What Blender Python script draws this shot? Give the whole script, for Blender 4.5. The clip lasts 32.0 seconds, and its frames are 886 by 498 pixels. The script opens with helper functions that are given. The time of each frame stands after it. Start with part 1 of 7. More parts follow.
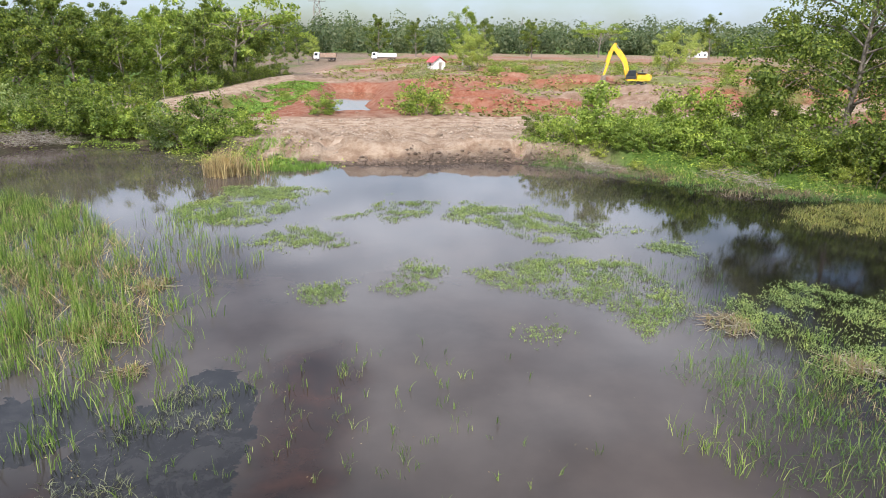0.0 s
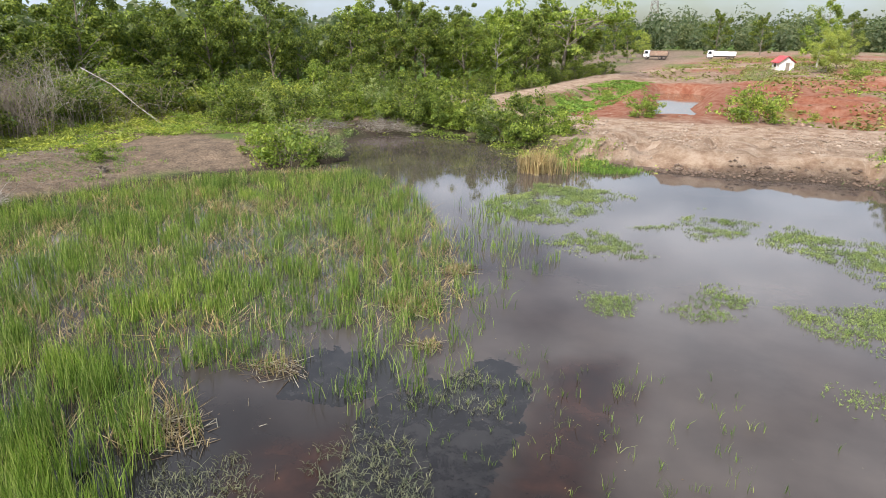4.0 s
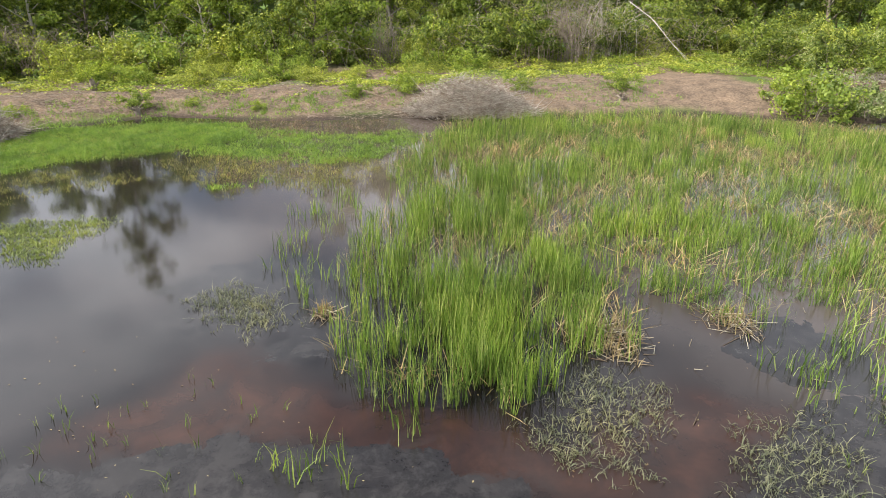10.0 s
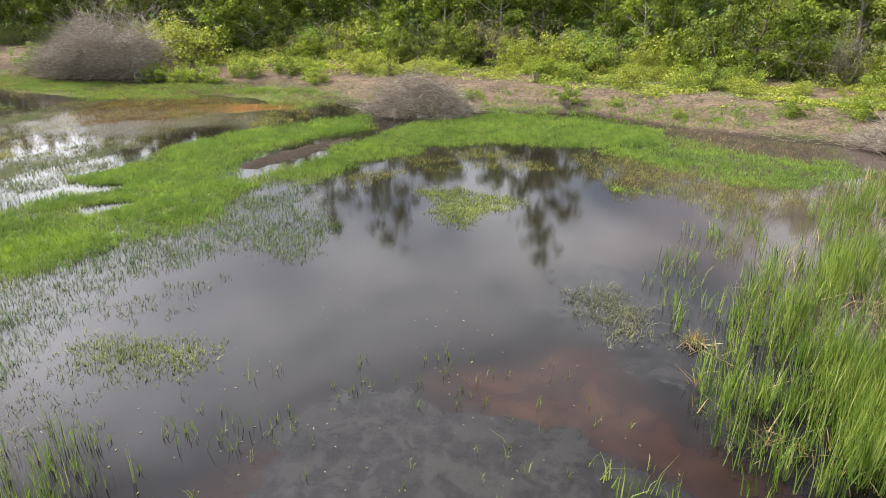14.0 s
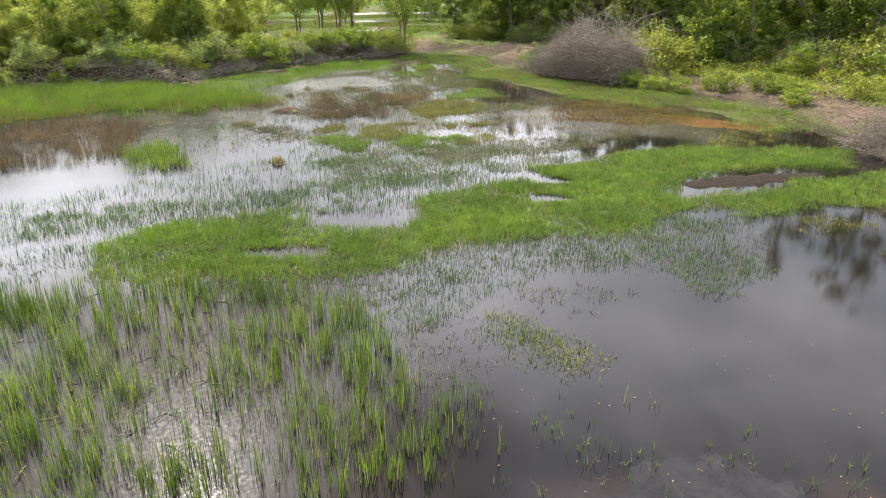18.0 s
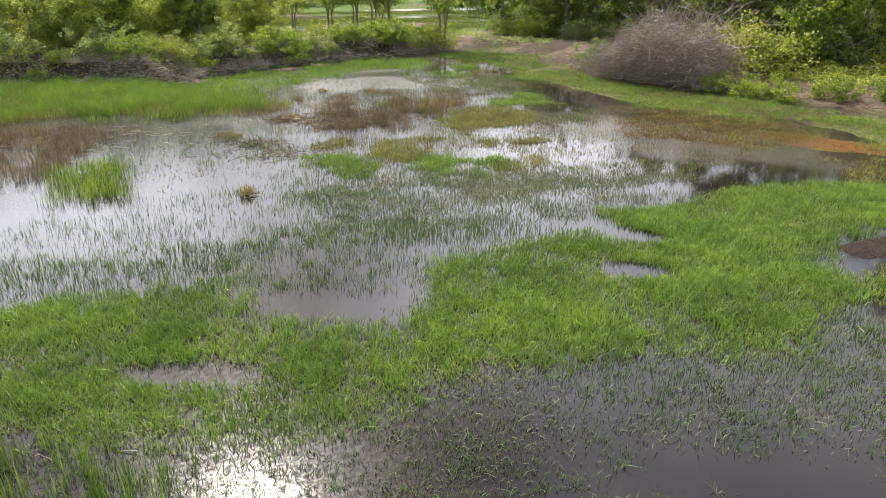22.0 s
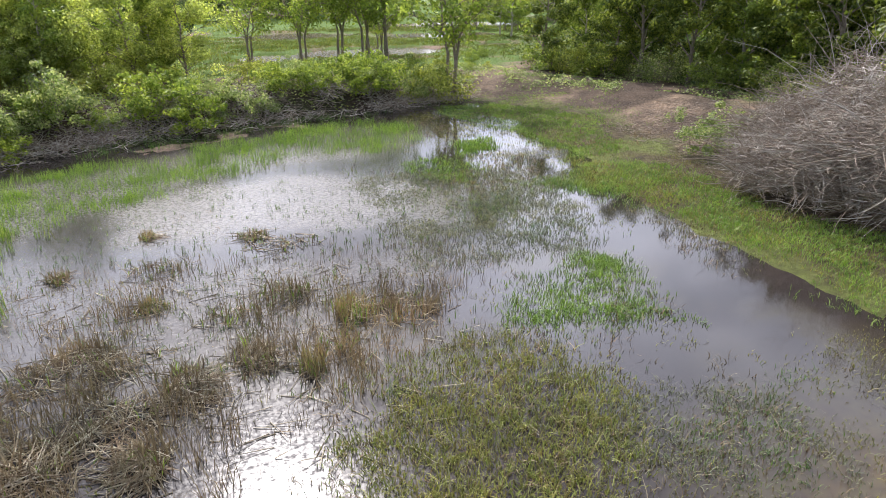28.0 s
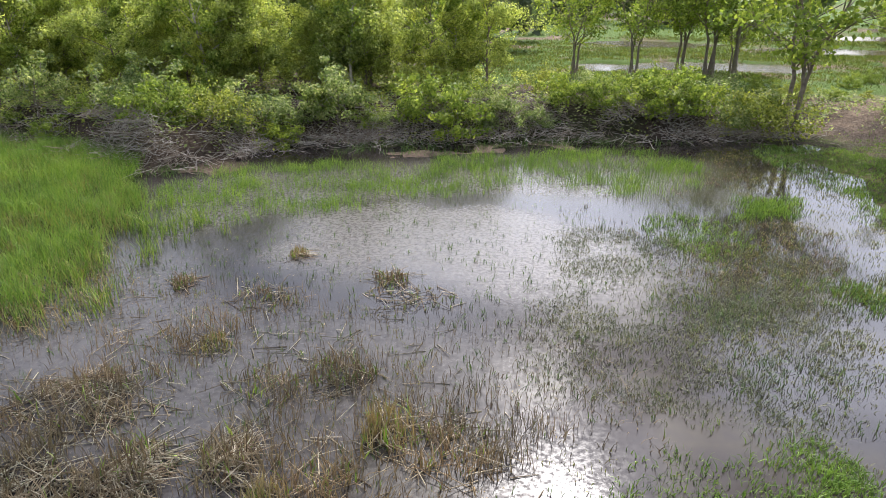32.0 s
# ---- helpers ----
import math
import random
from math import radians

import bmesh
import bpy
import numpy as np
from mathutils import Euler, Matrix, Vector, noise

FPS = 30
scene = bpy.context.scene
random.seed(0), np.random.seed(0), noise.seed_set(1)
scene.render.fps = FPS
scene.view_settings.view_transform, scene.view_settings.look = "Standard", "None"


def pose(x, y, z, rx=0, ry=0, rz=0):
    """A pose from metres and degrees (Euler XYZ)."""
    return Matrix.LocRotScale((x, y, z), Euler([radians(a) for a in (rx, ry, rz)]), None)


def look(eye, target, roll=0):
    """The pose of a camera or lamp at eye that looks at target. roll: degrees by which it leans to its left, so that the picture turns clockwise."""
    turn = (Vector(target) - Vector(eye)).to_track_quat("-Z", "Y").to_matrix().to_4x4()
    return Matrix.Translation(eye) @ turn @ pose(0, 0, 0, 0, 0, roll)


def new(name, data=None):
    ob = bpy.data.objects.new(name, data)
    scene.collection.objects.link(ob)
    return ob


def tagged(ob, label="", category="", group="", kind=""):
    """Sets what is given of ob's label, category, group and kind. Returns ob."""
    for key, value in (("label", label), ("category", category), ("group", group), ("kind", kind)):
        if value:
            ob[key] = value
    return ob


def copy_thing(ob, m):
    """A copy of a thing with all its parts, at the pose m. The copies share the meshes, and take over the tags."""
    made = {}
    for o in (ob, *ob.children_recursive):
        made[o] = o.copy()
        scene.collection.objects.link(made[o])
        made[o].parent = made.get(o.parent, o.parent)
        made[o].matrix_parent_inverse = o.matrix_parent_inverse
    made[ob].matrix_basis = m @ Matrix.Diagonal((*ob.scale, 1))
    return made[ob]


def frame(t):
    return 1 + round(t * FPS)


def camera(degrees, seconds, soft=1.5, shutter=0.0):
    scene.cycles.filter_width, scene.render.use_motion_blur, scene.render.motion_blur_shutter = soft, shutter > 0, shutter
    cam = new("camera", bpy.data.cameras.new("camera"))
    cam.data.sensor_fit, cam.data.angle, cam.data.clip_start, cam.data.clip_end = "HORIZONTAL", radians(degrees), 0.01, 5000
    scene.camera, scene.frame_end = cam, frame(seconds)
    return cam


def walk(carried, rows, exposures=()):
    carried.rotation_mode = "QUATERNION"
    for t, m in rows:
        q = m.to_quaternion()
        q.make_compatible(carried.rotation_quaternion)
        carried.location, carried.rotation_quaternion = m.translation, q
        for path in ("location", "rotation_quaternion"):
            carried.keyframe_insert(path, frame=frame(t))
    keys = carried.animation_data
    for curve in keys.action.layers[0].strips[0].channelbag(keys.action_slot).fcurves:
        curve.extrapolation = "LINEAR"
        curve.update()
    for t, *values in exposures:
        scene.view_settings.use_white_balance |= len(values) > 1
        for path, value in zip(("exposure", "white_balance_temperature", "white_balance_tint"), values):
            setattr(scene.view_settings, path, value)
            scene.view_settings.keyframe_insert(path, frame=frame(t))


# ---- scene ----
EXPOSURES = [(0.0, 0.28, 6200, 10), (3.0, 0.21, 6400, 10), (6.0, 0.39, 6600, 10), (13.0, 0.72, 7000, 10), (18.0, 0.6, 7000, 11), (22.0, 0.48, 6900, 12), (25.0, 0.5, 6450, 15), (28.0, 0.54, 6350, 15), (32.0, 0.42, 6350, 14)]
# camera and its walk: seconds, place, heading (left of north), tilt below level, lean
PATH = [
    (0, 0.00, 0.00, 8.50, 0.00, 17.74, 0.64),
    (0.5, 0.04, 0.06, 8.52, 2.80, 17.66, 0.62),
    (1, 0.03, 0.08, 8.58, 6.15, 17.64, 0.74),
    (1.5, -0.01, 0.10, 8.65, 10.09, 17.68, 0.87),
    (2, 0.05, 0.06, 8.74, 14.16, 17.70, 0.69),
    (2.5, 0.06, 0.07, 8.81, 18.26, 17.72, 0.64),
    (3, 0.08, 0.08, 8.85, 21.92, 17.74, 0.57),
    (3.5, 0.11, 0.08, 8.87, 24.84, 17.79, 0.51),
    (5.5, 0.14, 0.19, 8.71, 36.43, 21.42, 0.48),
    (6, 0.13, 0.20, 8.63, 39.20, 22.45, 0.47),
    (6.5, 0.13, 0.22, 8.54, 42.12, 23.19, 0.48),
    (7, 0.13, 0.25, 8.43, 45.71, 23.26, 0.49),
    (7.5, 0.16, 0.24, 8.41, 49.87, 23.30, 0.43),
    (8, 0.16, 0.23, 8.39, 54.10, 23.27, 0.54),
    (8.5, 0.17, 0.25, 8.39, 58.44, 23.29, 0.53),
    (9, 0.17, 0.26, 8.40, 62.86, 23.29, 0.45),
    (9.5, 0.15, 0.27, 8.38, 67.23, 23.28, 0.38),
    (10, 0.16, 0.31, 8.35, 71.63, 23.27, 0.30),
    (10.5, 0.15, 0.35, 8.32, 76.04, 23.28, 0.25),
    (11, 0.10, 0.36, 8.30, 80.41, 23.23, 0.19),
    (11.5, 0.09, 0.31, 8.36, 84.72, 23.27, 0.22),
    (12, 0.08, 0.26, 8.39, 89.01, 23.29, 0.32),
    (12.5, 0.11, 0.22, 8.44, 93.39, 23.31, 0.34),
    (13, 0.09, 0.23, 8.47, 97.96, 23.34, 0.38),
    (13.5, 0.08, 0.21, 8.50, 102.73, 23.35, 0.35),
    (14, 0.07, 0.21, 8.54, 107.68, 23.33, 0.36),
    (14.5, 0.02, 0.19, 8.57, 112.63, 23.27, 0.28),
    (16.5, -0.37, 0.36, 8.68, 132.53, 23.00, 0.06),
    (17, -0.40, 0.27, 8.77, 137.45, 22.97, 0.04),
    (17.5, -0.39, 0.21, 8.85, 142.39, 23.01, 0.06),
    (18, -0.35, 0.20, 8.85, 147.53, 23.02, 0.07),
    (18.5, -0.37, 0.20, 8.82, 151.71, 23.02, 0.06),
    (19, -0.51, 0.02, 8.75, 151.90, 22.99, 0.02),
    (19.5, -0.92, -0.55, 8.74, 151.89, 23.00, 0.05),
    (20, -1.57, -1.48, 8.76, 151.87, 22.98, 0.10),
    (20.5, -2.47, -2.70, 8.77, 151.87, 22.95, 0.13),
    (21, -3.54, -4.20, 8.62, 151.83, 22.86, 0.19),
    (21.5, -4.73, -5.93, 8.07, 151.82, 22.99, 0.12),
    (22, -6.02, -7.84, 7.55, 151.71, 23.01, 0.15),
    (22.5, -7.45, -9.89, 7.49, 151.64, 22.98, 0.12),
    (23, -8.96, -12.14, 7.64, 151.53, 23.07, 0.15),
    (23.5, -10.52, -14.41, 7.81, 151.44, 23.23, 0.14),
    (24, -12.14, -16.74, 7.89, 151.41, 23.22, 0.07),
    (24.5, -13.76, -19.14, 7.84, 151.29, 22.97, 0.01),
    (25, -15.43, -21.61, 7.89, 151.17, 22.88, -0.07),
    (25.5, -17.07, -24.11, 8.06, 150.95, 23.24, 0.28),
    (27.5, -20.99, -30.85, 7.76, 151.75, 22.45, 0.01),
    (28, -21.03, -30.89, 7.74, 155.34, 22.48, -0.08),
    (28.5, -21.01, -30.89, 7.71, 159.69, 22.46, -0.02),
    (29, -21.04, -30.93, 7.67, 164.05, 22.46, -0.03),
    (29.5, -21.37, -31.12, 7.64, 168.30, 22.47, -0.12),
    (30, -22.07, -31.56, 7.65, 172.39, 22.54, -0.08),
    (30.5, -23.04, -32.22, 7.62, 176.33, 22.46, -0.10),
    (31, -24.25, -33.12, 7.59, 180.19, 22.36, 0.00),
    (31.5, -25.68, -34.24, 7.58, 184.10, 22.27, 0.11),
    (32, -27.25, -35.53, 7.58, 187.96, 22.17, 0.36),
]
cam = camera(69.32, 32.0, soft=0.9)
walk(cam, [(t, pose(x, y, z, 90 - tilt, 0, turn) @ pose(0, 0, 0, 0, 0, lean)) for t, x, y, z, turn, tilt, lean in PATH],
     exposures=EXPOSURES)

# ---- daylight: high thin cloud, sun in the south ----
SUN_TURN, SUN_HEIGHT = 173.5, 46.5
to_sun = Vector((-math.sin(radians(SUN_TURN)) * math.cos(radians(SUN_HEIGHT)),
                 math.cos(radians(SUN_TURN)) * math.cos(radians(SUN_HEIGHT)), math.sin(radians(SUN_HEIGHT))))


def make_world():
    w = bpy.data.worlds.new("sky")
    scene.world = w
    w.use_nodes = True
    nt = w.node_tree
    nt.nodes.clear()
    out = nt.nodes.new("ShaderNodeOutputWorld")
    bg = nt.nodes.new("ShaderNodeBackground")
    sky = nt.nodes.new("ShaderNodeTexSky")
    sky.sky_type, sky.sun_disc = "NISHITA", False
    sky.sun_elevation = radians(SUN_HEIGHT)
    sky.sun_rotation = math.atan2(to_sun.x, to_sun.y)
    sky.dust_density, sky.air_density = 2.0, 1.0
    co = nt.nodes.new("ShaderNodeTexCoord")
    mp = nt.nodes.new("ShaderNodeMapping")
    mp.inputs["Scale"].default_value = (1.0, 1.0, 2.2)
    no = nt.nodes.new("ShaderNodeTexNoise")
    no.inputs["Scale"].default_value, no.inputs["Detail"].default_value, no.inputs["Roughness"].default_value = 2.3, 6.0, 0.55
    ramp = nt.nodes.new("ShaderNodeValToRGB")
    ramp.color_ramp.elements[0].position, ramp.color_ramp.elements[1].position = 0.38, 0.66
    mix = nt.nodes.new("ShaderNodeMixRGB")
    dot = nt.nodes.new("ShaderNodeVectorMath")
    dot.operation = "DOT_PRODUCT"
    dot.inputs[1].default_value = to_sun
    lift = nt.nodes.new("ShaderNodeMapRange")
    lift.inputs["From Min"].default_value, lift.inputs["From Max"].default_value = 0.3, 1.0
    power = nt.nodes.new("ShaderNodeMath")
    power.operation = "POWER"
    power.inputs[1].default_value = 4.5
    glow = nt.nodes.new("ShaderNodeMixRGB")
    glow.inputs["Color1"].default_value, glow.inputs["Color2"].default_value = (1.0, 1.0, 1.0, 1), (4.0, 4.1, 4.35, 1)
    nt.links.new(co.outputs["Generated"], dot.inputs[0])
    nt.links.new(dot.outputs["Value"], lift.inputs["Value"])
    nt.links.new(lift.outputs[0], power.inputs[0])
    nt.links.new(power.outputs[0], glow.inputs["Fac"])
    part_z = nt.nodes.new("ShaderNodeSeparateXYZ")
    nt.links.new(co.outputs["Generated"], part_z.inputs[0])
    rise = nt.nodes.new("ShaderNodeMapRange")
    rise.inputs["From Min"].default_value, rise.inputs["From Max"].default_value = 0.06, 0.24
    nt.links.new(part_z.outputs["Z"], rise.inputs["Value"])
    tone = nt.nodes.new("ShaderNodeMixRGB")
    tone.inputs["Color1"].default_value, tone.inputs["Color2"].default_value = (5.5, 6.4, 8.0, 1), (15.5, 16.0, 17.4, 1)
    nt.links.new(rise.outputs[0], tone.inputs["Fac"])
    cloud = nt.nodes.new("ShaderNodeMixRGB")
    cloud.blend_type = "MULTIPLY"
    cloud.inputs["Fac"].default_value = 1.0
    zenith = nt.nodes.new("ShaderNodeMapRange")
    zenith.inputs["From Min"].default_value, zenith.inputs["From Max"].default_value = 0.42, 0.75
    nt.links.new(part_z.outputs["Z"], zenith.inputs["Value"])
    thin = nt.nodes.new("ShaderNodeMixRGB")
    thin.inputs["Color2"].default_value = (8.7, 9.0, 10.1, 1)
    nt.links.new(zenith.outputs[0], thin.inputs["Fac"])
    nt.links.new(tone.outputs["Color"], thin.inputs["Color1"])
    nt.links.new(thin.outputs["Color"], cloud.inputs["Color1"])
    nt.links.new(glow.outputs["Color"], cloud.inputs["Color2"])
    nt.links.new(cloud.outputs["Color"], mix.inputs["Color2"])
    ml = nt.nodes.new("ShaderNodeMath")
    ml.operation = "MULTIPLY"
    ml.inputs[1].default_value = 0.85
    nt.links.new(co.outputs["Generated"], mp.inputs["Vector"])
    nt.links.new(mp.outputs["Vector"], no.inputs["Vector"])
    nt.links.new(no.outputs["Fac"], ramp.inputs["Fac"])
    nt.links.new(ramp.outputs["Color"], ml.inputs[0])
    nt.links.new(ml.outputs[0], mix.inputs["Fac"])
    nt.links.new(sky.outputs["Color"], mix.inputs["Color1"])
    nt.links.new(mix.outputs["Color"], bg.inputs["Color"])
    bg.inputs["Strength"].default_value = 0.125
    nt.links.new(bg.outputs[0], out.inputs["Surface"])


make_world()
sun = new("sun", bpy.data.lights.new("sun", "SUN"))
sun.data.energy, sun.data.angle, sun.data.color = 5.2, radians(0.6), (1.0, 0.96, 0.9)
sun.matrix_world = look(to_sun * 100, (0, 0, 0))
scene.view_settings.exposure = 0.0


# ---- small helpers ----
def hash2(ix, iy, k):
    v = np.sin(ix * 127.1 + iy * 311.7 + k * 74.7) * 43758.5453
    return v - np.floor(v)


def value(x, y, size, k=0):
    """Smooth value noise, 0 to 1, with lumps of that size in metres."""
    x, y = np.asarray(x, float) / size, np.asarray(y, float) / size
    ix, iy = np.floor(x), np.floor(y)
    fx, fy = x - ix, y - iy
    fx, fy = fx * fx * (3 - 2 * fx), fy * fy * (3 - 2 * fy)
    a, b = hash2(ix, iy, k), hash2(ix + 1, iy, k)
    c, d = hash2(ix, iy + 1, k), hash2(ix + 1, iy + 1, k)
    return (a * (1 - fx) + b * fx) * (1 - fy) + (c * (1 - fx) + d * fx) * fy


def fbm(x, y, size, k=0, octaves=4):
    s, a, tot = 0, 1.0, 0
    for o in range(octaves):
        s, tot = s + a * value(x, y, size / 2 ** o, k + o), tot + a
        a *= 0.5
    return s / tot


def smooth(a, b, v):
    u = np.clip((np.asarray(v, float) - a) / (b - a), 0, 1)
    return u * u * (3 - 2 * u)


def edge_distance(poly, x, y):
    """Metres to a polygon's edge, negative inside."""
    x, y = np.asarray(x, float), np.asarray(y, float)
    best, inside = np.full(x.shape, 1e9), np.zeros(x.shape, bool)
    n = len(poly)
    for i in range(n):
        (ax, ay), (bx, by) = poly[i], poly[(i + 1) % n]
        dx, dy = bx - ax, by - ay
        u = np.clip(((x - ax) * dx + (y - ay) * dy) / (dx * dx + dy * dy), 0, 1)
        best = np.minimum(best, np.hypot(x - ax - u * dx, y - ay - u * dy))
        with np.errstate(divide="ignore", invalid="ignore"):
            cut = ((ay > y) != (by > y)) & (x < dx * (y - ay) / (dy if dy else 1e-9) + ax)
        inside ^= cut
    return np.where(inside, -best, best)


def line_distance(pts, x, y):
    x, y = np.asarray(x, float), np.asarray(y, float)
    best = np.full(x.shape, 1e9)
    for (ax, ay), (bx, by) in zip(pts, pts[1:]):
        dx, dy = bx - ax, by - ay
        u = np.clip(((x - ax) * dx + (y - ay) * dy) / (dx * dx + dy * dy), 0, 1)
        best = np.minimum(best, np.hypot(x - ax - u * dx, y - ay - u * dy))
    return best


def fast_mesh(name, verts, faces, mat=None, smooth_shade=False):
    """A mesh from arrays: verts n x 3, faces m x 3 or m x 4."""
    verts, faces = np.asarray(verts, np.float32), np.asarray(faces, np.int32)
    me = bpy.data.meshes.new(name)
    k = faces.shape[1]
    me.vertices.add(len(verts))
    me.vertices.foreach_set("co", verts.ravel())
    me.loops.add(faces.size)
    me.loops.foreach_set("vertex_index", faces.ravel())
    me.polygons.add(len(faces))
    me.polygons.foreach_set("loop_start", np.arange(0, faces.size, k, dtype=np.int32))
    me.update(calc_edges=True)
    if smooth_shade:
        me.shade_smooth()
    if mat:
        me.materials.append(mat)
    return me


def part(name, bm, material, parent, label=""):
    """Links a bmesh as one mesh object under a thing or a part."""
    me = bpy.data.meshes.new(name)
    bm.normal_update()
    bm.to_mesh(me)
    bm.free()
    me.materials.append(material)
    ob = new(name, me)
    ob.parent = parent
    return tagged(ob, label)


def mesh_part(name, me, parent, label=""):
    ob = new(name, me)
    ob.parent = parent
    return tagged(ob, label)


def box(bm, cx, cy, cz, sx, sy, sz, bevel=0.0, turn=None):
    """A box with bevelled edges, added to bm."""
    r = bmesh.ops.create_cube(bm, size=1.0)
    vs = r["verts"]
    bmesh.ops.scale(bm, vec=(sx, sy, sz), verts=vs)
    if bevel:
        es = list({e for v in vs for e in v.link_edges})
        vs = bmesh.ops.bevel(bm, geom=es, offset=bevel, segments=2, affect="EDGES", clamp_overlap=True)["verts"]
    if turn is not None:
        bmesh.ops.rotate(bm, verts=vs, cent=(0, 0, 0), matrix=turn)
    bmesh.ops.translate(bm, vec=(cx, cy, cz), verts=vs)
    return vs


def rod(bm, a, b, r0, r1=None, sides=8):
    """A tapered rod from a to b, added to bm."""
    a, b = Vector(a), Vector(b)
    r1 = r0 if r1 is None else r1
    d = b - a
    res = bmesh.ops.create_cone(bm, cap_ends=True, segments=sides, radius1=r0, radius2=max(r1, 0.001), depth=d.length)
    bmesh.ops.rotate(bm, verts=res["verts"], cent=(0, 0, 0), matrix=d.to_track_quat("Z", "Y").to_matrix())
    bmesh.ops.translate(bm, vec=(a + b) / 2, verts=res["verts"])
    return res["verts"]


def prism(bm, outline, y0, y1):
    """A plate from an outline in x and z, between two y."""
    lo = [bm.verts.new((x, y0, z)) for x, z in outline]
    hi = [bm.verts.new((x, y1, z)) for x, z in outline]
    n = len(outline)
    bm.faces.new(lo)
    bm.faces.new(hi[::-1])
    for i in range(n):
        j = (i + 1) % n
        bm.faces.new((lo[j], lo[i], hi[i], hi[j]))
    bmesh.ops.recalc_face_normals(bm, faces=bm.faces)


# ---- materials ----
def nodes(name):
    m = bpy.data.materials.new(name)
    m.use_nodes = True
    nt = m.node_tree
    nt.nodes.clear()
    out = nt.nodes.new("ShaderNodeOutputMaterial")
    bs = nt.nodes.new("ShaderNodeBsdfPrincipled")
    nt.links.new(bs.outputs[0], out.inputs["Surface"])
    return m, nt, bs, out


def noise_node(nt, scale, detail=5.0, rough=0.6, distort=0.0):
    co = nt.nodes.new("ShaderNodeNewGeometry")
    n = nt.nodes.new("ShaderNodeTexNoise")
    n.inputs["Scale"].default_value, n.inputs["Detail"].default_value = scale, detail
    n.inputs["Roughness"].default_value, n.inputs["Distortion"].default_value = rough, distort
    nt.links.new(co.outputs["Position"], n.inputs["Vector"])
    return n.outputs["Fac"]


def ramp_node(nt, fac, stops):
    r = nt.nodes.new("ShaderNodeValToRGB")
    els = r.color_ramp.elements
    while len(els) < len(stops):
        els.new(0.5)
    for e, (p, c) in zip(els, stops):
        e.position, e.color = p, (*c, 1)
    nt.links.new(fac, r.inputs["Fac"])
    return r.outputs["Color"]


def mix_node(nt, fac, a, b, kind="MIX"):
    m = nt.nodes.new("ShaderNodeMixRGB")
    m.blend_type = kind
    for sock, v in ((m.inputs["Fac"], fac), (m.inputs["Color1"], a), (m.inputs["Color2"], b)):
        if isinstance(v, (int, float)):
            sock.default_value = v
        elif isinstance(v, tuple):
            sock.default_value = (*v, 1)
        else:
            nt.links.new(v, sock)
    return m.outputs["Color"]


def bump_node(nt, bs, height, strength, distance):
    b = nt.nodes.new("ShaderNodeBump")
    b.inputs["Strength"].default_value, b.inputs["Distance"].default_value = strength, distance
    nt.links.new(height, b.inputs["Height"])
    nt.links.new(b.outputs[0], bs.inputs["Normal"])


def surface(name, a, b, scale=3.0, rough=0.8, metal=0.0, bump=0.3, fine=30.0, dirt=None):
    """A surface of two tones, with fine relief, and dirt in stains."""
    m, nt, bs, out = nodes(name)
    col = ramp_node(nt, noise_node(nt, scale), [(0.35, a), (0.68, b)])
    if dirt:
        col = mix_node(nt, ramp_node(nt, noise_node(nt, scale * 0.7, 6), [(0.5, (0, 0, 0)), (0.7, (0.8, 0.8, 0.8))]), col, dirt)
    nt.links.new(col, bs.inputs["Base Color"])
    bs.inputs["Roughness"].default_value, bs.inputs["Metallic"].default_value = rough, metal
    if bump:
        bump_node(nt, bs, noise_node(nt, fine), bump, 0.02)
    return m


def leafy(name, tones, rough=0.55, through_light=0.45, patch=0.15, lit=1.7):
    """Leaves and blades: a tone for each island, a drift of tone over the ground, and light that comes through."""
    m, nt, bs, out = nodes(name)
    geo = nt.nodes.new("ShaderNodeNewGeometry")
    n = len(tones)
    col = ramp_node(nt, geo.outputs["Random Per Island"], [(i / max(n - 1, 1), c) for i, c in enumerate(tones)])
    drift = ramp_node(nt, noise_node(nt, patch, 5), [(0.3, (0.62, 0.66, 0.62)), (0.5, (0.95, 0.95, 0.92)), (0.7, (1.3, 1.2, 1.0))])
    col = mix_node(nt, 1.0, col, drift, "MULTIPLY")
    col = mix_node(nt, 1.0, col, ramp_node(nt, noise_node(nt, patch * 6, 3), [(0.32, (0.7, 0.74, 0.74)), (0.68, (1.25, 1.2, 1.12))]), "MULTIPLY")
    nt.links.new(col, bs.inputs["Base Color"])
    bs.inputs["Roughness"].default_value = rough
    bs.inputs["Specular IOR Level"].default_value = 0.25
    tr = nt.nodes.new("ShaderNodeBsdfTranslucent")
    lighter = mix_node(nt, 1.0, col, (lit, lit, lit * 0.62), "MULTIPLY")
    nt.links.new(lighter, tr.inputs["Color"])
    mx = nt.nodes.new("ShaderNodeMixShader")
    mx.inputs["Fac"].default_value = through_light
    nt.links.new(bs.outputs[0], mx.inputs[1])
    nt.links.new(tr.outputs[0], mx.inputs[2])
    nt.links.new(mx.outputs[0], out.inputs["Surface"])
    return m


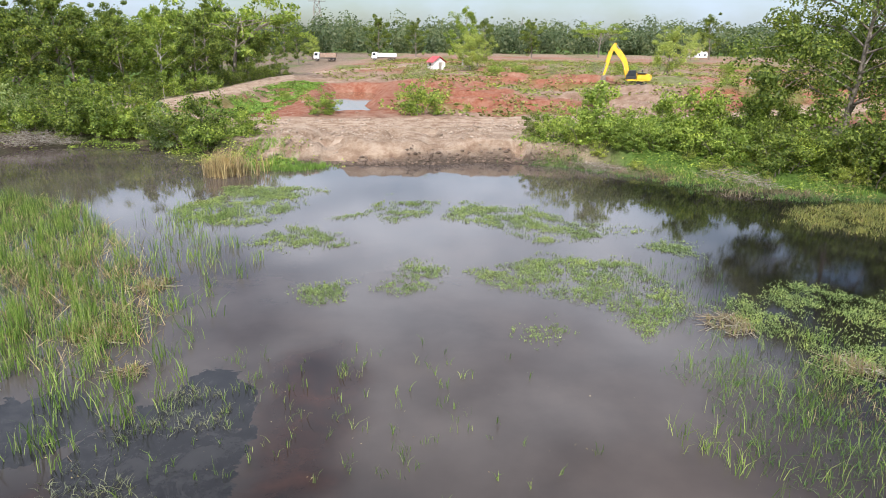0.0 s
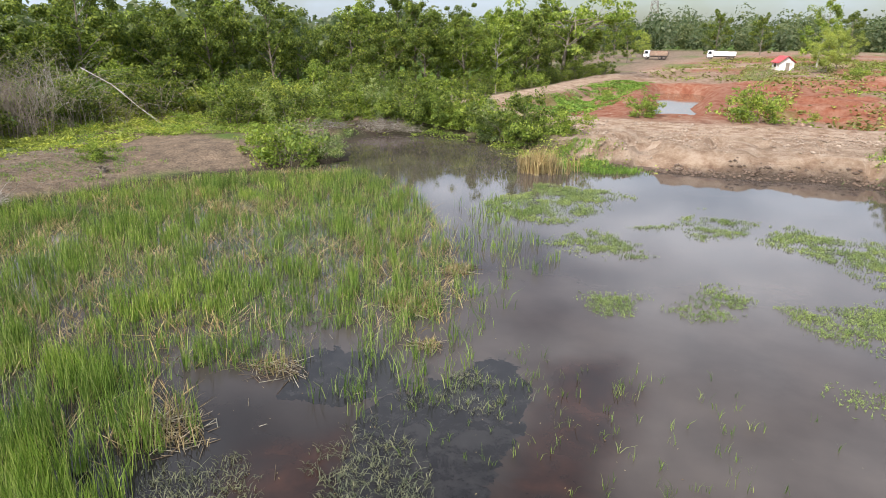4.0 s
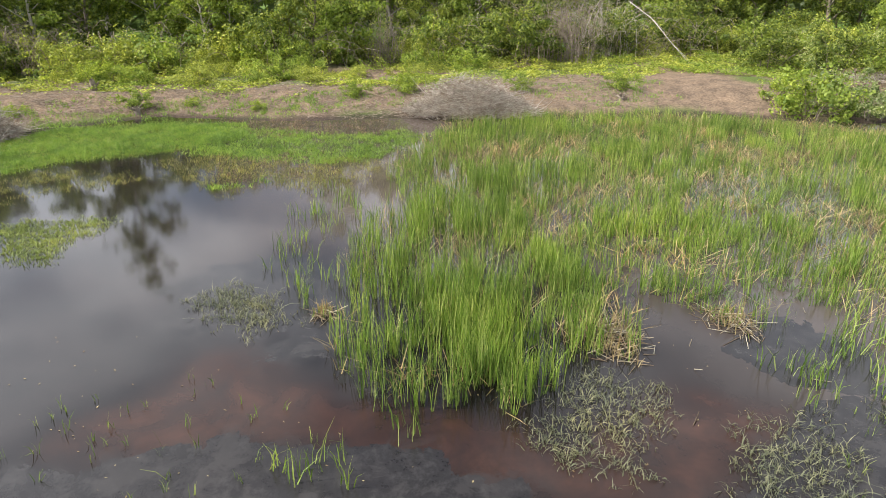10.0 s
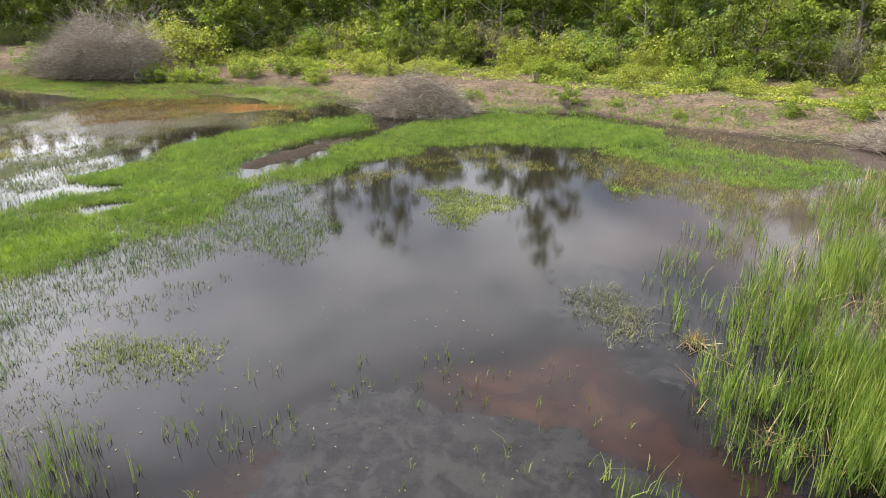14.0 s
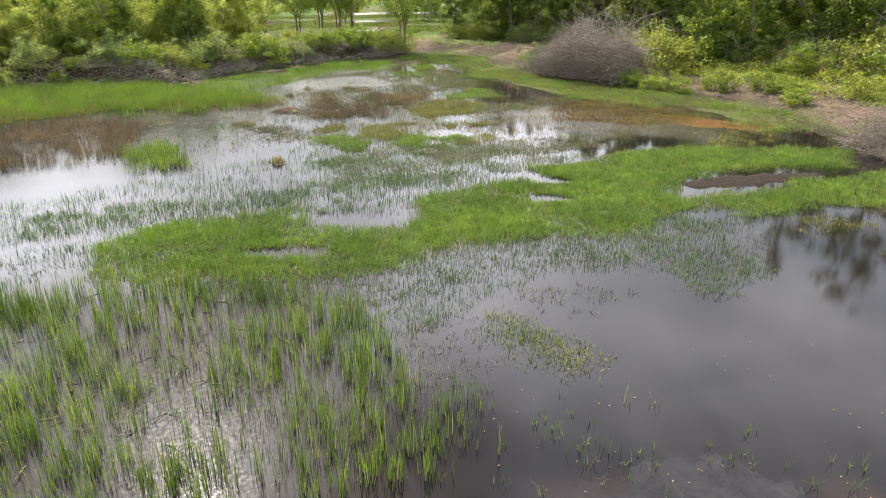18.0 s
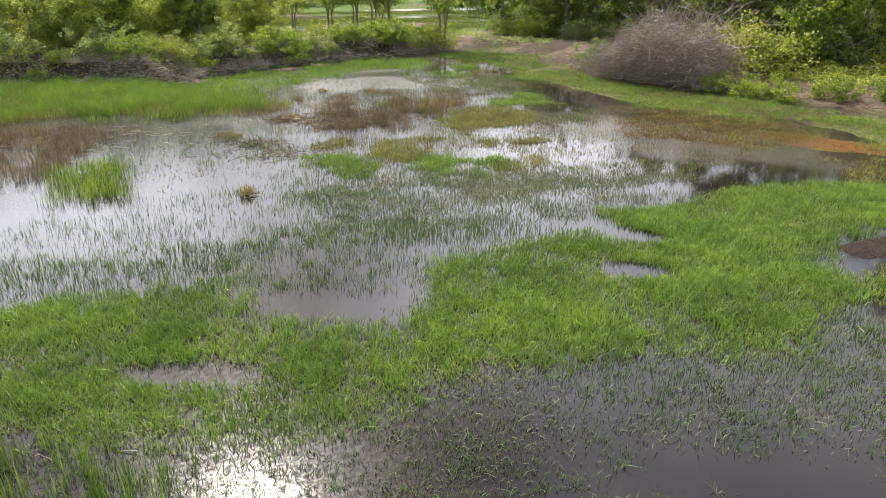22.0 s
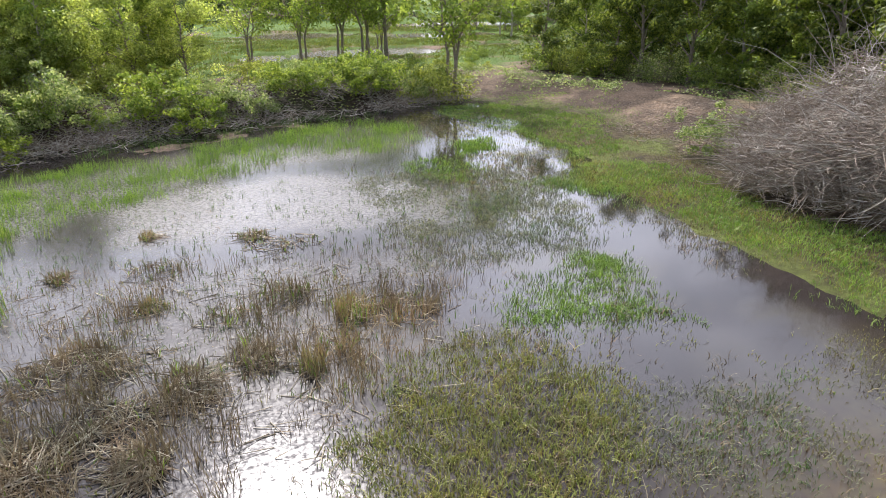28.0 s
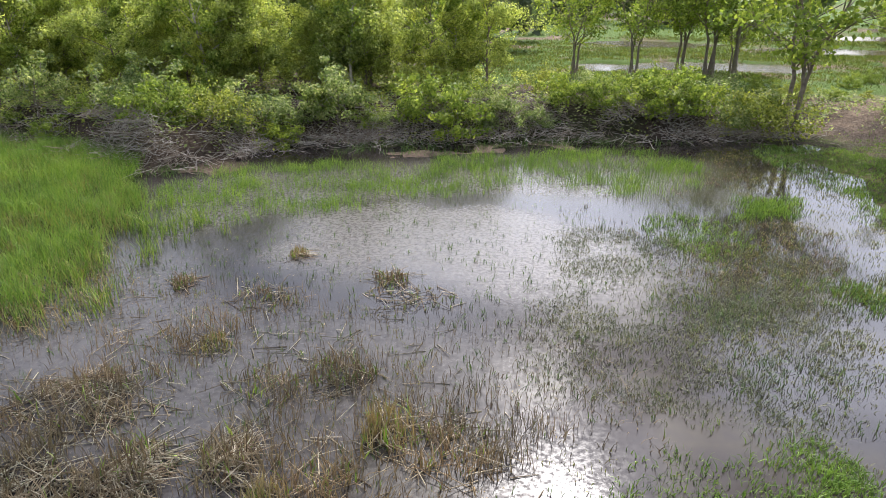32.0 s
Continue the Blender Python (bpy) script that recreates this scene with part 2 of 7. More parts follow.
REED = leafy("reed_blades", [(0.0569, 0.109, 0.0186), (0.114, 0.196, 0.031), (0.196, 0.295, 0.0569), (0.341, 0.383, 0.145)], through_light=0.3, patch=0.25, lit=1.15)
REED_THIN = leafy("young_reed_blades", [(0.055, 0.115, 0.03), (0.1, 0.175, 0.045), (0.17, 0.235, 0.09)], through_light=0.3, patch=0.3, lit=1.15)
RUST = leafy("rust_stained_weed", [(0.13, 0.06, 0.018), (0.21, 0.11, 0.028), (0.19, 0.15, 0.05), (0.09, 0.055, 0.028)], 0.8, 0.15, patch=0.6, lit=1.15)
DRY = leafy("dry_reed_blades", [(0.2, 0.14, 0.07), (0.32, 0.25, 0.13), (0.42, 0.35, 0.2), (0.16, 0.1, 0.05)], 0.7, 0.2, lit=1.15)
BROWN = leafy("dead_brown_blades", [(0.13, 0.09, 0.06), (0.2, 0.145, 0.095), (0.3, 0.245, 0.17), (0.09, 0.065, 0.045)], 0.8, 0.15, lit=1.15)
GRASS = leafy("bright_grass_blades", [(0.09, 0.17, 0.027), (0.165, 0.285, 0.045), (0.265, 0.37, 0.09)], through_light=0.3, patch=0.35, lit=1.15)
OLIVE = leafy("olive_weed", [(0.13, 0.14, 0.038), (0.2, 0.21, 0.058), (0.28, 0.3, 0.09), (0.18, 0.13, 0.07)], through_light=0.3, patch=0.6, lit=1.15)
WEED = leafy("floating_weed_leaves", [(0.139, 0.181, 0.049), (0.204, 0.265, 0.065), (0.315, 0.349, 0.114)], through_light=0.3, patch=0.5, lit=1.15)
MAT_WEED = leafy("weed_mat_leaves", [(0.125, 0.188, 0.0562), (0.206, 0.281, 0.0875), (0.312, 0.369, 0.144)], through_light=0.3, patch=0.5, lit=1.15)
LILY = leafy("grey_green_water_leaves", [(0.105, 0.119, 0.0824), (0.161, 0.175, 0.112), (0.235, 0.236, 0.15)], through_light=0.3, patch=0.5, lit=1.15)
COVER = leafy("creeper_leaves", [(0.13, 0.167, 0.0324), (0.27, 0.319, 0.0562), (0.454, 0.486, 0.13)], patch=0.5, through_light=0.35, lit=1.5)
LEAF_A = leafy("woodland_leaves", [(0.0464, 0.0766, 0.0151), (0.11, 0.153, 0.0279), (0.244, 0.291, 0.0581)], patch=0.25, through_light=0.36, lit=1.6)
LEAF_B = leafy("fresh_leaves", [(0.096, 0.152, 0.026), (0.195, 0.27, 0.045), (0.345, 0.41, 0.1)], patch=0.25, through_light=0.4, lit=1.6)
LEAF_C = leafy("pale_shrub_leaves", [(0.1, 0.15, 0.05), (0.18, 0.24, 0.09), (0.36, 0.39, 0.23)], patch=0.3, through_light=0.45, lit=1.8)
LEAF_D = leafy("olive_green_leaves", [(0.168, 0.216, 0.06), (0.3, 0.354, 0.09), (0.432, 0.48, 0.192)], patch=0.35, through_light=0.5, lit=1.8)
# paler, bluer leaf tones: the haze of distance is put into the colour
FAR_LEAF = leafy("hazy_distant_leaves", [(0.07, 0.1, 0.055), (0.115, 0.15, 0.08), (0.18, 0.2, 0.12)], patch=0.02)
BARK = surface("grey_bark", (0.13, 0.1, 0.075), (0.26, 0.22, 0.17), 6, 0.9, bump=0.6, fine=40)
PALE_BARK = surface("pale_bark", (0.28, 0.25, 0.2), (0.45, 0.41, 0.34), 5, 0.85, bump=0.5, fine=40)
TWIG = surface("dry_twigs", (0.15, 0.115, 0.085), (0.33, 0.275, 0.215), 4, 0.9, bump=0.2)
FIELD = leafy("field_grass_blades", [(0.07, 0.11, 0.015), (0.12, 0.17, 0.022), (0.2, 0.24, 0.04), (0.13, 0.1, 0.045)], through_light=0.3, patch=0.3, lit=1.15)
STRAW = leafy("bleached_straw", [(0.22, 0.18, 0.13), (0.36, 0.31, 0.24), (0.5, 0.46, 0.38), (0.15, 0.115, 0.08)], 0.75, 0.15, lit=1.15)
TWIG_PALE = surface("bleached_canes", (0.3, 0.265, 0.22), (0.48, 0.44, 0.38), 4, 0.8, bump=0.2)

# ---- the land: one sheet, with the pond's bed, the banks, the dug red ground and the fields ----
POND = [(-36, 52), (-30, 54), (-23, 53.4), (-14, 46.6), (-4, 46.5), (3.2, 48.4), (7.4, 47.7), (10.9, 46.0), (15.5, 41.6), (17.8, 38.8),
        (22.3, 37.0), (27, 35.8), (31, 31), (32, 20), (30, 5), (28, -15), (22, -35), (14, -55), (4, -66), (-4, -64), (-11, -60.5), (-15, -67), (-25, -70),
        (-33, -71.5), (-41, -72.5), (-45, -69), (-46, -64), (-43.7, -56), (-42.6, -49), (-41.4, -43), (-44.5, -38), (-46, -30),
        (-45, -26), (-41, -20), (-40.8, -11), (-43.5, -4), (-40, 3), (-39.3, 10), (-36.5, 15), (-36, 20.6), (-34, 30),
        (-31, 33.5), (-28.5, 39), (-33, 45)]
ROAD = [(-40, 40), (-38, 60), (-33, 73), (-32.5, 100), (-33.5, 137), (-24, 175), (10, 215), (60, 260)]
DAM_TRACK = [(-33, 68), (-21, 61.5), (-8, 60.5), (9, 64), (30, 70), (60, 85)]
PIT = [(-11.2, 74), (-13.2, 92), (-15.4, 114)]
FLATS = [(33.5, 118.5, 8, 1.45), (-2.3, 176, 8, 2.1), (-40.5, 226, 9, 2.6), (-21.9, 240, 9, 2.6)]
WOOD_EDGE = [(-58, -60), (-58, 30), (-62, 60), (-40, 85), (-38, 155), (-80, 190), (-700, 300), (-700, -300), (-70, -95)]
FIELD_POOLS = [(-45, -103.5, 8.5, 4.6), (-63, -124, 10, 5), (-34, -101.5, 3.6, 3.4), (-76, -148, 16, 6), (-43, -131, 9, 5), (-64, -106, 4, 2.4)]


MARSH = [(-48, -24), (-38, -21.5), (-31, -26), (-22, -28.5), (-15, -31), (-15.5, -37), (-22, -40), (-25, -44), (-30, -52), (-33, -60), (-38, -70), (-47, -70), (-46, -50), (-44, -40)]
BROWN_MAT = [(-25.0, -42.5), (-26.5, -43.0), (-27.6, -42.6), (-29.6, -39.6), (-28.6, -38.2), (-26.4, -37.8), (-24.6, -37.9), (-22.6, -36.6), (-22.4, -37.6), (-23.4, -40.2)]
GREEN_MAT = [(-29.0, -44.6), (-30.7, -44.4), (-32.4, -43.4), (-31.8, -41.9), (-30.4, -41.2), (-29.0, -41.6), (-28.4, -42.6)]
SHORE_MOSS = [(-34.6, -52.5), (-39.0, -55.0), (-42.0, -52.0), (-42.0, -45.0), (-42.6, -38.5), (-44.0, -34.5), (-40.0, -32.4), (-37.6, -35.0), (-36.8, -38.3), (-37.4, -42.6), (-38.6, -46.5), (-37.5, -50.0)]
# channel whose dark mirror image of heap and wood is painted as mud
DARK_MIRROR_CHANNEL = [(-24.4, -18.4), (-27.3, -18.3), (-30.2, -17.3), (-33.4, -15.6), (-31.2, -14.6), (-26.7, -15.8), (-24.4, -16.9)]
SILT_FLAT = [(-10.6, -61.4), (-13.6, -64.8), (-18.4, -67.6), (-23, -69.0), (-29, -70.4), (-34, -70.2), (-32, -68.0), (-25, -66.2), (-19, -63.6), (-15, -61.6), (-12.6, -58.6)]
SOUTH_BAND = [(-12.4, -58.9), (-14.9, -61.8), (-19.0, -63.2), (-25.0, -66.0), (-30.5, -67.6), (-35.4, -66.2), (-34.0, -62.4), (-31.0, -60.2), (-26.0, -60.4), (-21.0, -58.4), (-18.0, -56.2), (-15.5, -53.2)]
CHANNEL = [(-31.5, -34), (-33, -38.6), (-34.5, -45), (-36.2, -50), (-39, -58)]


def marsh_z(x, y):
    """How the silt of the shallow south-western corner lies, a hand's width about the water."""
    shore = edge_distance(POND, x, y)
    z = -0.035 + 0.11 * (fbm(x, y, 1.9, 43, 5) - 0.53) + 0.15 * smooth(-6.0, -1.0, shore) - 0.025 * smooth(-8, -16, shore)
    z = z + 0.06 * smooth(1.1, 0.4, ellipse_reach((-37.4, -26.5, 5.5, 2.0, 112), x, y))
    for mat in (BROWN_MAT, GREEN_MAT, SHORE_MOSS):
        z = z + 0.045 * smooth(0.8, -0.6, edge_distance(mat, x, y))
    return z - 0.09 * (1 - smooth(0.7, 2.2, line_distance(CHANNEL, x, y) + 1.2 * (fbm(x, y, 2, 49) - 0.5)))


def ground_z(x, y):
    x, y = np.asarray(x, float), np.asarray(y, float)
    d = edge_distance(POND, x, y) + 1.6 * (fbm(x, y, 4.0, 3) - 0.5)
    south = smooth(-52, -62, y) * smooth(-40, -36, x) + 0 * x
    north = smooth(40, 50, y)
    high = 0.75 + 0.75 * south + 0.6 * north * smooth(-22, -14, x)
    reach = 7.0 - 4.8 * south - 4.6 * north
    z = np.where(d > 0, 0.03 + high * smooth(0, 1, d / reach), -0.5 * smooth(0, 1, -d / 4.0))
    wet = smooth(1.5, -1.5, edge_distance(MARSH, x, y)) * smooth(2.0, 0.0, d)
    z = z * (1 - wet) + marsh_z(x, y) * wet
    # sheet raised over the channel water to carry the painted dark reflection
    muddy = smooth(0.5, -0.5, edge_distance(DARK_MIRROR_CHANNEL, x, y))
    z = z * (1 - muddy) + muddy * (0.035 + 0.07 * (fbm(x, y, 1.6, 29, 4) - 0.45))
    flat = smooth(0.8, -0.6, edge_distance(SILT_FLAT, x, y)) * smooth(0.6, -0.4, d)
    z = z * (1 - flat) + flat * (-0.015 + 0.12 * (fbm(x, y, 2.0, 53, 4) - 0.45))
    out = smooth(1, 8, d)
    z = z + out * (0.55 * (fbm(x, y, 9, 11) - 0.5) + 0.4 * (fbm(x, y, 2.2, 17) - 0.5))
    dam = smooth(43, 46, y) * smooth(60, 56, y) * smooth(-19, -14, x) * smooth(14, 9, x)
    z = z + dam * smooth(0.2, 1.5, d) * (1.3 * (fbm(x, y, 2.4, 83, 5) - 0.5) - 0.6 * smooth(0.54, 0.64, fbm(x * 1.8, y * 0.6, 2.6, 87, 3)))
    # dug ground in the north
    dug = smooth(66, 76, y) * smooth(-33, -24, x) * (0.25 + 0.75 * smooth(165, 125, y)) * smooth(330, 250, y)
    lie = 8 * fbm(x, y * 1.6, 30, 23, 5)
    ledge = (np.floor(lie) + smooth(0.72, 1.0, lie % 1)) / 8 - 0.5
    z = z + dug * (5.5 * ledge + 1.1 * (fbm(x, y, 4.5, 35, 5) - 0.5) + 0.2)
    z = z + 1.2 * smooth(110, 230, y)
    # the pit and its sides
    p = line_distance(PIT, x, y) + 2.2 * (fbm(x, y, 4, 31) - 0.5) - 1.3 * smooth(85, 112, y)
    z = np.where(p < 12, z * smooth(4, 12, p) + (1.7 + 0.5 * (fbm(x, y, 4, 39) - 0.5)) * (1 - smooth(4, 12, p)), z)
    z = z * smooth(0.5, 4.8, p) - 0.9 * (1 - smooth(0.5, 4.8, p))
    # flat tracks
    for line, half, level in ((ROAD, 2.4, 1.5), (DAM_TRACK, 2.6, 1.35)):
        r = line_distance(line, x, y)
        k = (1 - smooth(half, half + 3.5, r)) * smooth(44, 60, y)
        z = z * (1 - k) + k * (level + 1.0 * smooth(110, 230, y) + 0.06 * np.cos(r * 3.4))
    for cx, cy, r, level in FLATS:
        k = 1 - smooth(r * 0.5, r, np.hypot(x - cx, y - cy))
        z = z * (1 - k) + level * k
    # the fields in the south lie low
    field = smooth(-80, -86, y)
    z = z * (1 - field) + field * (0.7 + 0.3 * (fbm(x, y, 8, 37) - 0.5))
    for cx, cy, rx, ry in FIELD_POOLS:
        e = np.hypot((x - cx) / rx, (y - cy) / ry) + 0.5 * (fbm(x, y, 3, 41) - 0.5)
        z = z * smooth(0.8, 1.25, e) + 0.1 * (1 - smooth(0.8, 1.25, e))
    far = smooth(300, 900, np.hypot(x, y))
    return z * (1 - far) + 1.5 * far


def spread(lo, hi, step, end, growth=1.22):
    """Even steps between lo and hi, then ever wider ones out to the horizon."""
    core = list(np.arange(lo, hi + step / 2, step))
    s, v, head = step, core[0], []
    while v > -end:
        s *= growth
        v -= s
        head.append(v)
    s, v, tail = step, core[-1], []
    while v < end:
        s *= growth
        v += s
        tail.append(v)
    return np.array(head[::-1] + core + tail)


def ellipse_reach(e, x, y):
    """1 on the rim of an ellipse (x, y, half length, half width, turn), less inside."""
    cx, cy, rx, ry, turn = e
    c, s = math.cos(radians(turn)), math.sin(radians(turn))
    u, v = (x - cx) * c + (y - cy) * s, -(x - cx) * s + (y - cy) * c
    return np.hypot(u / rx, v / ry)


def make_land():
    xs, ys = spread(-66, 50, 0.45, 3500), spread(-118, 150, 0.5, 3500)
    X, Y = np.meshgrid(xs, ys)
    Z = ground_z(X, Y)
    nx, ny = len(xs), len(ys)
    i = np.arange(nx * ny).reshape(ny, nx)
    faces = np.stack([i[:-1, :-1], i[:-1, 1:], i[1:, 1:], i[1:, :-1]], -1).reshape(-1, 4)
    me = fast_mesh("ground", np.stack([X, Y, Z], -1).reshape(-1, 3), faces, None, True)
    d = edge_distance(POND, X, Y)
    wood = -edge_distance(WOOD_EDGE, X, Y)
    road = np.minimum(line_distance(ROAD, X, Y), 1e9)
    track = line_distance(DAM_TRACK, X, Y)
    sand = np.maximum((1 - smooth(1.6, 3.6, road)), (1 - smooth(2.5, 5.5, track + 2 * (fbm(X, Y, 3, 5) - .5)))) * smooth(42, 58, Y)
    dam = smooth(44, 47, Y) * smooth(64, 58, Y) * smooth(-17, -13, X) * smooth(14, 8, X)
    sand = np.maximum(sand, dam * (0.55 + 0.45 * fbm(X, Y, 2.5, 9)))
    red = smooth(58, 66, Y) * smooth(-35, -26, X) * smooth(0.44, 0.58, fbm(X, Y, 22, 51)) * smooth(420, 300, Y)
    pit = 1 - smooth(5, 17, line_distance(PIT, X, Y))
    red = np.clip(np.maximum(red * (1 - sand), pit * smooth(60, 70, Y)), 0, 1)
    grass = 0.6 * smooth(0.56, 0.68, fbm(X, Y, 9, 61, 5)) * smooth(66, 90, Y) * (1 - pit)
    grass = np.maximum(grass, smooth(52, 44, Y) * smooth(0.5, 0.7, fbm(X, Y, 5, 63)) * smooth(6, 11, d) * (Y > -78))
    grass = np.maximum(grass, smooth(-4, 10, wood))
    grass = np.maximum(grass, smooth(-82, -87, Y) * smooth(0.3, 0.42, fbm(X, Y, 5, 65, 5)))
    grass = np.maximum(grass, smooth(430, 560, np.hypot(X, Y)))
    dusty = smooth(58, 66, Y) * smooth(-40, -32, X)
    grass = np.maximum(grass, smooth(2.5, 0.2, np.abs(d)) * smooth(0.4, 0.6, fbm(X, Y, 4, 67)) * (1 - dam))
    grass = np.maximum(grass, smooth(8, 14, X) * smooth(62, 50, Y))
    south_west = smooth(-50, -58, Y) * smooth(-84, -80, Y) * smooth(-38, -41, X) * smooth(-62, -56, X)
    mud = np.maximum(np.maximum(smooth(1.6, 0.2, d) * 0.9, 0.75 * south_west * smooth(0.35, 0.55, fbm(X, Y, 2.5, 85, 5))), 0.8 * smooth(-60, -66, Y) * smooth(-82, -76, Y) * smooth(-43, -39, X))
    # dark mud tone in the channel stands in for the reflected wood
    mud = np.maximum(mud, smooth(0.8, 0.0, edge_distance(DARK_MIRROR_CHANNEL, X, Y)))
    pale_silt = smooth(1.2, -0.4, edge_distance(SILT_FLAT, X, Y)) * smooth(0.6, -0.4, d)
    mud, sand = mud * (1 - 0.45 * pale_silt), np.maximum(sand, 0.08 * pale_silt)
    at = me.attributes.new("soil", "FLOAT_COLOR", "POINT")
    at.data.foreach_set("color", np.stack([red, np.clip(grass * (1 - sand), 0, 1), sand, mud], -1).astype(np.float32).ravel())
    moss = smooth(2.5, -1.0, edge_distance(MARSH, X, Y)) * smooth(2.5, 0.5, d + 2.0 * (fbm(X, Y, 3, 69) - 0.5))
    rust = smooth(1.15, 0.3, ellipse_reach((-37.4, -26.5, 5.5, 2.0, 112), X, Y) + 0.8 * (fbm(X, Y, 3, 77) - 0.5))
    at = me.attributes.new("marsh", "FLOAT_COLOR", "POINT")
    at.data.foreach_set("color", np.stack([moss, rust, smooth(0.45, 0.6, fbm(X, Y, 3.5, 95, 4)), dusty], -1).astype(np.float32).ravel())
    m, nt, bs, out = nodes("earth")
    a = nt.nodes.new("ShaderNodeAttribute")
    a.attribute_name = "soil"
    sep = nt.nodes.new("ShaderNodeSeparateColor")
    nt.links.new(a.outputs["Color"], sep.inputs[0])
    n1, n2 = noise_node(nt, 0.8, 9, 0.72), noise_node(nt, 7.0, 6, 0.7)
    litter = mix_node(nt, 1.0, ramp_node(nt, n2, [(0.3, (0.085, 0.062, 0.045)), (0.5, (0.2, 0.15, 0.108)), (0.72, (0.36, 0.285, 0.21))]), ramp_node(nt, noise_node(nt, 0.9, 6), [(0.35, (0.6, 0.6, 0.6)), (0.65, (1.15, 1.1, 1.05))]), "MULTIPLY")
    redc = ramp_node(nt, n1, [(0.28, (0.12, 0.04, 0.024)), (0.44, (0.22, 0.08, 0.046)), (0.56, (0.26, 0.13, 0.085)), (0.72, (0.33, 0.21, 0.15))])
    grs = ramp_node(nt, n2, [(0.3, (0.045, 0.08, 0.015)), (0.6, (0.1, 0.16, 0.03)), (0.8, (0.17, 0.17, 0.06))])
    snd = ramp_node(nt, n1, [(0.26, (0.13, 0.075, 0.05)), (0.42, (0.25, 0.165, 0.11)), (0.54, (0.36, 0.265, 0.19)), (0.7, (0.46, 0.365, 0.28))])
    ma = nt.nodes.new("ShaderNodeAttribute")
    ma.attribute_name = "marsh"
    dust = ramp_node(nt, n1, [(0.28, (0.12, 0.072, 0.048)), (0.46, (0.22, 0.145, 0.1)), (0.6, (0.29, 0.21, 0.155)), (0.75, (0.37, 0.29, 0.22))])
    c = mix_node(nt, sep.outputs[0], mix_node(nt, ma.outputs["Alpha"], litter, dust), redc)
    c = mix_node(nt, sep.outputs[1], c, grs)
    c = mix_node(nt, sep.outputs[2], c, snd)
    c = mix_node(nt, a.outputs["Alpha"], c, ramp_node(nt, n2, [(0.3, (0.018, 0.014, 0.011)), (0.7, (0.075, 0.056, 0.043))]))
    ms = nt.nodes.new("ShaderNodeSeparateColor")
    nt.links.new(ma.outputs["Color"], ms.inputs[0])
    n3 = noise_node(nt, 2.2, 9, 0.72)
    silt = ramp_node(nt, n3, [(0.3, (0.035, 0.026, 0.02)), (0.5, (0.075, 0.058, 0.035)), (0.7, (0.12, 0.1, 0.045))])
    turf = ramp_node(nt, n3, [(0.3, (0.06, 0.055, 0.025)), (0.5, (0.105, 0.12, 0.035)), (0.72, (0.16, 0.19, 0.05))])
    bog = mix_node(nt, ms.outputs[2], silt, turf)
    bog = mix_node(nt, ms.outputs[1], bog, ramp_node(nt, n3, [(0.3, (0.09, 0.05, 0.02)), (0.6, (0.2, 0.09, 0.02)), (0.8, (0.26, 0.14, 0.03))]))
    c = mix_node(nt, ms.outputs[0], c, bog)
    nt.links.new(c, bs.inputs["Base Color"])
    bs.inputs["Roughness"].default_value = 0.95
    bs.inputs["Specular IOR Level"].default_value = 0.12
    bump_node(nt, bs, noise_node(nt, 3.5, 10, 0.75), 1.0, 0.25)
    me.materials.append(m)
    return tagged(new("ground", me), "uneven earth, red and dug over in the north, leaf-littered on the banks", "ground", kind="structure")


make_land()


# red silt that shows through, and dark scum afloat on the still water
SILT = [[(-11.4, -3.8), (-12.4, -2.6), (-13.8, -1.0), (-13.7, 0.0), (-12.0, 1.3), (-10.6, 2.6), (-9.5, 5.0), (-8.1, 5.4), (-9.2, 8.8), (-8.0, 10.8), (-6.7, 8.2), (-6.0, 6.0), (-8.6, 3.2), (-9.8, 1.4), (-10.7, -0.6), (-10.6, -2.2)],
        [(-4.9, 16.0), (-3.0, 17.4), (-1.9, 15.0), (-2.4, 10.6), (-3.6, 9.4), (-4.3, 12.5)], [(-9.5, -5.5), (-8, -4.5), (-6.5, -3), (-7, -6)]]
SCUM = [[(-17.7, -2.0), (-19.2, -0.7), (-19.1, 1.5), (-17.6, 2.9), (-12.0, 2.7), (-11.1, 2.5), (-12.1, 1.9), (-12.9, 1.3), (-13.4, 0.5), (-14.2, 0.7), (-14.6, -0.5), (-15.6, -1.4)],
        [(-10.5, -5.4), (-10.9, -4.0), (-10.4, -2.2), (-10.6, -0.5), (-10.0, 0.8), (-9.3, 2.6), (-7.5, 4.5), (-5, 4), (-3, 0), (-5, -5), (-8.6, -6.0)],
        [(-8.1, 11.0), (-7.6, 13.6), (-6.0, 15.7), (-4.6, 14.6), (-4.3, 12.0), (-4.0, 9.7), (-4.0, 7.6), (-5.7, 6.9), (-6.8, 8.9)], [(-11.2, 13.4), (-9.6, 14.4), (-7.5, 13.2), (-8.6, 11.2), (-10.4, 11.0)]]


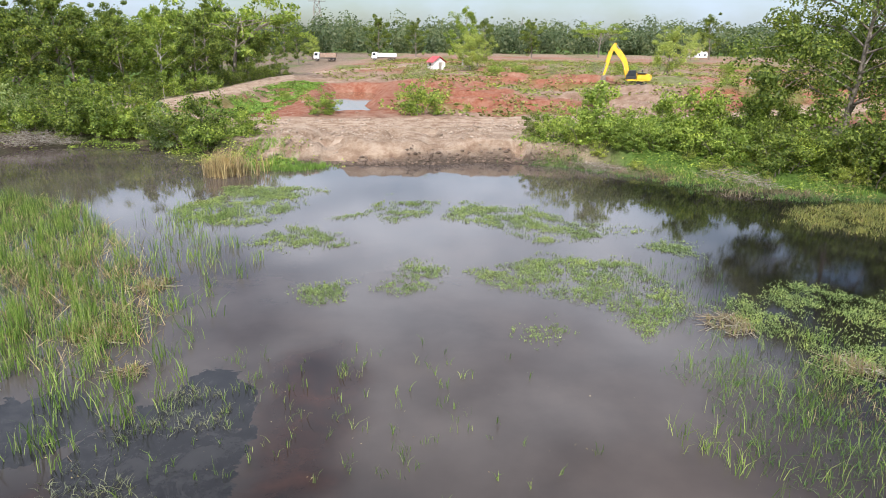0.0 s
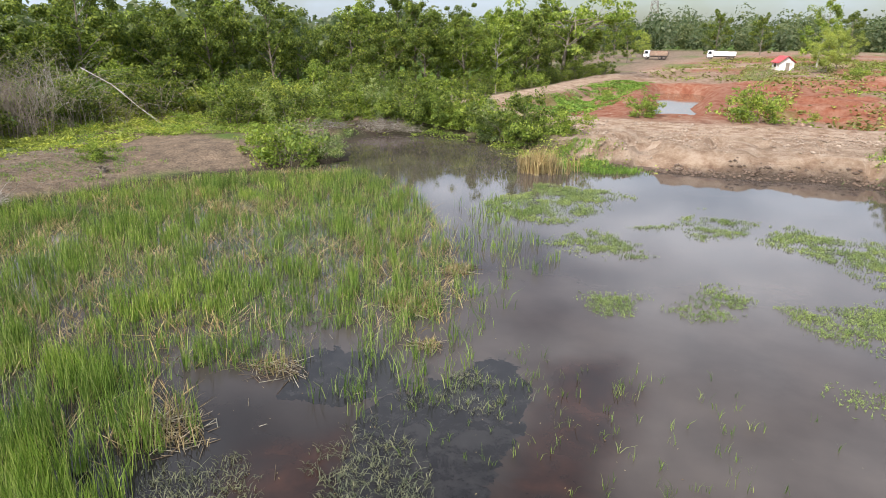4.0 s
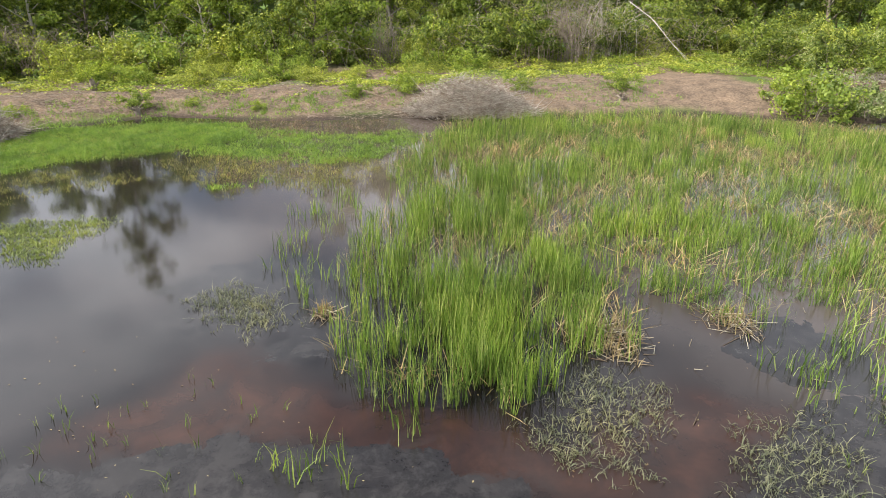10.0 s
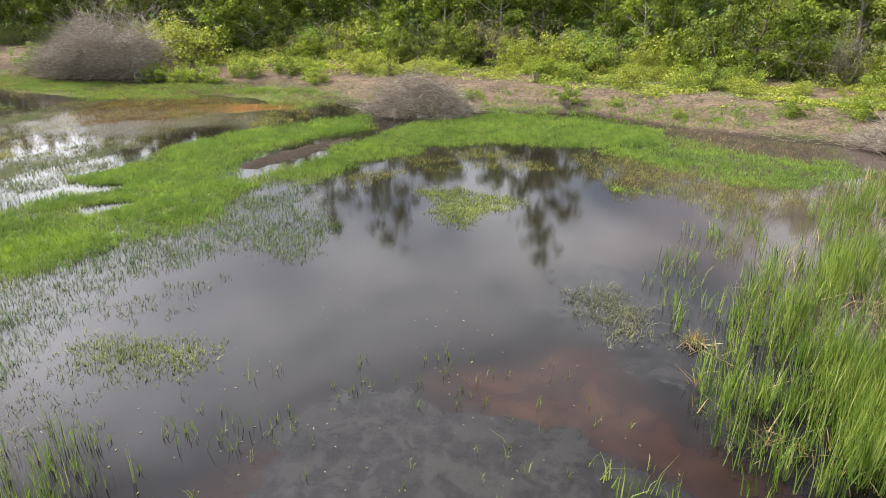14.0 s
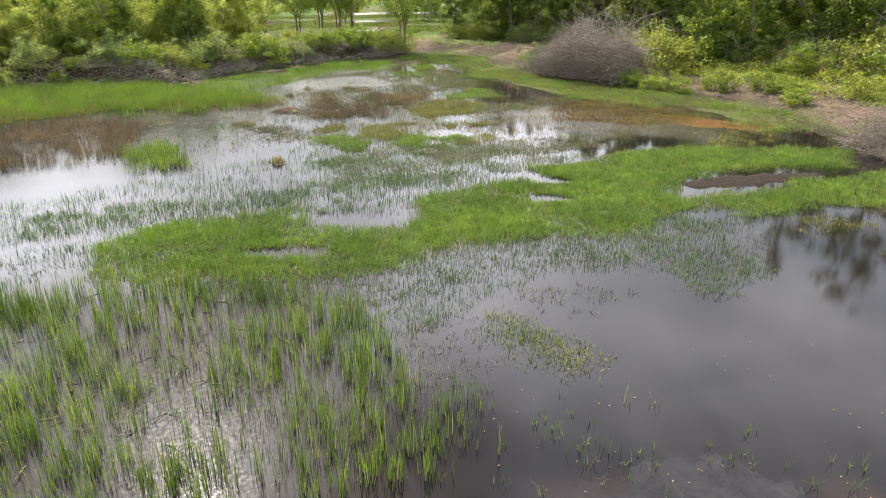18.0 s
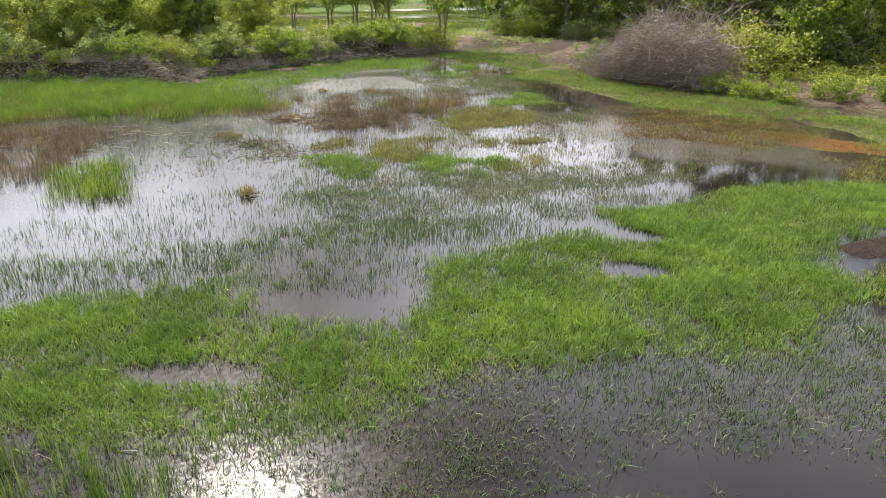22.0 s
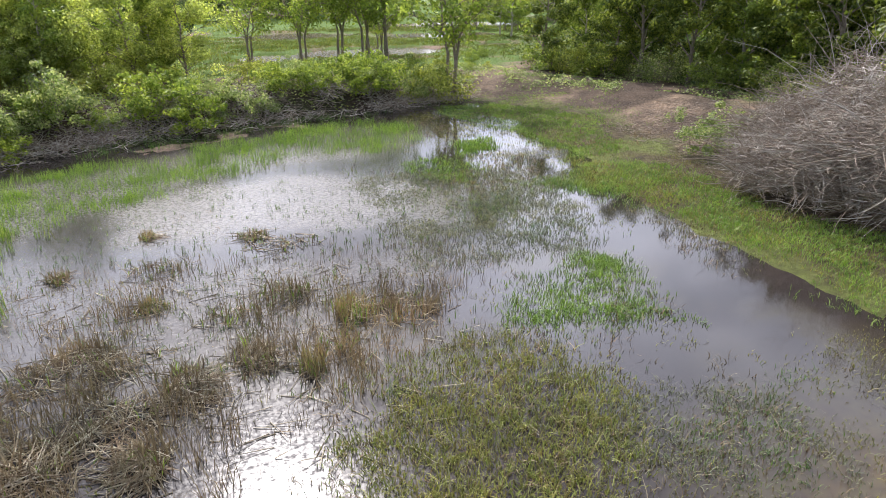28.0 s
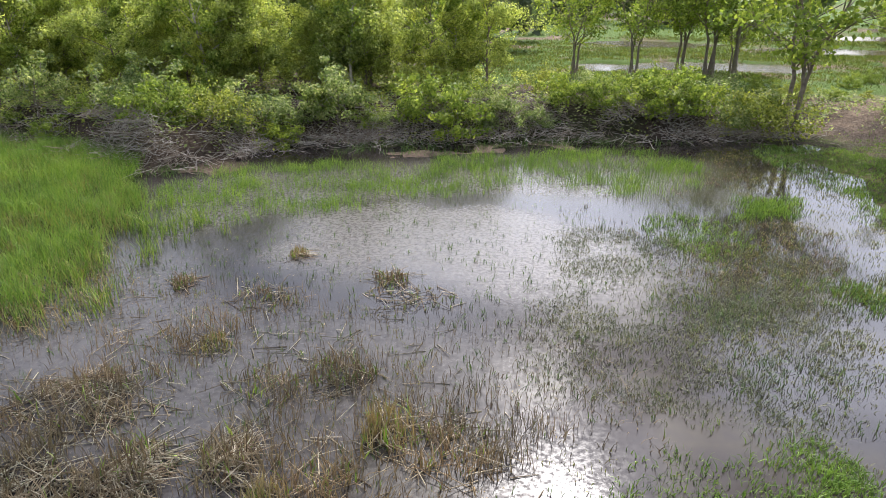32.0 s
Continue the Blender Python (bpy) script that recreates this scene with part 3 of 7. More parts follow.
def make_water():
    xs, ys = np.concatenate([np.arange(-50, -22, 0.5), np.arange(-22, 2, 0.2), np.arange(2, 34, 0.5)]), np.concatenate([np.arange(-78, -8, 0.5), np.arange(-8, 18, 0.2), np.arange(18, 60, 0.5)])
    X, Y = np.meshgrid(xs, ys)
    nx, ny = len(xs), len(ys)
    i = np.arange(nx * ny).reshape(ny, nx)
    faces = np.stack([i[:-1, :-1], i[:-1, 1:], i[1:, 1:], i[1:, :-1]], -1).reshape(-1, 4)
    me = fast_mesh("water", np.stack([X, Y, 0 * X], -1).reshape(-1, 3), faces, None, True)
    n = fbm(X, Y, 2.2, 71, 4) - 0.5
    near = lambda poly, soft, rag=1.0: smooth(soft, -soft, edge_distance(poly, X, Y) + rag * n)
    silt = np.max([near(p, 0.7, 1.6) for p in SILT], 0)
    silt = np.maximum(silt, smooth(1, 0.3, ellipse_reach((-24, -31, 14, 7, 20), X, Y)) * 0.4)
    film = np.max([near(p, 1.1, 1.0) for p in SCUM], 0)
    olive = 0.22 * smooth(0.52, 0.64, fbm(X, Y, 2.5, 81, 5)) * smooth(2, -2, edge_distance(MARSH, X, Y))
    olive = np.maximum(olive, 0.45 * smooth(1.4, 0.6, ellipse_reach((-33.5, -29.5, 7.5, 4.5, 115), X, Y) + 1.2 * (fbm(X, Y, 1.8, 83, 5) - 0.5)))
    orange = 0.75 * smooth(1.2, 0.4, ellipse_reach((-32.8, -31.8, 5.0, 2.8, 115), X, Y) + 0.9 * (fbm(X, Y, 2.5, 79) - 0.5))
    at = me.attributes.new("film", "FLOAT_COLOR", "POINT")
    at.data.foreach_set("color", np.stack([silt, film, orange, olive], -1).astype(np.float32).ravel())
    rip = np.clip((0.36 + 0.04 * smooth(-26, -20, Y)) * smooth(-6, -13, Y) * smooth(-20, -11, X - 0.35 * (Y + 14) * (Y < -14)) + 0.45 * smooth(-32, -38, Y) * smooth(-33, -25, X), 0, 0.5) * smooth(-66, -60, Y)
    marsh = smooth(2.0, -2.0, edge_distance(MARSH, X, Y))
    deep = np.maximum(smooth(17, 8, np.hypot(X + 8, Y + 1)), 0.92 * smooth(4, -4, Y) * (1 - 0.2 * marsh))
    deep = np.maximum(deep, smooth(6, 13, X) * smooth(46, 40, Y))
    at = me.attributes.new("deep", "FLOAT", "POINT")
    at.data.foreach_set("value", deep.astype(np.float32).ravel())
    # pale debris film, whose colour also stands in for bright sky sheen
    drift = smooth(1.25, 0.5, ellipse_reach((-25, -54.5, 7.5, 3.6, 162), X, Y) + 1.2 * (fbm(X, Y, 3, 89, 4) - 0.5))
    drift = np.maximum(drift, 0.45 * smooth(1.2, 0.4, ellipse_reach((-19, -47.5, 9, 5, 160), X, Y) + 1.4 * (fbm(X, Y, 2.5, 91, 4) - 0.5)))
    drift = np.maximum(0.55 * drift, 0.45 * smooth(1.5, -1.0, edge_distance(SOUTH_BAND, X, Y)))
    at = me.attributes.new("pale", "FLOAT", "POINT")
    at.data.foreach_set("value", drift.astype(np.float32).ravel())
    at = me.attributes.new("ripple", "FLOAT", "POINT")
    at.data.foreach_set("value", rip.astype(np.float32).ravel())
    m, nt, bs, out = nodes("pond_water")
    ra = nt.nodes.new("ShaderNodeAttribute")
    ra.attribute_name = "ripple"
    a = nt.nodes.new("ShaderNodeAttribute")
    a.attribute_name = "film"
    sep = nt.nodes.new("ShaderNodeSeparateColor")
    nt.links.new(a.outputs["Color"], sep.inputs[0])
    c = ramp_node(nt, noise_node(nt, 0.3, 5), [(0.35, (0.048, 0.039, 0.034)), (0.7, (0.075, 0.06, 0.051))])
    da = nt.nodes.new("ShaderNodeAttribute")
    da.attribute_name = "deep"
    c = mix_node(nt, da.outputs["Fac"], c, ramp_node(nt, noise_node(nt, 0.5, 6), [(0.35, (0.005, 0.0045, 0.0045)), (0.7, (0.013, 0.0105, 0.01))]))
    c = mix_node(nt, sep.outputs[0], c, ramp_node(nt, noise_node(nt, 0.8, 7, 0.65, 0.4), [(0.3, (0.013, 0.009, 0.008)), (0.5, (0.023, 0.0125, 0.0095)), (0.72, (0.04, 0.019, 0.013))]))
    shred = nt.nodes.new("ShaderNodeMath")
    shred.operation = "MULTIPLY_ADD"
    shred.inputs[1].default_value = 1.7
    nt.links.new(noise_node(nt, 0.55, 9, 0.66, 0.5), shred.inputs[0])
    nt.links.new(sep.outputs[1], shred.inputs[2])
    half = nt.nodes.new("ShaderNodeMath")
    half.operation = "MULTIPLY"
    half.inputs[1].default_value = 0.5
    nt.links.new(shred.outputs[0], half.inputs[0])
    edge = ramp_node(nt, half.outputs[0], [(0.672, (0, 0, 0)), (0.68, (1, 1, 1))])
    c = mix_node(nt, edge, c, ramp_node(nt, noise_node(nt, 2.5, 9, 0.75), [(0.3, (0.008, 0.007, 0.007)), (0.52, (0.015, 0.014, 0.014)), (0.72, (0.036, 0.034, 0.033))]))
    c = mix_node(nt, sep.outputs[2], c, ramp_node(nt, noise_node(nt, 2, 5), [(0.3, (0.026, 0.015, 0.005)), (0.5, (0.055, 0.03, 0.007)), (0.7, (0.1, 0.048, 0.01))]))
    c = mix_node(nt, a.outputs["Alpha"], c, ramp_node(nt, noise_node(nt, 3, 6), [(0.35, (0.05, 0.038, 0.022)), (0.7, (0.1, 0.088, 0.035))]))
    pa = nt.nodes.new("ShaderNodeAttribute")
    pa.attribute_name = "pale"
    # sky sheen and floating debris, both mixed in as a pale tone
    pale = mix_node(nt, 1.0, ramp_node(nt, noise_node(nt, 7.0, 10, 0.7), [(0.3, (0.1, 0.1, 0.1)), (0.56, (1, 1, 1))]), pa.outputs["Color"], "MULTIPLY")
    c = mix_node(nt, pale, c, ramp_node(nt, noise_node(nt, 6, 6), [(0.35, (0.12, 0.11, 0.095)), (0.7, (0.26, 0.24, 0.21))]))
    scum = ramp_node(nt, noise_node(nt, 1.1, 9, 0.72, 0.6), [(0.5, (0, 0, 0)), (0.58, (0.8, 0.8, 0.8))])
    c = mix_node(nt, mix_node(nt, 1.0, scum, sep.outputs[1], "MULTIPLY"), c, (0.028, 0.026, 0.025))
    nt.links.new(c, bs.inputs["Base Color"])
    bs.inputs["IOR"].default_value = 1.34
    r = mix_node(nt, a.outputs["Alpha"], (0.025, 0.025, 0.025), (0.45, 0.45, 0.45))
    r = mix_node(nt, sep.outputs[2], r, (0.26, 0.26, 0.26))
    r = mix_node(nt, edge, r, (0.16, 0.16, 0.16))
    glint = mix_node(nt, 1.0, ramp_node(nt, noise_node(nt, 9.0, 7, 0.7), [(0.36, (0.2, 0.2, 0.2)), (0.58, (1, 1, 1))]), ra.outputs["Color"], "MULTIPLY")
    r = mix_node(nt, glint, r, (0.46, 0.46, 0.46))
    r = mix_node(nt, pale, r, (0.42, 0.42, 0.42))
    nt.links.new(r, bs.inputs["Roughness"])
    waves = nt.nodes.new("ShaderNodeMath")
    waves.operation = "MULTIPLY_ADD"
    waves.inputs[1].default_value, waves.inputs[2].default_value = 0.08, 0.035
    nt.links.new(ra.outputs["Fac"], waves.inputs[0])
    bump_node(nt, bs, noise_node(nt, 5.0, 5, 0.65), 0.06, 0.03)
    nt.links.new(waves.outputs[0], [n for n in nt.nodes if n.bl_idname == "ShaderNodeBump"][0].inputs["Strength"])
    me.materials.append(m)
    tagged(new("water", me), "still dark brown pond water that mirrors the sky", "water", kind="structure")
    pm = surface("muddy_water", (0.12, 0.055, 0.028), (0.16, 0.08, 0.042), 0.4, 0.06, bump=0.03, fine=3)
    fm = surface("silty_field_water", (0.06, 0.045, 0.03), (0.13, 0.1, 0.07), 0.25, 0.14, bump=0.03, fine=3)
    for name, cx, cy, rx, ry, z, label in [("pit_water", -13.4, 94, 9, 30, 0.1, "muddy orange water in the dug pit")] + [
            ("field_water", cx, cy, rx * 1.2, ry * 1.25, 0.5, "shallow brown water on the field") for cx, cy, rx, ry in FIELD_POOLS]:
        bm = bmesh.new()
        bmesh.ops.create_circle(bm, cap_ends=True, radius=1, segments=40)
        bmesh.ops.scale(bm, vec=(rx, ry, 1), verts=bm.verts)
        me2 = bpy.data.meshes.new(name)
        bm.to_mesh(me2)
        bm.free()
        me2.materials.append(pm if name == "pit_water" else fm)
        ob = tagged(new(name, me2), label, "water", kind="structure")
        ob.location = (cx, cy, z + 0.0002 * (cx + 80))


make_water()


# ---- blades, leaves and sticks in bulk ----
def scatter(rng, n, bounds, keep):
    """Up to n random places in bounds where keep(x, y) exceeds a random number."""
    x, y = rng.uniform(bounds[0], bounds[1], n), rng.uniform(bounds[2], bounds[3], n)
    ok = keep(x, y) > rng.random(n)
    return x[ok], y[ok]


def in_poly(poly, soft=0.6, rag=1.5, k=0):
    return lambda x, y: smooth(soft, -soft, edge_distance(poly, x, y) + rag * 3 * (fbm(x, y, 3, 90 + k, 5) - 0.5))


def in_ellipse(e, rag=0.6, k=0):
    return lambda x, y: smooth(1.22, 0.55, ellipse_reach(e, x, y) + rag * 2.6 * (fbm(x, y, max(e[2], e[3]) * 0.7, 90 + k, 5) - 0.5)) * smooth(0.3, 0.52, fbm(x, y, 0.7, 33 + k, 3))


def bounds_of(poly, m=2):
    xs, ys = [p[0] for p in poly], [p[1] for p in poly]
    return min(xs) - m, max(xs) + m, min(ys) - m, max(ys) + m


def bounds_el(e):
    r = max(e[2], e[3]) * 1.3
    return e[0] - r, e[0] + r, e[1] - r, e[1] + r


def blades(rng, x, y, z, height, width, lean, bend=0.5):
    """Blades of grass: five points each, bent over to one side."""
    n = len(x)
    h = height * rng.uniform(0.6, 1.25, n)
    az, fa = rng.uniform(0, 2 * np.pi, n), rng.uniform(0, 2 * np.pi, n)
    ln = h * lean * rng.uniform(0.2, 1.5, n) * np.where(rng.random(n) < 0.12, 2.2, 1.0)
    w = width * rng.uniform(0.7, 1.3, n)
    base = np.stack([x, y, z + 0 * x], -1)
    side = np.stack([np.cos(fa), np.sin(fa), 0 * fa], -1) * w[:, None] / 2
    out = np.stack([np.cos(az), np.sin(az), 0 * az], -1) * ln[:, None]
    up = np.stack([0 * h, 0 * h, h], -1)
    mid = base + up * 0.58 + out * (1 - bend) * 0.6
    tip = base + up * (1 - 0.12 * lean) + out
    v = np.stack([base - side, base + side, mid + side * 0.85, mid - side * 0.85, tip], 1).reshape(-1, 3)
    i = np.arange(n)[:, None] * 5
    f = np.concatenate([i + [[0, 1, 2]], i + [[0, 2, 3]], i + [[3, 2, 4]]], 1).reshape(-1, 3)
    return v, f


def leaves(rng, p, size, flat=0.5, long=1.7, facing=None):
    """Folded leaf blades at the places p: four points each, turned about one way if told."""
    n = len(p)
    s = size * rng.uniform(0.6, 1.35, n)[:, None]
    nz = rng.normal(size=(n, 3))
    nz[:, 2] = np.abs(nz[:, 2]) + flat * 2 if facing is None else nz[:, 2]
    if facing is not None:
        nz = nz * 0.5 + facing * 1.1 + (0, 0, flat)
    nz /= np.linalg.norm(nz, axis=1)[:, None]
    a = np.cross(nz, rng.normal(size=(n, 3)))
    a /= np.linalg.norm(a, axis=1)[:, None] + 1e-9
    b = np.cross(nz, a)
    v = np.stack([p - a * s * long / 2, p + b * s / 2 + nz * s * 0.12, p + a * s * long / 2 - nz * s * 0.15, p - b * s / 2 + nz * s * 0.12], 1).reshape(-1, 3)
    i = np.arange(n)[:, None] * 4
    f = np.concatenate([i + [[0, 1, 2]], i + [[0, 2, 3]]], 1).reshape(-1, 3)
    return v, f


def sticks(a, b, r0, r1):
    """Three-sided tapered sticks from a to b."""
    n = len(a)
    d = b - a
    d = d / (np.linalg.norm(d, axis=1)[:, None] + 1e-9)
    ref = np.where(np.abs(d[:, 2:]) > 0.9, [[1.0, 0, 0]], [[0, 0, 1.0]])
    u = np.cross(d, ref)
    u /= np.linalg.norm(u, axis=1)[:, None] + 1e-9
    w = np.cross(d, u)
    rings = []
    for p, r in ((a, r0), (b, r1)):
        for k in range(3):
            t = 2 * np.pi * k / 3
            rings.append(p + (u * math.cos(t) + w * math.sin(t)) * np.reshape(r, (-1, 1)))
    v = np.stack(rings, 1).reshape(-1, 3)
    i = np.arange(n)[:, None] * 6
    f = np.concatenate([i + [[k, (k + 1) % 3, 3 + (k + 1) % 3]] for k in range(3)] + [i + [[k, 3 + (k + 1) % 3, 3 + k]] for k in range(3)], 1).reshape(-1, 3)
    return v, f


def stuff(name, v, f, mat, label, category, kind="stuff"):
    return tagged(new(name, fast_mesh(name, v, f, mat)), label, category, kind=kind)


def join(parts):
    vs, fs, k = [], [], 0
    for v, f in parts:
        vs.append(v)
        fs.append(f + k)
        k += len(v)
    return np.concatenate(vs), np.concatenate(fs)


# ---- reeds, grass and floating plants of the pond ----
REED_BED = [(-12.7, 2.0), (-11.8, 2.4), (-10.6, 2.8), (-10.1, 4.2), (-9.8, 5.2), (-10.2, 6.2), (-11.2, 7.5), (-10.9, 8.8), (-13.0, 10.3), (-11.1, 12.5), (-11.2, 15.3), (-9.3, 14.9), (-8.8, 17.5),
            (-10.4, 22), (-14, 27), (-20, 33.5), (-26, 36.5), (-31, 31.5), (-35.5, 25), (-37, 19), (-36, 13), (-30, 8), (-27.5, 7), (-23.9, 6.2), (-21, 4.7), (-17.9, 3.4), (-14.8, 2.4)]


def fans(rng, x, y, k, spread_m):
    """Each place k times, a little apart: the blades of one plant."""
    return np.repeat(x, k) + rng.normal(size=len(x) * k) * spread_m, np.repeat(y, k) + rng.normal(size=len(x) * k) * spread_m


def reed_bed():
    """Cattails in clumps of a few plants, tall and close in the south-east, short and thin with dead leaves further in."""
    rng = np.random.default_rng(5)
    inside = in_poly(REED_BED, 0.45, 0.3)
    b = bounds_of(REED_BED, 2)
    front = lambda x, y: smooth(10.5, 7.0, y + 0.25 * (x + 14)) * smooth(-28, -20, x)
    clump = lambda x, y: smooth(0.4, 0.56, fbm(x, y, 0.8, 7, 3))
    gap = lambda x, y: smooth(0.36, 0.5, fbm(x, y, 3.4, 6, 4))
    dry = lambda x, y: smooth(0.5, 0.62, fbm(x, y, 4.0, 15, 4)) * smooth(6, 10, y)
    core = lambda x, y: 0.34 + 0.66 * smooth(-0.2, -2.0, edge_distance(REED_BED, x, y) + 1.5 * (fbm(x, y, 1.4, 19, 3) - 0.5))
    dens = lambda x, y: inside(x, y) * core(x, y) * np.clip((0.1 + 0.9 * clump(x, y)) * (0.25 + 0.75 * gap(x, y)) * (0.62 + 0.38 * front(x, y)) * (1 - 0.45 * dry(x, y)), 0.02, 1)
    x, y = scatter(rng, 72000, b, dens)
    hp = (0.42 + 0.4 * front(x, y) + 0.8 * fbm(x, y, 1.2, 8, 3)) * rng.uniform(0.72, 1.08, len(x))
    x, y = fans(rng, x, y, 6, 0.06)
    v, f = blades(rng, x, y, -0.05, np.repeat(hp, 6), 0.016, 0.19, 0.4)
    stuff("cattail_bed", v, f, REED, "dense bed of tall green cattails standing in dark water", "cattails")
    x, y = scatter(rng, 16000, b, lambda x, y: inside(x, y) * (0.08 + 0.34 * dry(x, y) + 0.3 * smooth(0.5, 0.64, fbm(x, y, 1.6, 13))))
    x, y = fans(rng, x, y, 5, 0.16)
    v, f = blades(rng, x, y, 0.0, 0.5, 0.02, 1.1, 0.0)
    stuff("dry_cattail_leaves", v, f, DRY, "bent straw-coloured dead leaves among the cattails", "dead reeds")
    x, y = scatter(rng, 26000, b, lambda x, y: inside(x, y) * (0.2 + 0.8 * (1 - gap(x, y))) * smooth(6, 10, y))
    x, y = fans(rng, x, y, 4, 0.1)
    v, f = blades(rng, x, y, 0.0, 0.22, 0.016, 0.9, 0.2)
    stuff("cattail_undergrowth", v, f, REED_THIN, "low green shoots between the cattails", "cattails")


reed_bed()


def blade_field(name, label, category, seed, regions, density, height, width, lean, mat, z=0.0, fan=1, apart=0.05, rag=0.35, patchy=0.0, holes=(), kind="stuff"):
    """A field of blades over regions: ellipses (x, y, half length, half width, turn) or outlines. density: plants to a square metre."""
    rng = np.random.default_rng(seed)
    got = []
    for j, e in enumerate(regions):
        outline = isinstance(e[0], tuple)
        keep = in_poly(e, 0.6, rag * 1.4, seed + j) if outline else in_ellipse(e, rag, seed + j)
        b = bounds_of(e) if outline else bounds_el(e)

        def fn(x, y, keep=keep):
            r = keep(x, y)
            r = r * (1 - patchy + patchy * smooth(0.4, 0.56, fbm(x, y, 1.3, seed, 4)))
            for h in holes:
                r = r * smooth(0.7, 1.15, ellipse_reach(h, x, y) + 0.6 * (fbm(x, y, 1.2, 47) - 0.5))
            return r
        n = int(density * (b[1] - b[0]) * (b[3] - b[2]))
        x, y = scatter(rng, n, b, fn)
        if fan > 1:
            x, y = fans(rng, x, y, fan, apart)
        got.append(blades(rng, x, y, z if z is not None else np.maximum(ground_z(x, y), 0.0), height * (0.55 + 0.9 * fbm(x, y, 0.7, seed + 2, 3)), width, lean))
    v, f = join(got)
    return stuff(name, v, f, mat, label, category, kind)


def clump_field(name, label, category, seed, outline, density, count, height, width, lean, mat, wide=0.1, rag=0.4):
    """Reeds in upright clumps: density clumps to a square metre, each of about count blades of one height."""
    rng = np.random.default_rng(seed)
    b = bounds_of(outline)
    x, y = scatter(rng, int(density * (b[1] - b[0]) * (b[3] - b[2])), b, lambda x, y: in_poly(outline, 0.7, rag, seed)(x, y) * (0.35 + 0.65 * smooth(0.4, 0.58, fbm(x, y, 1.5, seed, 3))))
    n = (count * rng.uniform(0.15, 1.7, len(x))).astype(int) + 2
    r = np.repeat(wide * (0.5 + n / count / 2), n)
    h = np.repeat(height * rng.uniform(0.55, 1.15, len(x)), n)
    px, py = np.repeat(x, n) + rng.normal(size=n.sum()) * r, np.repeat(y, n) + rng.normal(size=n.sum()) * r
    v, f = blades(rng, px, py, -0.03, h, width, lean)
    return stuff(name, v, f, mat, label, category)


HOLES = [(-10.2, -22.0, 1.75, 1.05, 153), (-20.4, -21.6, 1.0, 0.5, 125), (-6.7, -20.1, 1.7, 0.5, 150), (-18.4, -19.6, 1.1, 0.6, 150)]
RIDGE = [[(-3.4, -19.8), (-1.2, -21.5), (-1.6, -23.5), (-3.1, -24.8), (-6.6, -24.4), (-8.2, -23.9), (-9.0, -20.9), (-11.4, -20.0), (-13.6, -22.6), (-17.2, -22.4), (-20.5, -20.6), (-22.8, -18.0), (-22.6, -15.6), (-21.0, -15.0),
          (-18.3, -15.2), (-14.0, -16.4), (-11.9, -17.3), (-9.0, -17.3), (-6.6, -17.8), (-4.6, -18.9)],
         [(-21.2, -23.2), (-24.6, -23.1), (-28.4, -23.1), (-32.6, -21.4), (-35.7, -18.8), (-37.4, -17.4), (-34.6, -15.6), (-31.0, -17.6), (-27.4, -18.6), (-24.9, -18.6), (-22.6, -17.4), (-20.6, -20.0)],
         [(-22.8, -16.6), (-26.8, -15.7), (-30.0, -14.7), (-35.3, -14.2), (-39.7, -12.1), (-41.4, -5.1), (-39.6, 0.8), (-36.8, 0.4), (-35.0, -2.0), (-33.6, -5.0), (-33.4, -7.6), (-31.6, -10.9), (-27.2, -13.0), (-23.6, -14.0)]]
blade_field("floating_grass_ridge", "ridge of bright green grass that floats on the pond", "grass", 21, RIDGE, 135, 0.21, 0.015, 0.75, GRASS, fan=5, apart=0.09, rag=0.65, patchy=0.6, holes=HOLES)
blade_field("ridge_weed", "grey-green weed between the ridge's grass", "water weed", 42, RIDGE, 70, 0.13, 0.018, 1.0, WEED, fan=3, apart=0.1, rag=0.6, holes=HOLES)
FRINGE = [[(-3.0, -19.6), (-4.6, -18.4), (-8.0, -17.4), (-12.0, -16.8), (-15.9, -15.6), (-21.1, -15.0), (-22.6, -13.4), (-20.0, -10.8), (-16.2, -9.6), (-16.9, -12.4), (-15.3, -13.4), (-13.7, -14.4), (-11.5, -13.8), (-9.9, -13.4), (-8.2, -12.4), (-7.4, -13.0), (-6.6, -15.0)]]
blade_field("ridge_fringe", "thin weed and shoots in the water along the grass ridge", "grass", 23, FRINGE, 46, 0.13, 0.014, 0.9, REED_THIN, fan=4, apart=0.1, rag=0.7, patchy=0.5)
blade_field("ridge_front_weed", "grey-green leaves afloat along the grass ridge", "water weed", 71, FRINGE + [[(-8.2, -12.6), (-9.6, -12.6), (-8.6, -10.6), (-6.8, -11.2), (-6.6, -13.4)]], 34, 0.09, 0.016, 1.3, LILY, fan=4, apart=0.1, rag=0.7, patchy=0.6)
blade_field("weed_crescent", "small green crescent of floating weed", "water weed", 72, [[(-10.4, -12.5), (-10.7, -11.7), (-11.1, -10.7), (-11.2, -9.5), (-10.2, -9.2), (-9.4, -10.4), (-9.6, -11.7)]], 110, 0.1, 0.016, 1.0, WEED, fan=3, apart=0.08, rag=0.3)
RIM = [[(-38, 1), (-36.4, 3.6), (-35.2, 6.4), (-35.6, 9.6), (-33.4, 10.6), (-30.4, 7.8), (-29.8, 4.6), (-31.2, 1.2), (-33.6, -2.6), (-35.6, -1.6)], (-27.4, 0.4, 1.2, 0.5, 100)]
blade_field("shore_grass", "short green grass at the pond's western edge", "grass", 22, RIM, 90, 0.15, 0.02, 0.8, GRASS, fan=4, apart=0.09, rag=0.6, patchy=0.6)
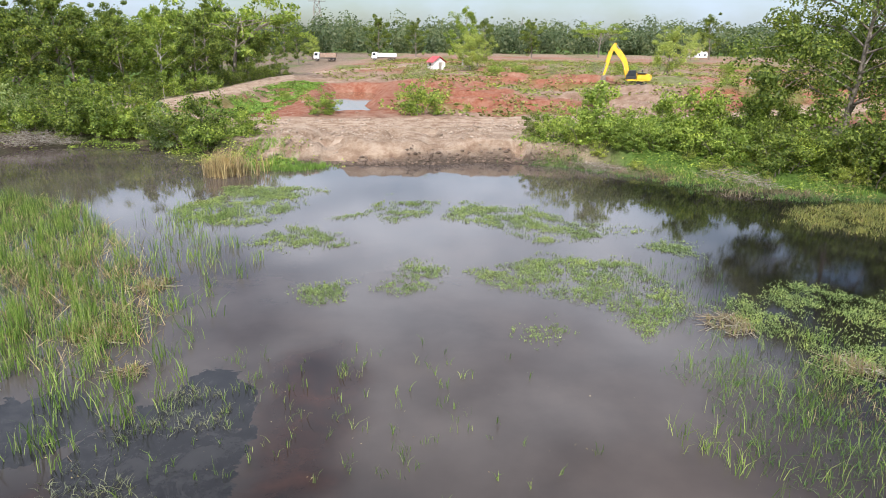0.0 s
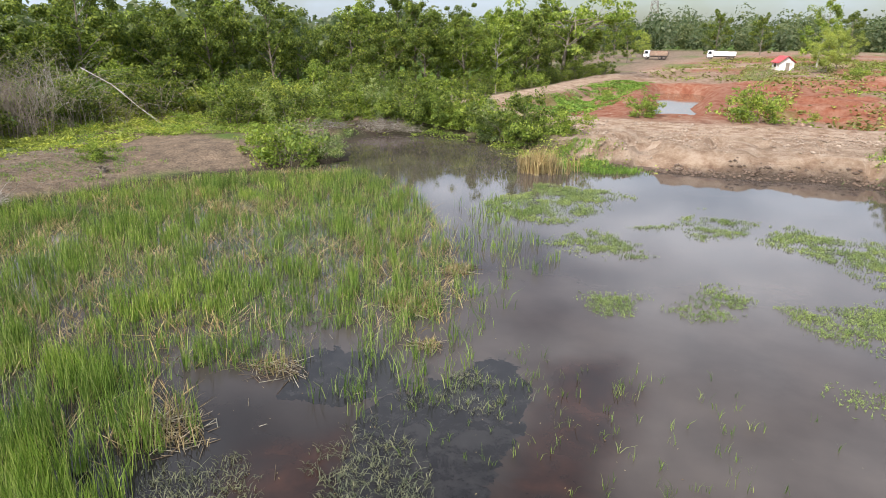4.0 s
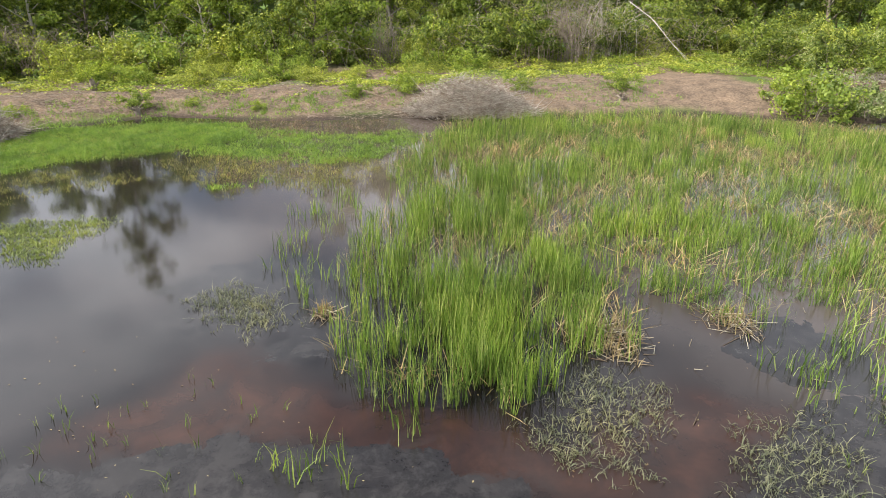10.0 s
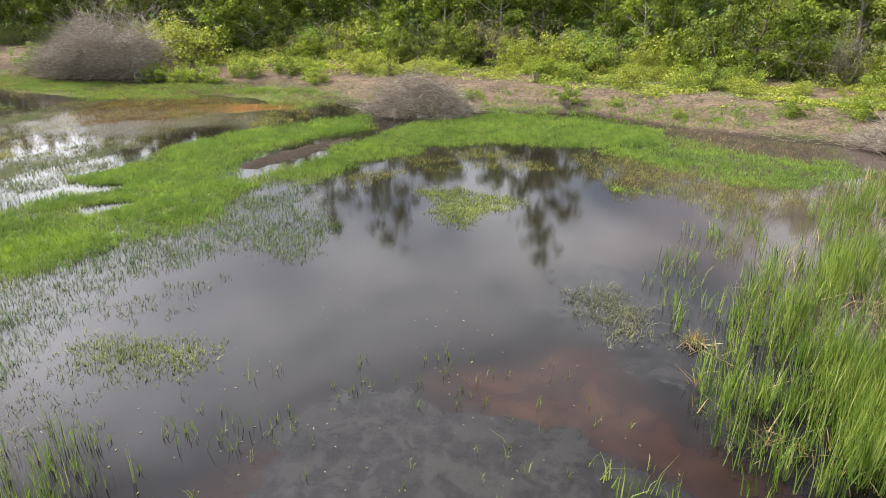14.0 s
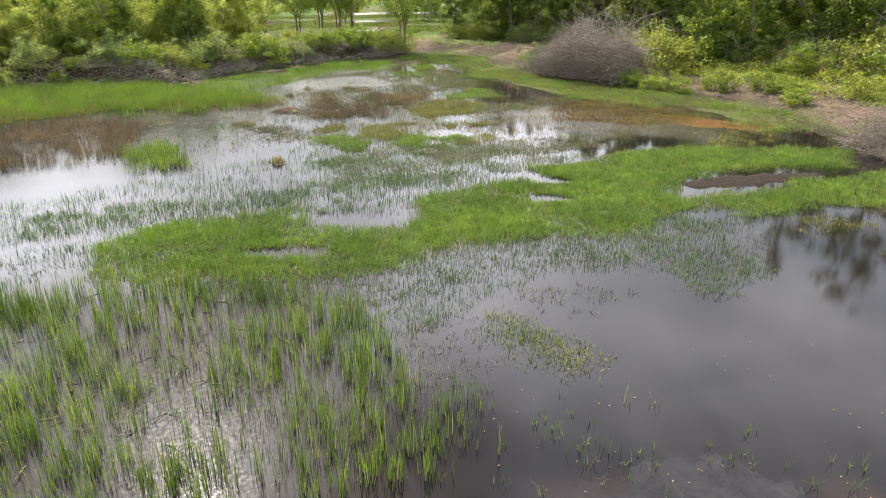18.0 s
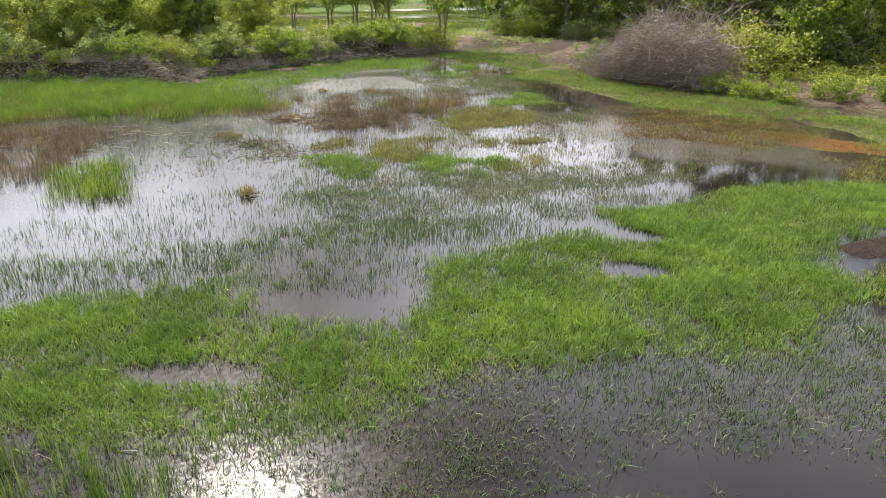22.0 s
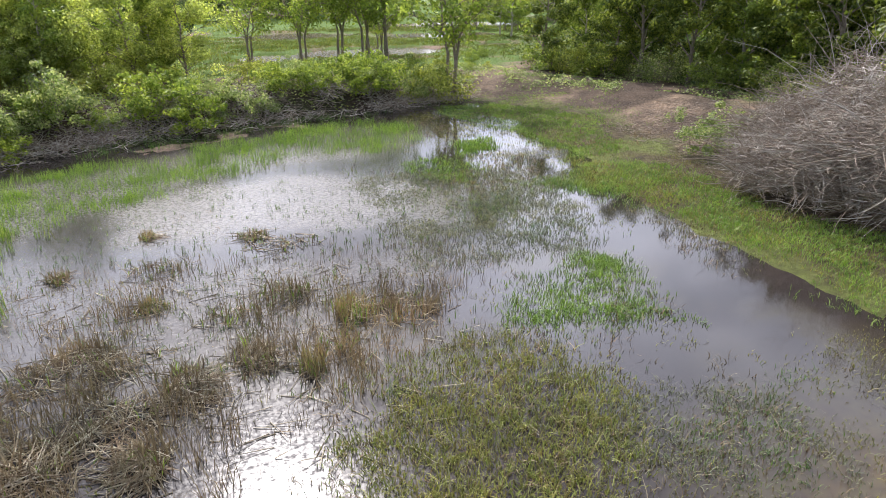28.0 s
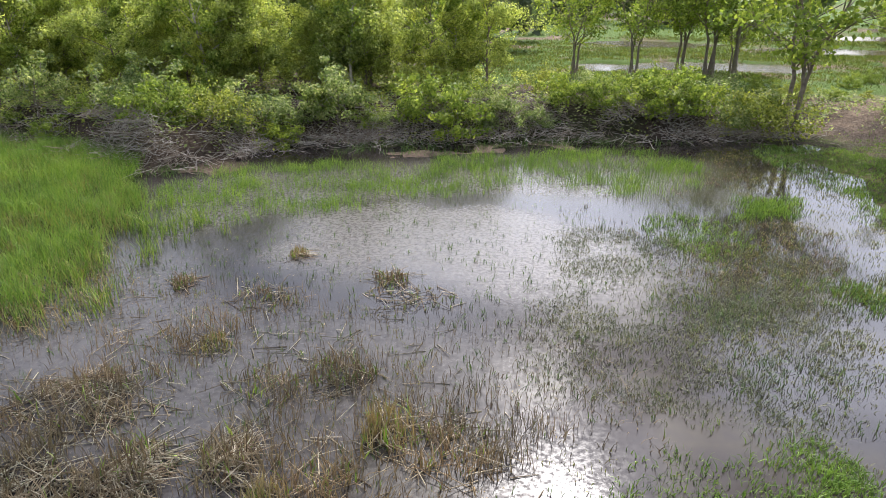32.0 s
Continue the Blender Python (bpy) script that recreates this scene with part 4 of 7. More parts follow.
blade_field("southern_fringe", "thin green shoots in bright water south of the ridge", "grass", 33,
            [[(-9.4, -27.2), (-11.7, -27.6), (-14.0, -26.2), (-16.8, -25.0), (-19.0, -22.8), (-16.2, -22.4), (-13.6, -22.4), (-11.6, -21.4), (-9.4, -23.6), (-8.0, -24.6)], [(0.6, -28.2), (-2.2, -28.4), (-5.7, -27.3), (-9.2, -26.4), (-8.4, -24.4), (-5.9, -25.0), (-2.2, -26.2), (1.0, -26.4)],
             [(4.2, -25.8), (0.6, -25.4), (-1.4, -24.6), (-0.6, -22.6), (2.2, -21.8), (4.0, -22.8)]], 42, 0.17, 0.014, 0.7, REED_THIN, fan=4, apart=0.1, rag=0.6, patchy=0.5)
blade_field("southern_shoots", "scattered thin shoots in the bright water of the marsh", "grass", 73, [[(4, -31), (-8, -33), (-12, -31), (-18, -28), (-21, -25), (-16, -24), (-6, -25), (4, -26)], [(-12, -33.5), (-17, -36), (-20, -33), (-20, -29), (-16, -28), (-12, -30)]],
            26, 0.18, 0.012, 0.45, REED_THIN, fan=3, apart=0.12, rag=0.6, patchy=0.6)
YOUNG = [(3.6, -19.8), (1.6, -21.2), (-1.5, -20.4), (-5.6, -18.2), (-7.0, -14.4), (-6.9, -11.9), (-7.2, -9.4), (-6.5, -8.2), (-4.4, -8.4), (-2.2, -9.2), (4, -11)]
clump_field("young_reeds", "upright clumps of young green reeds in bright water", "reeds", 24, YOUNG, 13.0, 8, 0.85, 0.0125, 0.14, REED, 0.055)
clump_field("reed_tuft", "close tuft of young reeds in bright water", "reeds", 74, [(1.8, -20.8), (-0.5, -20.3), (0.0, -18.2), (1.4, -18.2)], 9, 16, 0.65, 0.014, 0.15, REED, 0.12)
blade_field("young_reed_fringe", "thin reeds beside the upright clumps", "reeds", 34, [YOUNG, (-8.8, -7.1, 0.9, 1.0, 151)], 9, 0.5, 0.012, 0.25, REED_THIN, fan=2, apart=0.12, rag=0.8)
blade_field("reed_shoots", "single reed shoots scattered over open water", "reeds", 25,
            [(-6.3, 13.1, 4.0, 3.0, 2), (-0.3, 11.7, 3.4, 1.6, 0), (-7, -8.2, 5, 2.2, 160), (-10, -3, 4, 3, 100), (-9, 17, 2, 4, 0), (-3, 14.5, 5, 3, 0)],
            2.6, 0.27, 0.012, 0.5, REED, fan=4, apart=0.05)
blade_field("east_reeds", "loose stand of thin green reeds in shallow water", "reeds", 26,
            [[(6.2, 15.8), (7.6, 16.8), (9.8, 16.1), (12.4, 14.6), (12.4, 10), (8.9, 10.2), (7.1, 11.0), (5.8, 12.3)], (10, 16.5, 2, 2, 0)], 5.5, 0.52, 0.0125, 0.6, REED, fan=6, apart=0.14, rag=0.7, patchy=0.6)
blade_field("east_reed_weed", "low weed and dead leaves between the eastern reeds", "reeds", 88, [[(6.2, 16.2), (7.6, 17.2), (10.2, 16.6), (13.4, 15), (13, 10), (9.5, 10.2), (7.6, 11.4)]], 26, 0.16, 0.014, 1.0, REED_THIN, fan=4, apart=0.12, rag=0.7, patchy=0.6)
blade_field("east_dead_leaves", "dead straw between the eastern reeds", "dead reeds", 89, [[(8.4, 17.6), (10.4, 16.9), (12.6, 15), (11.6, 12), (9.2, 12.4)]], 9, 0.24, 0.014, 1.2, DRY, fan=4, apart=0.14, rag=0.7, patchy=0.7)
blade_field("south_reeds", "band of bright green reeds along the southern shore", "reeds", 27, [SOUTH_BAND], 40, 0.36, 0.013, 0.45, GRASS, fan=5, apart=0.16, rag=0.9, patchy=0.75)
blade_field("south_tuft", "round bright green tuft in the channel", "grass", 75, [[(-35.2, -60.8), (-37.4, -61.2), (-36.8, -58.6), (-34.6, -58.2)]], 110, 0.2, 0.02, 0.6, GRASS, fan=4, apart=0.1)
blade_field("channel_head_grass", "short green grass round the head of the channel", "grass", 76, [[(-39.4, -71.0), (-43.2, -70.6), (-46.0, -63.4), (-42.0, -55.6), (-38.6, -55.2), (-39.8, -60.9), (-38.3, -66.0)], [(-31.4, -58.3), (-33.5, -58.0), (-34.5, -55.5), (-33.0, -54.6), (-31.3, -56.0)]], 60, 0.12, 0.02, 0.8, GRASS, z=None, fan=4, apart=0.1, rag=0.7, patchy=0.5)
TALL_SOUTH = [(9, -65), (-4, -64.9), (-8.2, -64.8), (-11, -59), (-14, -54), (-15.6, -50), (-15, -47.8), (-10, -48.8), (-6, -51), (0, -50.4), (9, -50)]
blade_field("tall_south_grass", "tall lush grass at the southern shore", "grass", 28, [TALL_SOUTH], 34, 0.72, 0.015, 0.5, GRASS, fan=6, apart=0.15, rag=0.8, patchy=0.8)
blade_field("tall_south_weeds", "olive stems and dead leaves in the tall southern grass", "grass", 91, [TALL_SOUTH], 18, 0.55, 0.015, 0.8, OLIVE, fan=5, apart=0.15, rag=0.8, patchy=0.7)
blade_field("tall_south_dead", "straw-coloured dead stems at the rim of the tall grass", "dead reeds", 92, [[(-13.4, -54.4), (-16.6, -50.6), (-17.4, -47.6), (-15, -46.6), (-11, -47.6), (-11, -50)]], 16, 0.4, 0.014, 0.9, DRY, fan=5, apart=0.15, rag=0.8, patchy=0.6)
blade_field("south_grass_fringe", "loose tufts at the rim of the tall southern grass", "grass", 48, [(-14.5, -50, 2, 3, 20), (-10, -48, 4, 1.6, 170), (-15.2, -54, 1.6, 3, 30)], 12, 0.55, 0.02, 0.5, REED, fan=6, apart=0.12, rag=0.8)
blade_field("marsh_shoots", "sparse thin shoots in the shallow southern water", "grass", 29,
            [(-27, -56, 9, 5, 160), (-34, -54, 5, 6, 160), (-20, -57, 5, 3, 160), (-14, -38, 7, 4, 150), (-20, -48, 7, 5, 160), (-8, -40, 6, 5, 150)], 6, 0.17, 0.011, 0.35, REED_THIN, fan=3, apart=0.06)
blade_field("green_marsh_grass", "low green marsh grass in the shallows", "grass", 30,
            [GREEN_MAT, [(-18.2, -33.1), (-19.6, -33.6), (-20.0, -31.9), (-19.0, -31.2), (-18.0, -31.8)], [(-19.8, -31.8), (-21.5, -31.6), (-21.8, -30.6), (-20.9, -30.1), (-19.8, -30.3)], [(-32.7, -45.2), (-33.5, -44.7), (-33.6, -43.4), (-32.5, -43.3)],
             [(-14.8, -34.8), (-15.8, -34.2), (-15.8, -33.2), (-14.8, -32.4), (-14.5, -32.9)], [(-14.2, -35.1), (-14.8, -35.6), (-14.8, -34.5), (-14.0, -34.0)], [(-29.2, -45.2), (-32.7, -46.2), (-33.6, -44.0), (-31.4, -44.4)]],
            150, 0.12, 0.017, 0.9, GRASS, z=None, fan=4, apart=0.1, rag=1.0, patchy=0.75)
blade_field("shore_moss", "low green and olive turf along the western edge of the marsh", "grass", 77, [SHORE_MOSS, (-43.2, -30, 1.6, 4.5, 8), (-40.2, -23.4, 3.4, 1.6, 20)], 90, 0.15, 0.022, 0.9, GRASS, z=None, fan=3, apart=0.12, rag=0.9, patchy=0.75)
blade_field("shore_moss_olive", "olive weed among the turf at the edge of the marsh", "marsh weed", 78, [SHORE_MOSS, (-43.2, -30, 1.6, 4.5, 8), (-36.5, -22.8, 4.5, 1.4, 25)], 70, 0.14, 0.02, 0.9, OLIVE, z=None, fan=3, apart=0.12, rag=0.9, patchy=0.6)
blade_field("olive_marsh_weed", "olive and brown low marsh weed", "marsh weed", 31,
            [BROWN_MAT, [(-17.8, -36.4), (-19.5, -36.5), (-19.3, -34.9), (-18.5, -34.1), (-17.3, -34.4)], [(-15.8, -39.4), (-17.8, -38.8), (-17.4, -36.9), (-15.7, -37.2)], [(-22.6, -31.7), (-24.1, -31.2), (-23.1, -29.8), (-21.4, -29.9)], (-24.4, -33.8, 2.0, 0.7, 160), (-22.2, -35.2, 1.2, 0.6, 150)],
            120, 0.15, 0.017, 0.9, OLIVE, z=None, fan=4, apart=0.1, rag=1.1, patchy=0.6)
blade_field("olive_mat_green", "green shoots through the olive weed", "marsh weed", 79, [BROWN_MAT, [(-17.8, -36.4), (-19.5, -36.5), (-19.3, -34.9), (-18.5, -34.1), (-17.3, -34.4)]], 40, 0.13, 0.018, 0.8, WEED, z=None, fan=3, apart=0.1, rag=0.6, patchy=0.8)
blade_field("brown_mat_stems", "dead brown stems in the olive weed", "marsh weed", 80, [BROWN_MAT, [(-27.6, -49.6), (-29.8, -48.2), (-29.4, -45.6), (-26.8, -46.0)], [(-15.8, -39.4), (-17.8, -38.8), (-17.4, -36.9), (-15.7, -37.2)]], 20, 0.17, 0.014, 0.9, BROWN, z=None, fan=3, apart=0.1, rag=0.7, patchy=0.6)
SPECK = [[(-12.0, -31.5), (-16.5, -30.6), (-20.9, -29.6), (-22.6, -29.6), (-22.4, -27.6), (-21.4, -26.4), (-22.3, -24.8), (-25.6, -23.2), (-24.4, -22.2), (-20.6, -23.2), (-16.0, -24.2), (-12.0, -26.0)]]
blade_field("speck_weed", "fine grey-green weed speckled over dark water", "water weed", 84, SPECK, 75, 0.08, 0.013, 1.2, LILY, fan=4, apart=0.12, rag=0.8, patchy=0.75)
blade_field("speck_shoots", "small green shoots among the speckled weed", "water weed", 85, SPECK, 45, 0.12, 0.013, 0.8, REED_THIN, fan=3, apart=0.12, rag=0.8, patchy=0.7)
DROWNED = [[(-17.6, -31.4), (-19.3, -30.7), (-21.0, -29.5), (-24.0, -28.6), (-27.0, -27.9), (-28.3, -26.6), (-26.6, -25.4), (-22.4, -26.0), (-19.6, -26.6), (-17.0, -29.0)], [(-29.1, -57.1), (-35.4, -55.2), (-35.0, -50.1), (-33.2, -46.2), (-29.4, -45.6), (-27.4, -47.2), (-28.3, -53.9)],
           [(-30.8, -51.4), (-32.8, -52.9), (-34.6, -52.2), (-33.6, -48.5), (-32.0, -46.6), (-31.1, -48.4)], [(-29.7, -39.1), (-32.4, -38.2), (-31.9, -36.2), (-29.9, -36.0), (-28.3, -37.3)]]
blade_field("drowned_weed", "grey-green drowned weed just above the water", "marsh weed", 32, DROWNED, 90, 0.08, 0.016, 1.2, LILY, fan=4, apart=0.11, rag=0.8, patchy=0.7)
blade_field("drowned_green", "green shoots among the drowned weed", "marsh weed", 81, DROWNED[:1] + DROWNED[2:], 50, 0.1, 0.016, 0.9, REED_THIN, fan=3, apart=0.11, rag=0.8, patchy=0.8)

# floating weed mats: x, y, half length, half width, turn
MATS = [[(-8.8, 27.0), (-7.4, 30.5), (-6.2, 30.0), (-4.0, 27.3), (-4.5, 26.1), (-6.9, 26.4)], [(-3.1, 31.4), (-2.0, 34.9), (-0.2, 35.7), (-0.7, 32.5), (-2.4, 31.0)], [(-6.0, 31.3), (-4.1, 33.5), (-3.2, 37.0), (-3.4, 32.9), (-5.2, 31.1)],
        [(-14.1, 31.3), (-12.7, 38.8), (-6.9, 38.3), (-8.2, 34.0), (-9.0, 30.4), (-11.9, 30.0)], [(0.4, 31.9), (1.4, 35.3), (4.8, 33.9), (6.1, 31.1), (9.4, 30.2), (7.2, 28.2), (4.0, 27.5), (2.6, 29.9)]]
MATS += [[(0.7, 23.6), (4.2, 26.0), (7.1, 25.7), (8.1, 21.6), (7.7, 19.5), (6.4, 18.0), (5.3, 20.2), (3.5, 21.1), (2.0, 21.8)], [(-2.0, 22.1), (-1.2, 24.9), (-0.1, 24.4), (-0.2, 21.8), (-1.3, 21.3)], [(-5.2, 21.6), (-4.0, 23.1), (-2.9, 22.4), (-3.2, 20.6), (-4.3, 20.1)],
         [(2.1, 18.1), (3.6, 19.0), (4.1, 18.4), (3.0, 17.2)], [(9.7, 20.3), (13.0, 22.3), (16.4, 22.0), (13.6, 17.4), (11.6, 14.9), (10.7, 15.5), (10.8, 17.5), (10.0, 18.7)], [(9.3, 27.2), (11.0, 28.1), (10.7, 26.1)]]
for k, e in enumerate(MATS):
    rng = np.random.default_rng(100 + k)
    b = bounds_of(e, 1)
    x, y = scatter(rng, int(115 * (b[1] - b[0]) * (b[3] - b[2])), b, lambda x, y: in_poly(e, 0.5, 0.75, k)(x, y) * (0.12 + 0.88 * smooth(0.4, 0.56, fbm(x, y, 0.8, 33 + k, 4))))
    x, y = fans(rng, x, y, 3, 0.09)
    v, f = join([leaves(rng, np.stack([x, y, rng.uniform(0.01, 0.06, len(x))], -1), 0.036, 0.6), blades(rng, x, y, 0.0, 0.1, 0.016, 1.1)])
    tagged(new("floating_weed", fast_mesh("floating_weed", v, f, MAT_WEED)), "ragged green mat of floating water weed", "water weed", "weed mats on the pond", "stuff")
blade_field("mat_reeds", "thin reeds growing through the weed mats", "reeds", 87, [[(6.8, 24.6), (10.8, 24.8), (9.7, 19.6), (6.9, 17.8), (6.2, 20.5)]], 9, 0.3, 0.012, 0.4, REED_THIN, fan=3, apart=0.08, rag=0.6)
LILIES = [[(-9.8, 5.8), (-10.4, 7.2), (-9.6, 8.9), (-8.5, 8.4), (-7.4, 6.7), (-7.9, 5.2), (-9.0, 4.9)], [(-16.9, -1.4), (-17.6, -0.4), (-16.6, 1.2), (-14.8, 1.2), (-14.3, 0.0), (-15.6, -1.2)],
          [(-8.1, 10.5), (-7.5, 11.2), (-6.3, 10.3), (-4.7, 9.2), (-4.2, 8.0), (-5.4, 7.0), (-6.9, 8.6)], (-6.2, 13.4, 1.6, 1.0, 40), (-12.5, -12.5, 2.4, 0.9, 160)]
for k, e in enumerate(LILIES):
    rng = np.random.default_rng(140 + k)
    outline = isinstance(e[0], tuple)
    x, y = scatter(rng, 1700 if outline else 420, bounds_of(e, 1) if outline else bounds_el(e), in_poly(e, 0.5, 0.45, k + 20) if outline else in_ellipse(e, 0.6, k + 20))
    x, y = fans(rng, x, y, 5, 0.07)
    v, f = blades(rng, x, y, 0.0, 0.13, 0.017, 1.3)
    tagged(new("water_plants", fast_mesh("water_plants", v, f, LILY)), "loose patch of grey-green water plants on dark water", "water plants", "water plant patches", "stuff")
blade_field("floating_weed_islet", "small yellow-green islet of floating weed", "water weed", 170, [[(-24.5, -8.7), (-25.2, -7.3), (-24.5, -4.6), (-23.3, -4.8), (-22.5, -5.6), (-20.9, -5.6), (-21.3, -6.8), (-23.4, -7.4)]], 130, 0.08, 0.022, 1.0, WEED, fan=4, apart=0.09, rag=0.25)


# ---- tussocks of dead reeds, each one a thing ----
def tussock(label, x, y, r, h, n, seed, mat, flatness, green=0.0):
    """A clump of reeds: standing stalks, and fallen ones round them."""
    rng = np.random.default_rng(seed)
    thing = new("reed_tussock")
    tagged(thing, label, "reed tussock", "dead reed tussocks")
    thing.location = (x, y, 0.0)
    rr, t = r * np.sqrt(rng.random(n)), rng.uniform(0, 2 * np.pi, n)
    rr = rr * (0.55 + 0.9 * value(np.cos(t) * 2 + 7, np.sin(t) * 2, 1.0, seed))
    px, py = rr * np.cos(t) * (0.75 + 0.5 * (seed % 3) / 2), rr * np.sin(t)
    up = int(n * (1 - flatness))
    hump = 0.35 * h * np.clip(1 - (rr / r) ** 2, 0, 1)
    v, f = blades(rng, px[:up], py[:up], -0.03, h * (1.15 - 0.5 * np.minimum(rr[:up] / r, 1.5)), 0.02, 0.2 + 0.15 * (seed % 3), 0.4)
    tagged(mesh_part("standing_stalk", fast_mesh("standing_stalk", v, f, mat), thing), kind="stuff")
    if flatness:
        k = n - up
        ang = rng.normal(seed % 6, 1.3, k)
        ln = rng.uniform(0.25, 0.9, k) * (0.5 + 0.5 * r)
        a = np.stack([px[up:], py[up:], 0.02 + hump[up:] * rng.random(k)], -1)
        b = a + np.stack([np.cos(ang) * ln, np.sin(ang) * ln, rng.normal(0, 0.07, k)], -1)
        b[:, 2] = np.maximum(b[:, 2], 0.01)
        v, f = sticks(a, b, np.full(k, 0.011), np.full(k, 0.007))
        half = len(f) // 2 // 6 * 6
        tagged(mesh_part("fallen_stalk", fast_mesh("fallen_stalk", v, f[:half], STRAW), thing, "straw-coloured fallen stalks"), kind="stuff")
        tagged(mesh_part("rotten_stalk", fast_mesh("rotten_stalk", v, f[half:], BROWN), thing, "dark brown rotting stalks"), kind="stuff")
    if green:
        g = int(n * green)
        v, f = blades(rng, px[:g], py[:g], 0.0, h * 0.5, 0.026, 0.5)
        tagged(mesh_part("green_shoot", fast_mesh("green_shoot", v, f, GRASS), thing, "fresh green shoots"), kind="stuff")
    return thing


HEAPS = [(-18.8, -45.0, 1.4, 0.6), (-20.9, -43.2, 1.1, 0.6), (-22.4, -43.7, 0.8, 0.7), (-17.9, -41.7, 1.5, 0.5), (-20.0, -41.0, 0.9, 0.5), (-15.8, -44.6, 1.3, 0.3), (-19.4, -42.6, 1.0, 0.4), (-16.9, -43.0, 1.3, 0.3)]
for k, (x, y, r, h) in enumerate(HEAPS):
    tussock("heap of flattened dead brown reeds in shallow water", x, y, r * 0.72, h * 1.15, int(300 * r) + 60, 200 + k, BROWN, 0.7, 0.06)
SMALL = [(-20.3, -47.4, 0.55, 0.5), (-23.5, -46.6, 0.55, 0.75), (-22.2, -46.1, 0.4, 0.5), (-24.9, -44.9, 0.7, 0.6), (-26.1, -44.6, 0.8, 0.6), (-24.2, -43.5, 0.35, 0.6), (-23.4, -42.9, 0.5, 0.6), (-23.6, -51.5, 0.5, 0.25),
         (-24.4, -50.4, 0.55, 0.3), (-20.4, -52.8, 0.4, 0.4), (-18.0, -50.3, 0.3, 0.4), (-20.6, -49.8, 0.45, 0.3), (-11.8, -41.5, 0.9, 0.4), (-12.8, -39.4, 0.9, 0.4), (-13.4, -37.1, 0.9, 0.3), (-10.4, -31.5, 0.4, 0.4)]
for k, (x, y, r, h) in enumerate(SMALL):
    tussock("small tussock of brown reeds with a few green blades", x, y, r * (0.9 + 0.35 * (k % 3)), h * (0.7 + 0.2 * (k % 4)), int(230 * r) + 40, 240 + k, BROWN if k % 3 else DRY, 0.3, 0.25)
blade_field("dead_reed_stand", "stand of dead brown reeds in bright water", "dead reeds", 35,
            [[(5.0, -42.8), (3.3, -47.8), (-1.3, -49.5), (-5.6, -47.3), (-7.3, -44.3), (-5.4, -40.8), (-3.5, -37.6), (-0.7, -36.8), (4.4, -37.6)], [(-18.2, -45.9), (-20.3, -45.5), (-19.0, -40.0), (-17.1, -40.1), (-16.6, -41.3)],
             [(-20.4, -43.3), (-21.9, -42.6), (-21.1, -38.9), (-19.6, -38.9)], [(-23.2, -47.4), (-27.8, -45.4), (-24.2, -41.4), (-21.8, -43.0)], (-19.3, -47.0, 1.3, 1.6, 150)], 15, 0.46, 0.014, 0.5, BROWN, fan=8, apart=0.13, rag=0.5, patchy=0.7)
blade_field("green_reed_island", "green reeds in the midst of the dead ones", "reeds", 82, [[(-4.2, -38.2), (-6.9, -39.2), (-6.3, -33.4), (-4.0, -33.6)]], 26, 0.5, 0.016, 0.3, REED, fan=6, apart=0.12, rag=0.4)
blade_field("dead_reed_stubble", "thin dead stems standing in bright water", "dead reeds", 83, [[(-14, -48), (-19, -51), (-25, -50), (-29, -46), (-24, -41), (-18, -39), (-14, -41)]], 9, 0.3, 0.011, 0.4, BROWN, fan=3, apart=0.12, rag=0.6, patchy=0.4)
for x, y, r, h, lab in [(9.3, 18.8, 0.8, 0.45, "straw-brown heap of dead reeds in the weed"), (11.5, 16.0, 0.7, 0.5, "dead straw tussock among thin reeds"), (13.0, 14.6, 0.7, 0.5, "dead straw tussock among thin reeds"),
                        (-10.5, 21.7, 0.7, 0.45, "dry straw tuft in open water"), (-8.3, 15.3, 0.35, 0.4, "dry straw tuft in open water"), (-11.3, 12.1, 0.6, 0.5, "dry straw tuft at the rim of the cattails"),
                        (-11.6, 8.6, 0.8, 0.6, "dry straw tuft at the rim of the cattails"), (-10.3, 17.6, 0.8, 0.4, "dry straw tuft at the rim of the cattails"), (-15.0, 2.0, 0.25, 0.5, "small reed seedling on a floating root")]:
    tussock(lab, x, y, r, h, int(260 * r) + 40, int(abs(x * 10)) + 300, DRY, 0.5, 0.15)
blade_field("yellow_reeds", "tall straw-yellow reeds at the inlet's mouth", "reeds", 36, [(-14.3, 42.6, 2.0, 1.4, 20)], 16, 1.5, 0.035, 0.35, DRY, fan=6, apart=0.1)
blade_field("inlet_grass", "low green grass at the foot of the sandy dam", "grass", 37, [(-11.5, 45.5, 3.6, 1.6, 0), (-14, 47.5, 3, 2, 0)], 90, 0.3, 0.03, 0.6, GRASS, z=None, fan=3, apart=0.07)
blade_field("east_shore_weed", "ragged weed and drowned grass along the eastern shore", "grass", 49, [(13, 43.8, 7, 1.2, 137), (21.5, 37, 5, 1.0, 168), (7.5, 47.5, 4, 0.8, 165)], 50, 0.2, 0.03, 0.8, REED_THIN, z=None, fan=3, apart=0.1, rag=1.0)
blade_field("east_weed_island", "olive-green weed island off the eastern shore", "water weed", 90, [[(18.6, 35.4), (24.9, 35.2), (23.0, 31.0), (20.5, 28.6), (17.8, 30.8)]], 45, 0.2, 0.022, 0.9, OLIVE, fan=4, apart=0.14, rag=0.9, patchy=0.7)
blade_field("east_shore_dead_weed", "brown dead stems along the eastern shore", "grass", 50, [(13, 44.2, 7, 1.4, 137), (21.5, 37.6, 5, 1.2, 168)], 30, 0.3, 0.028, 0.9, BROWN, z=None, fan=3, apart=0.1, rag=1.0)
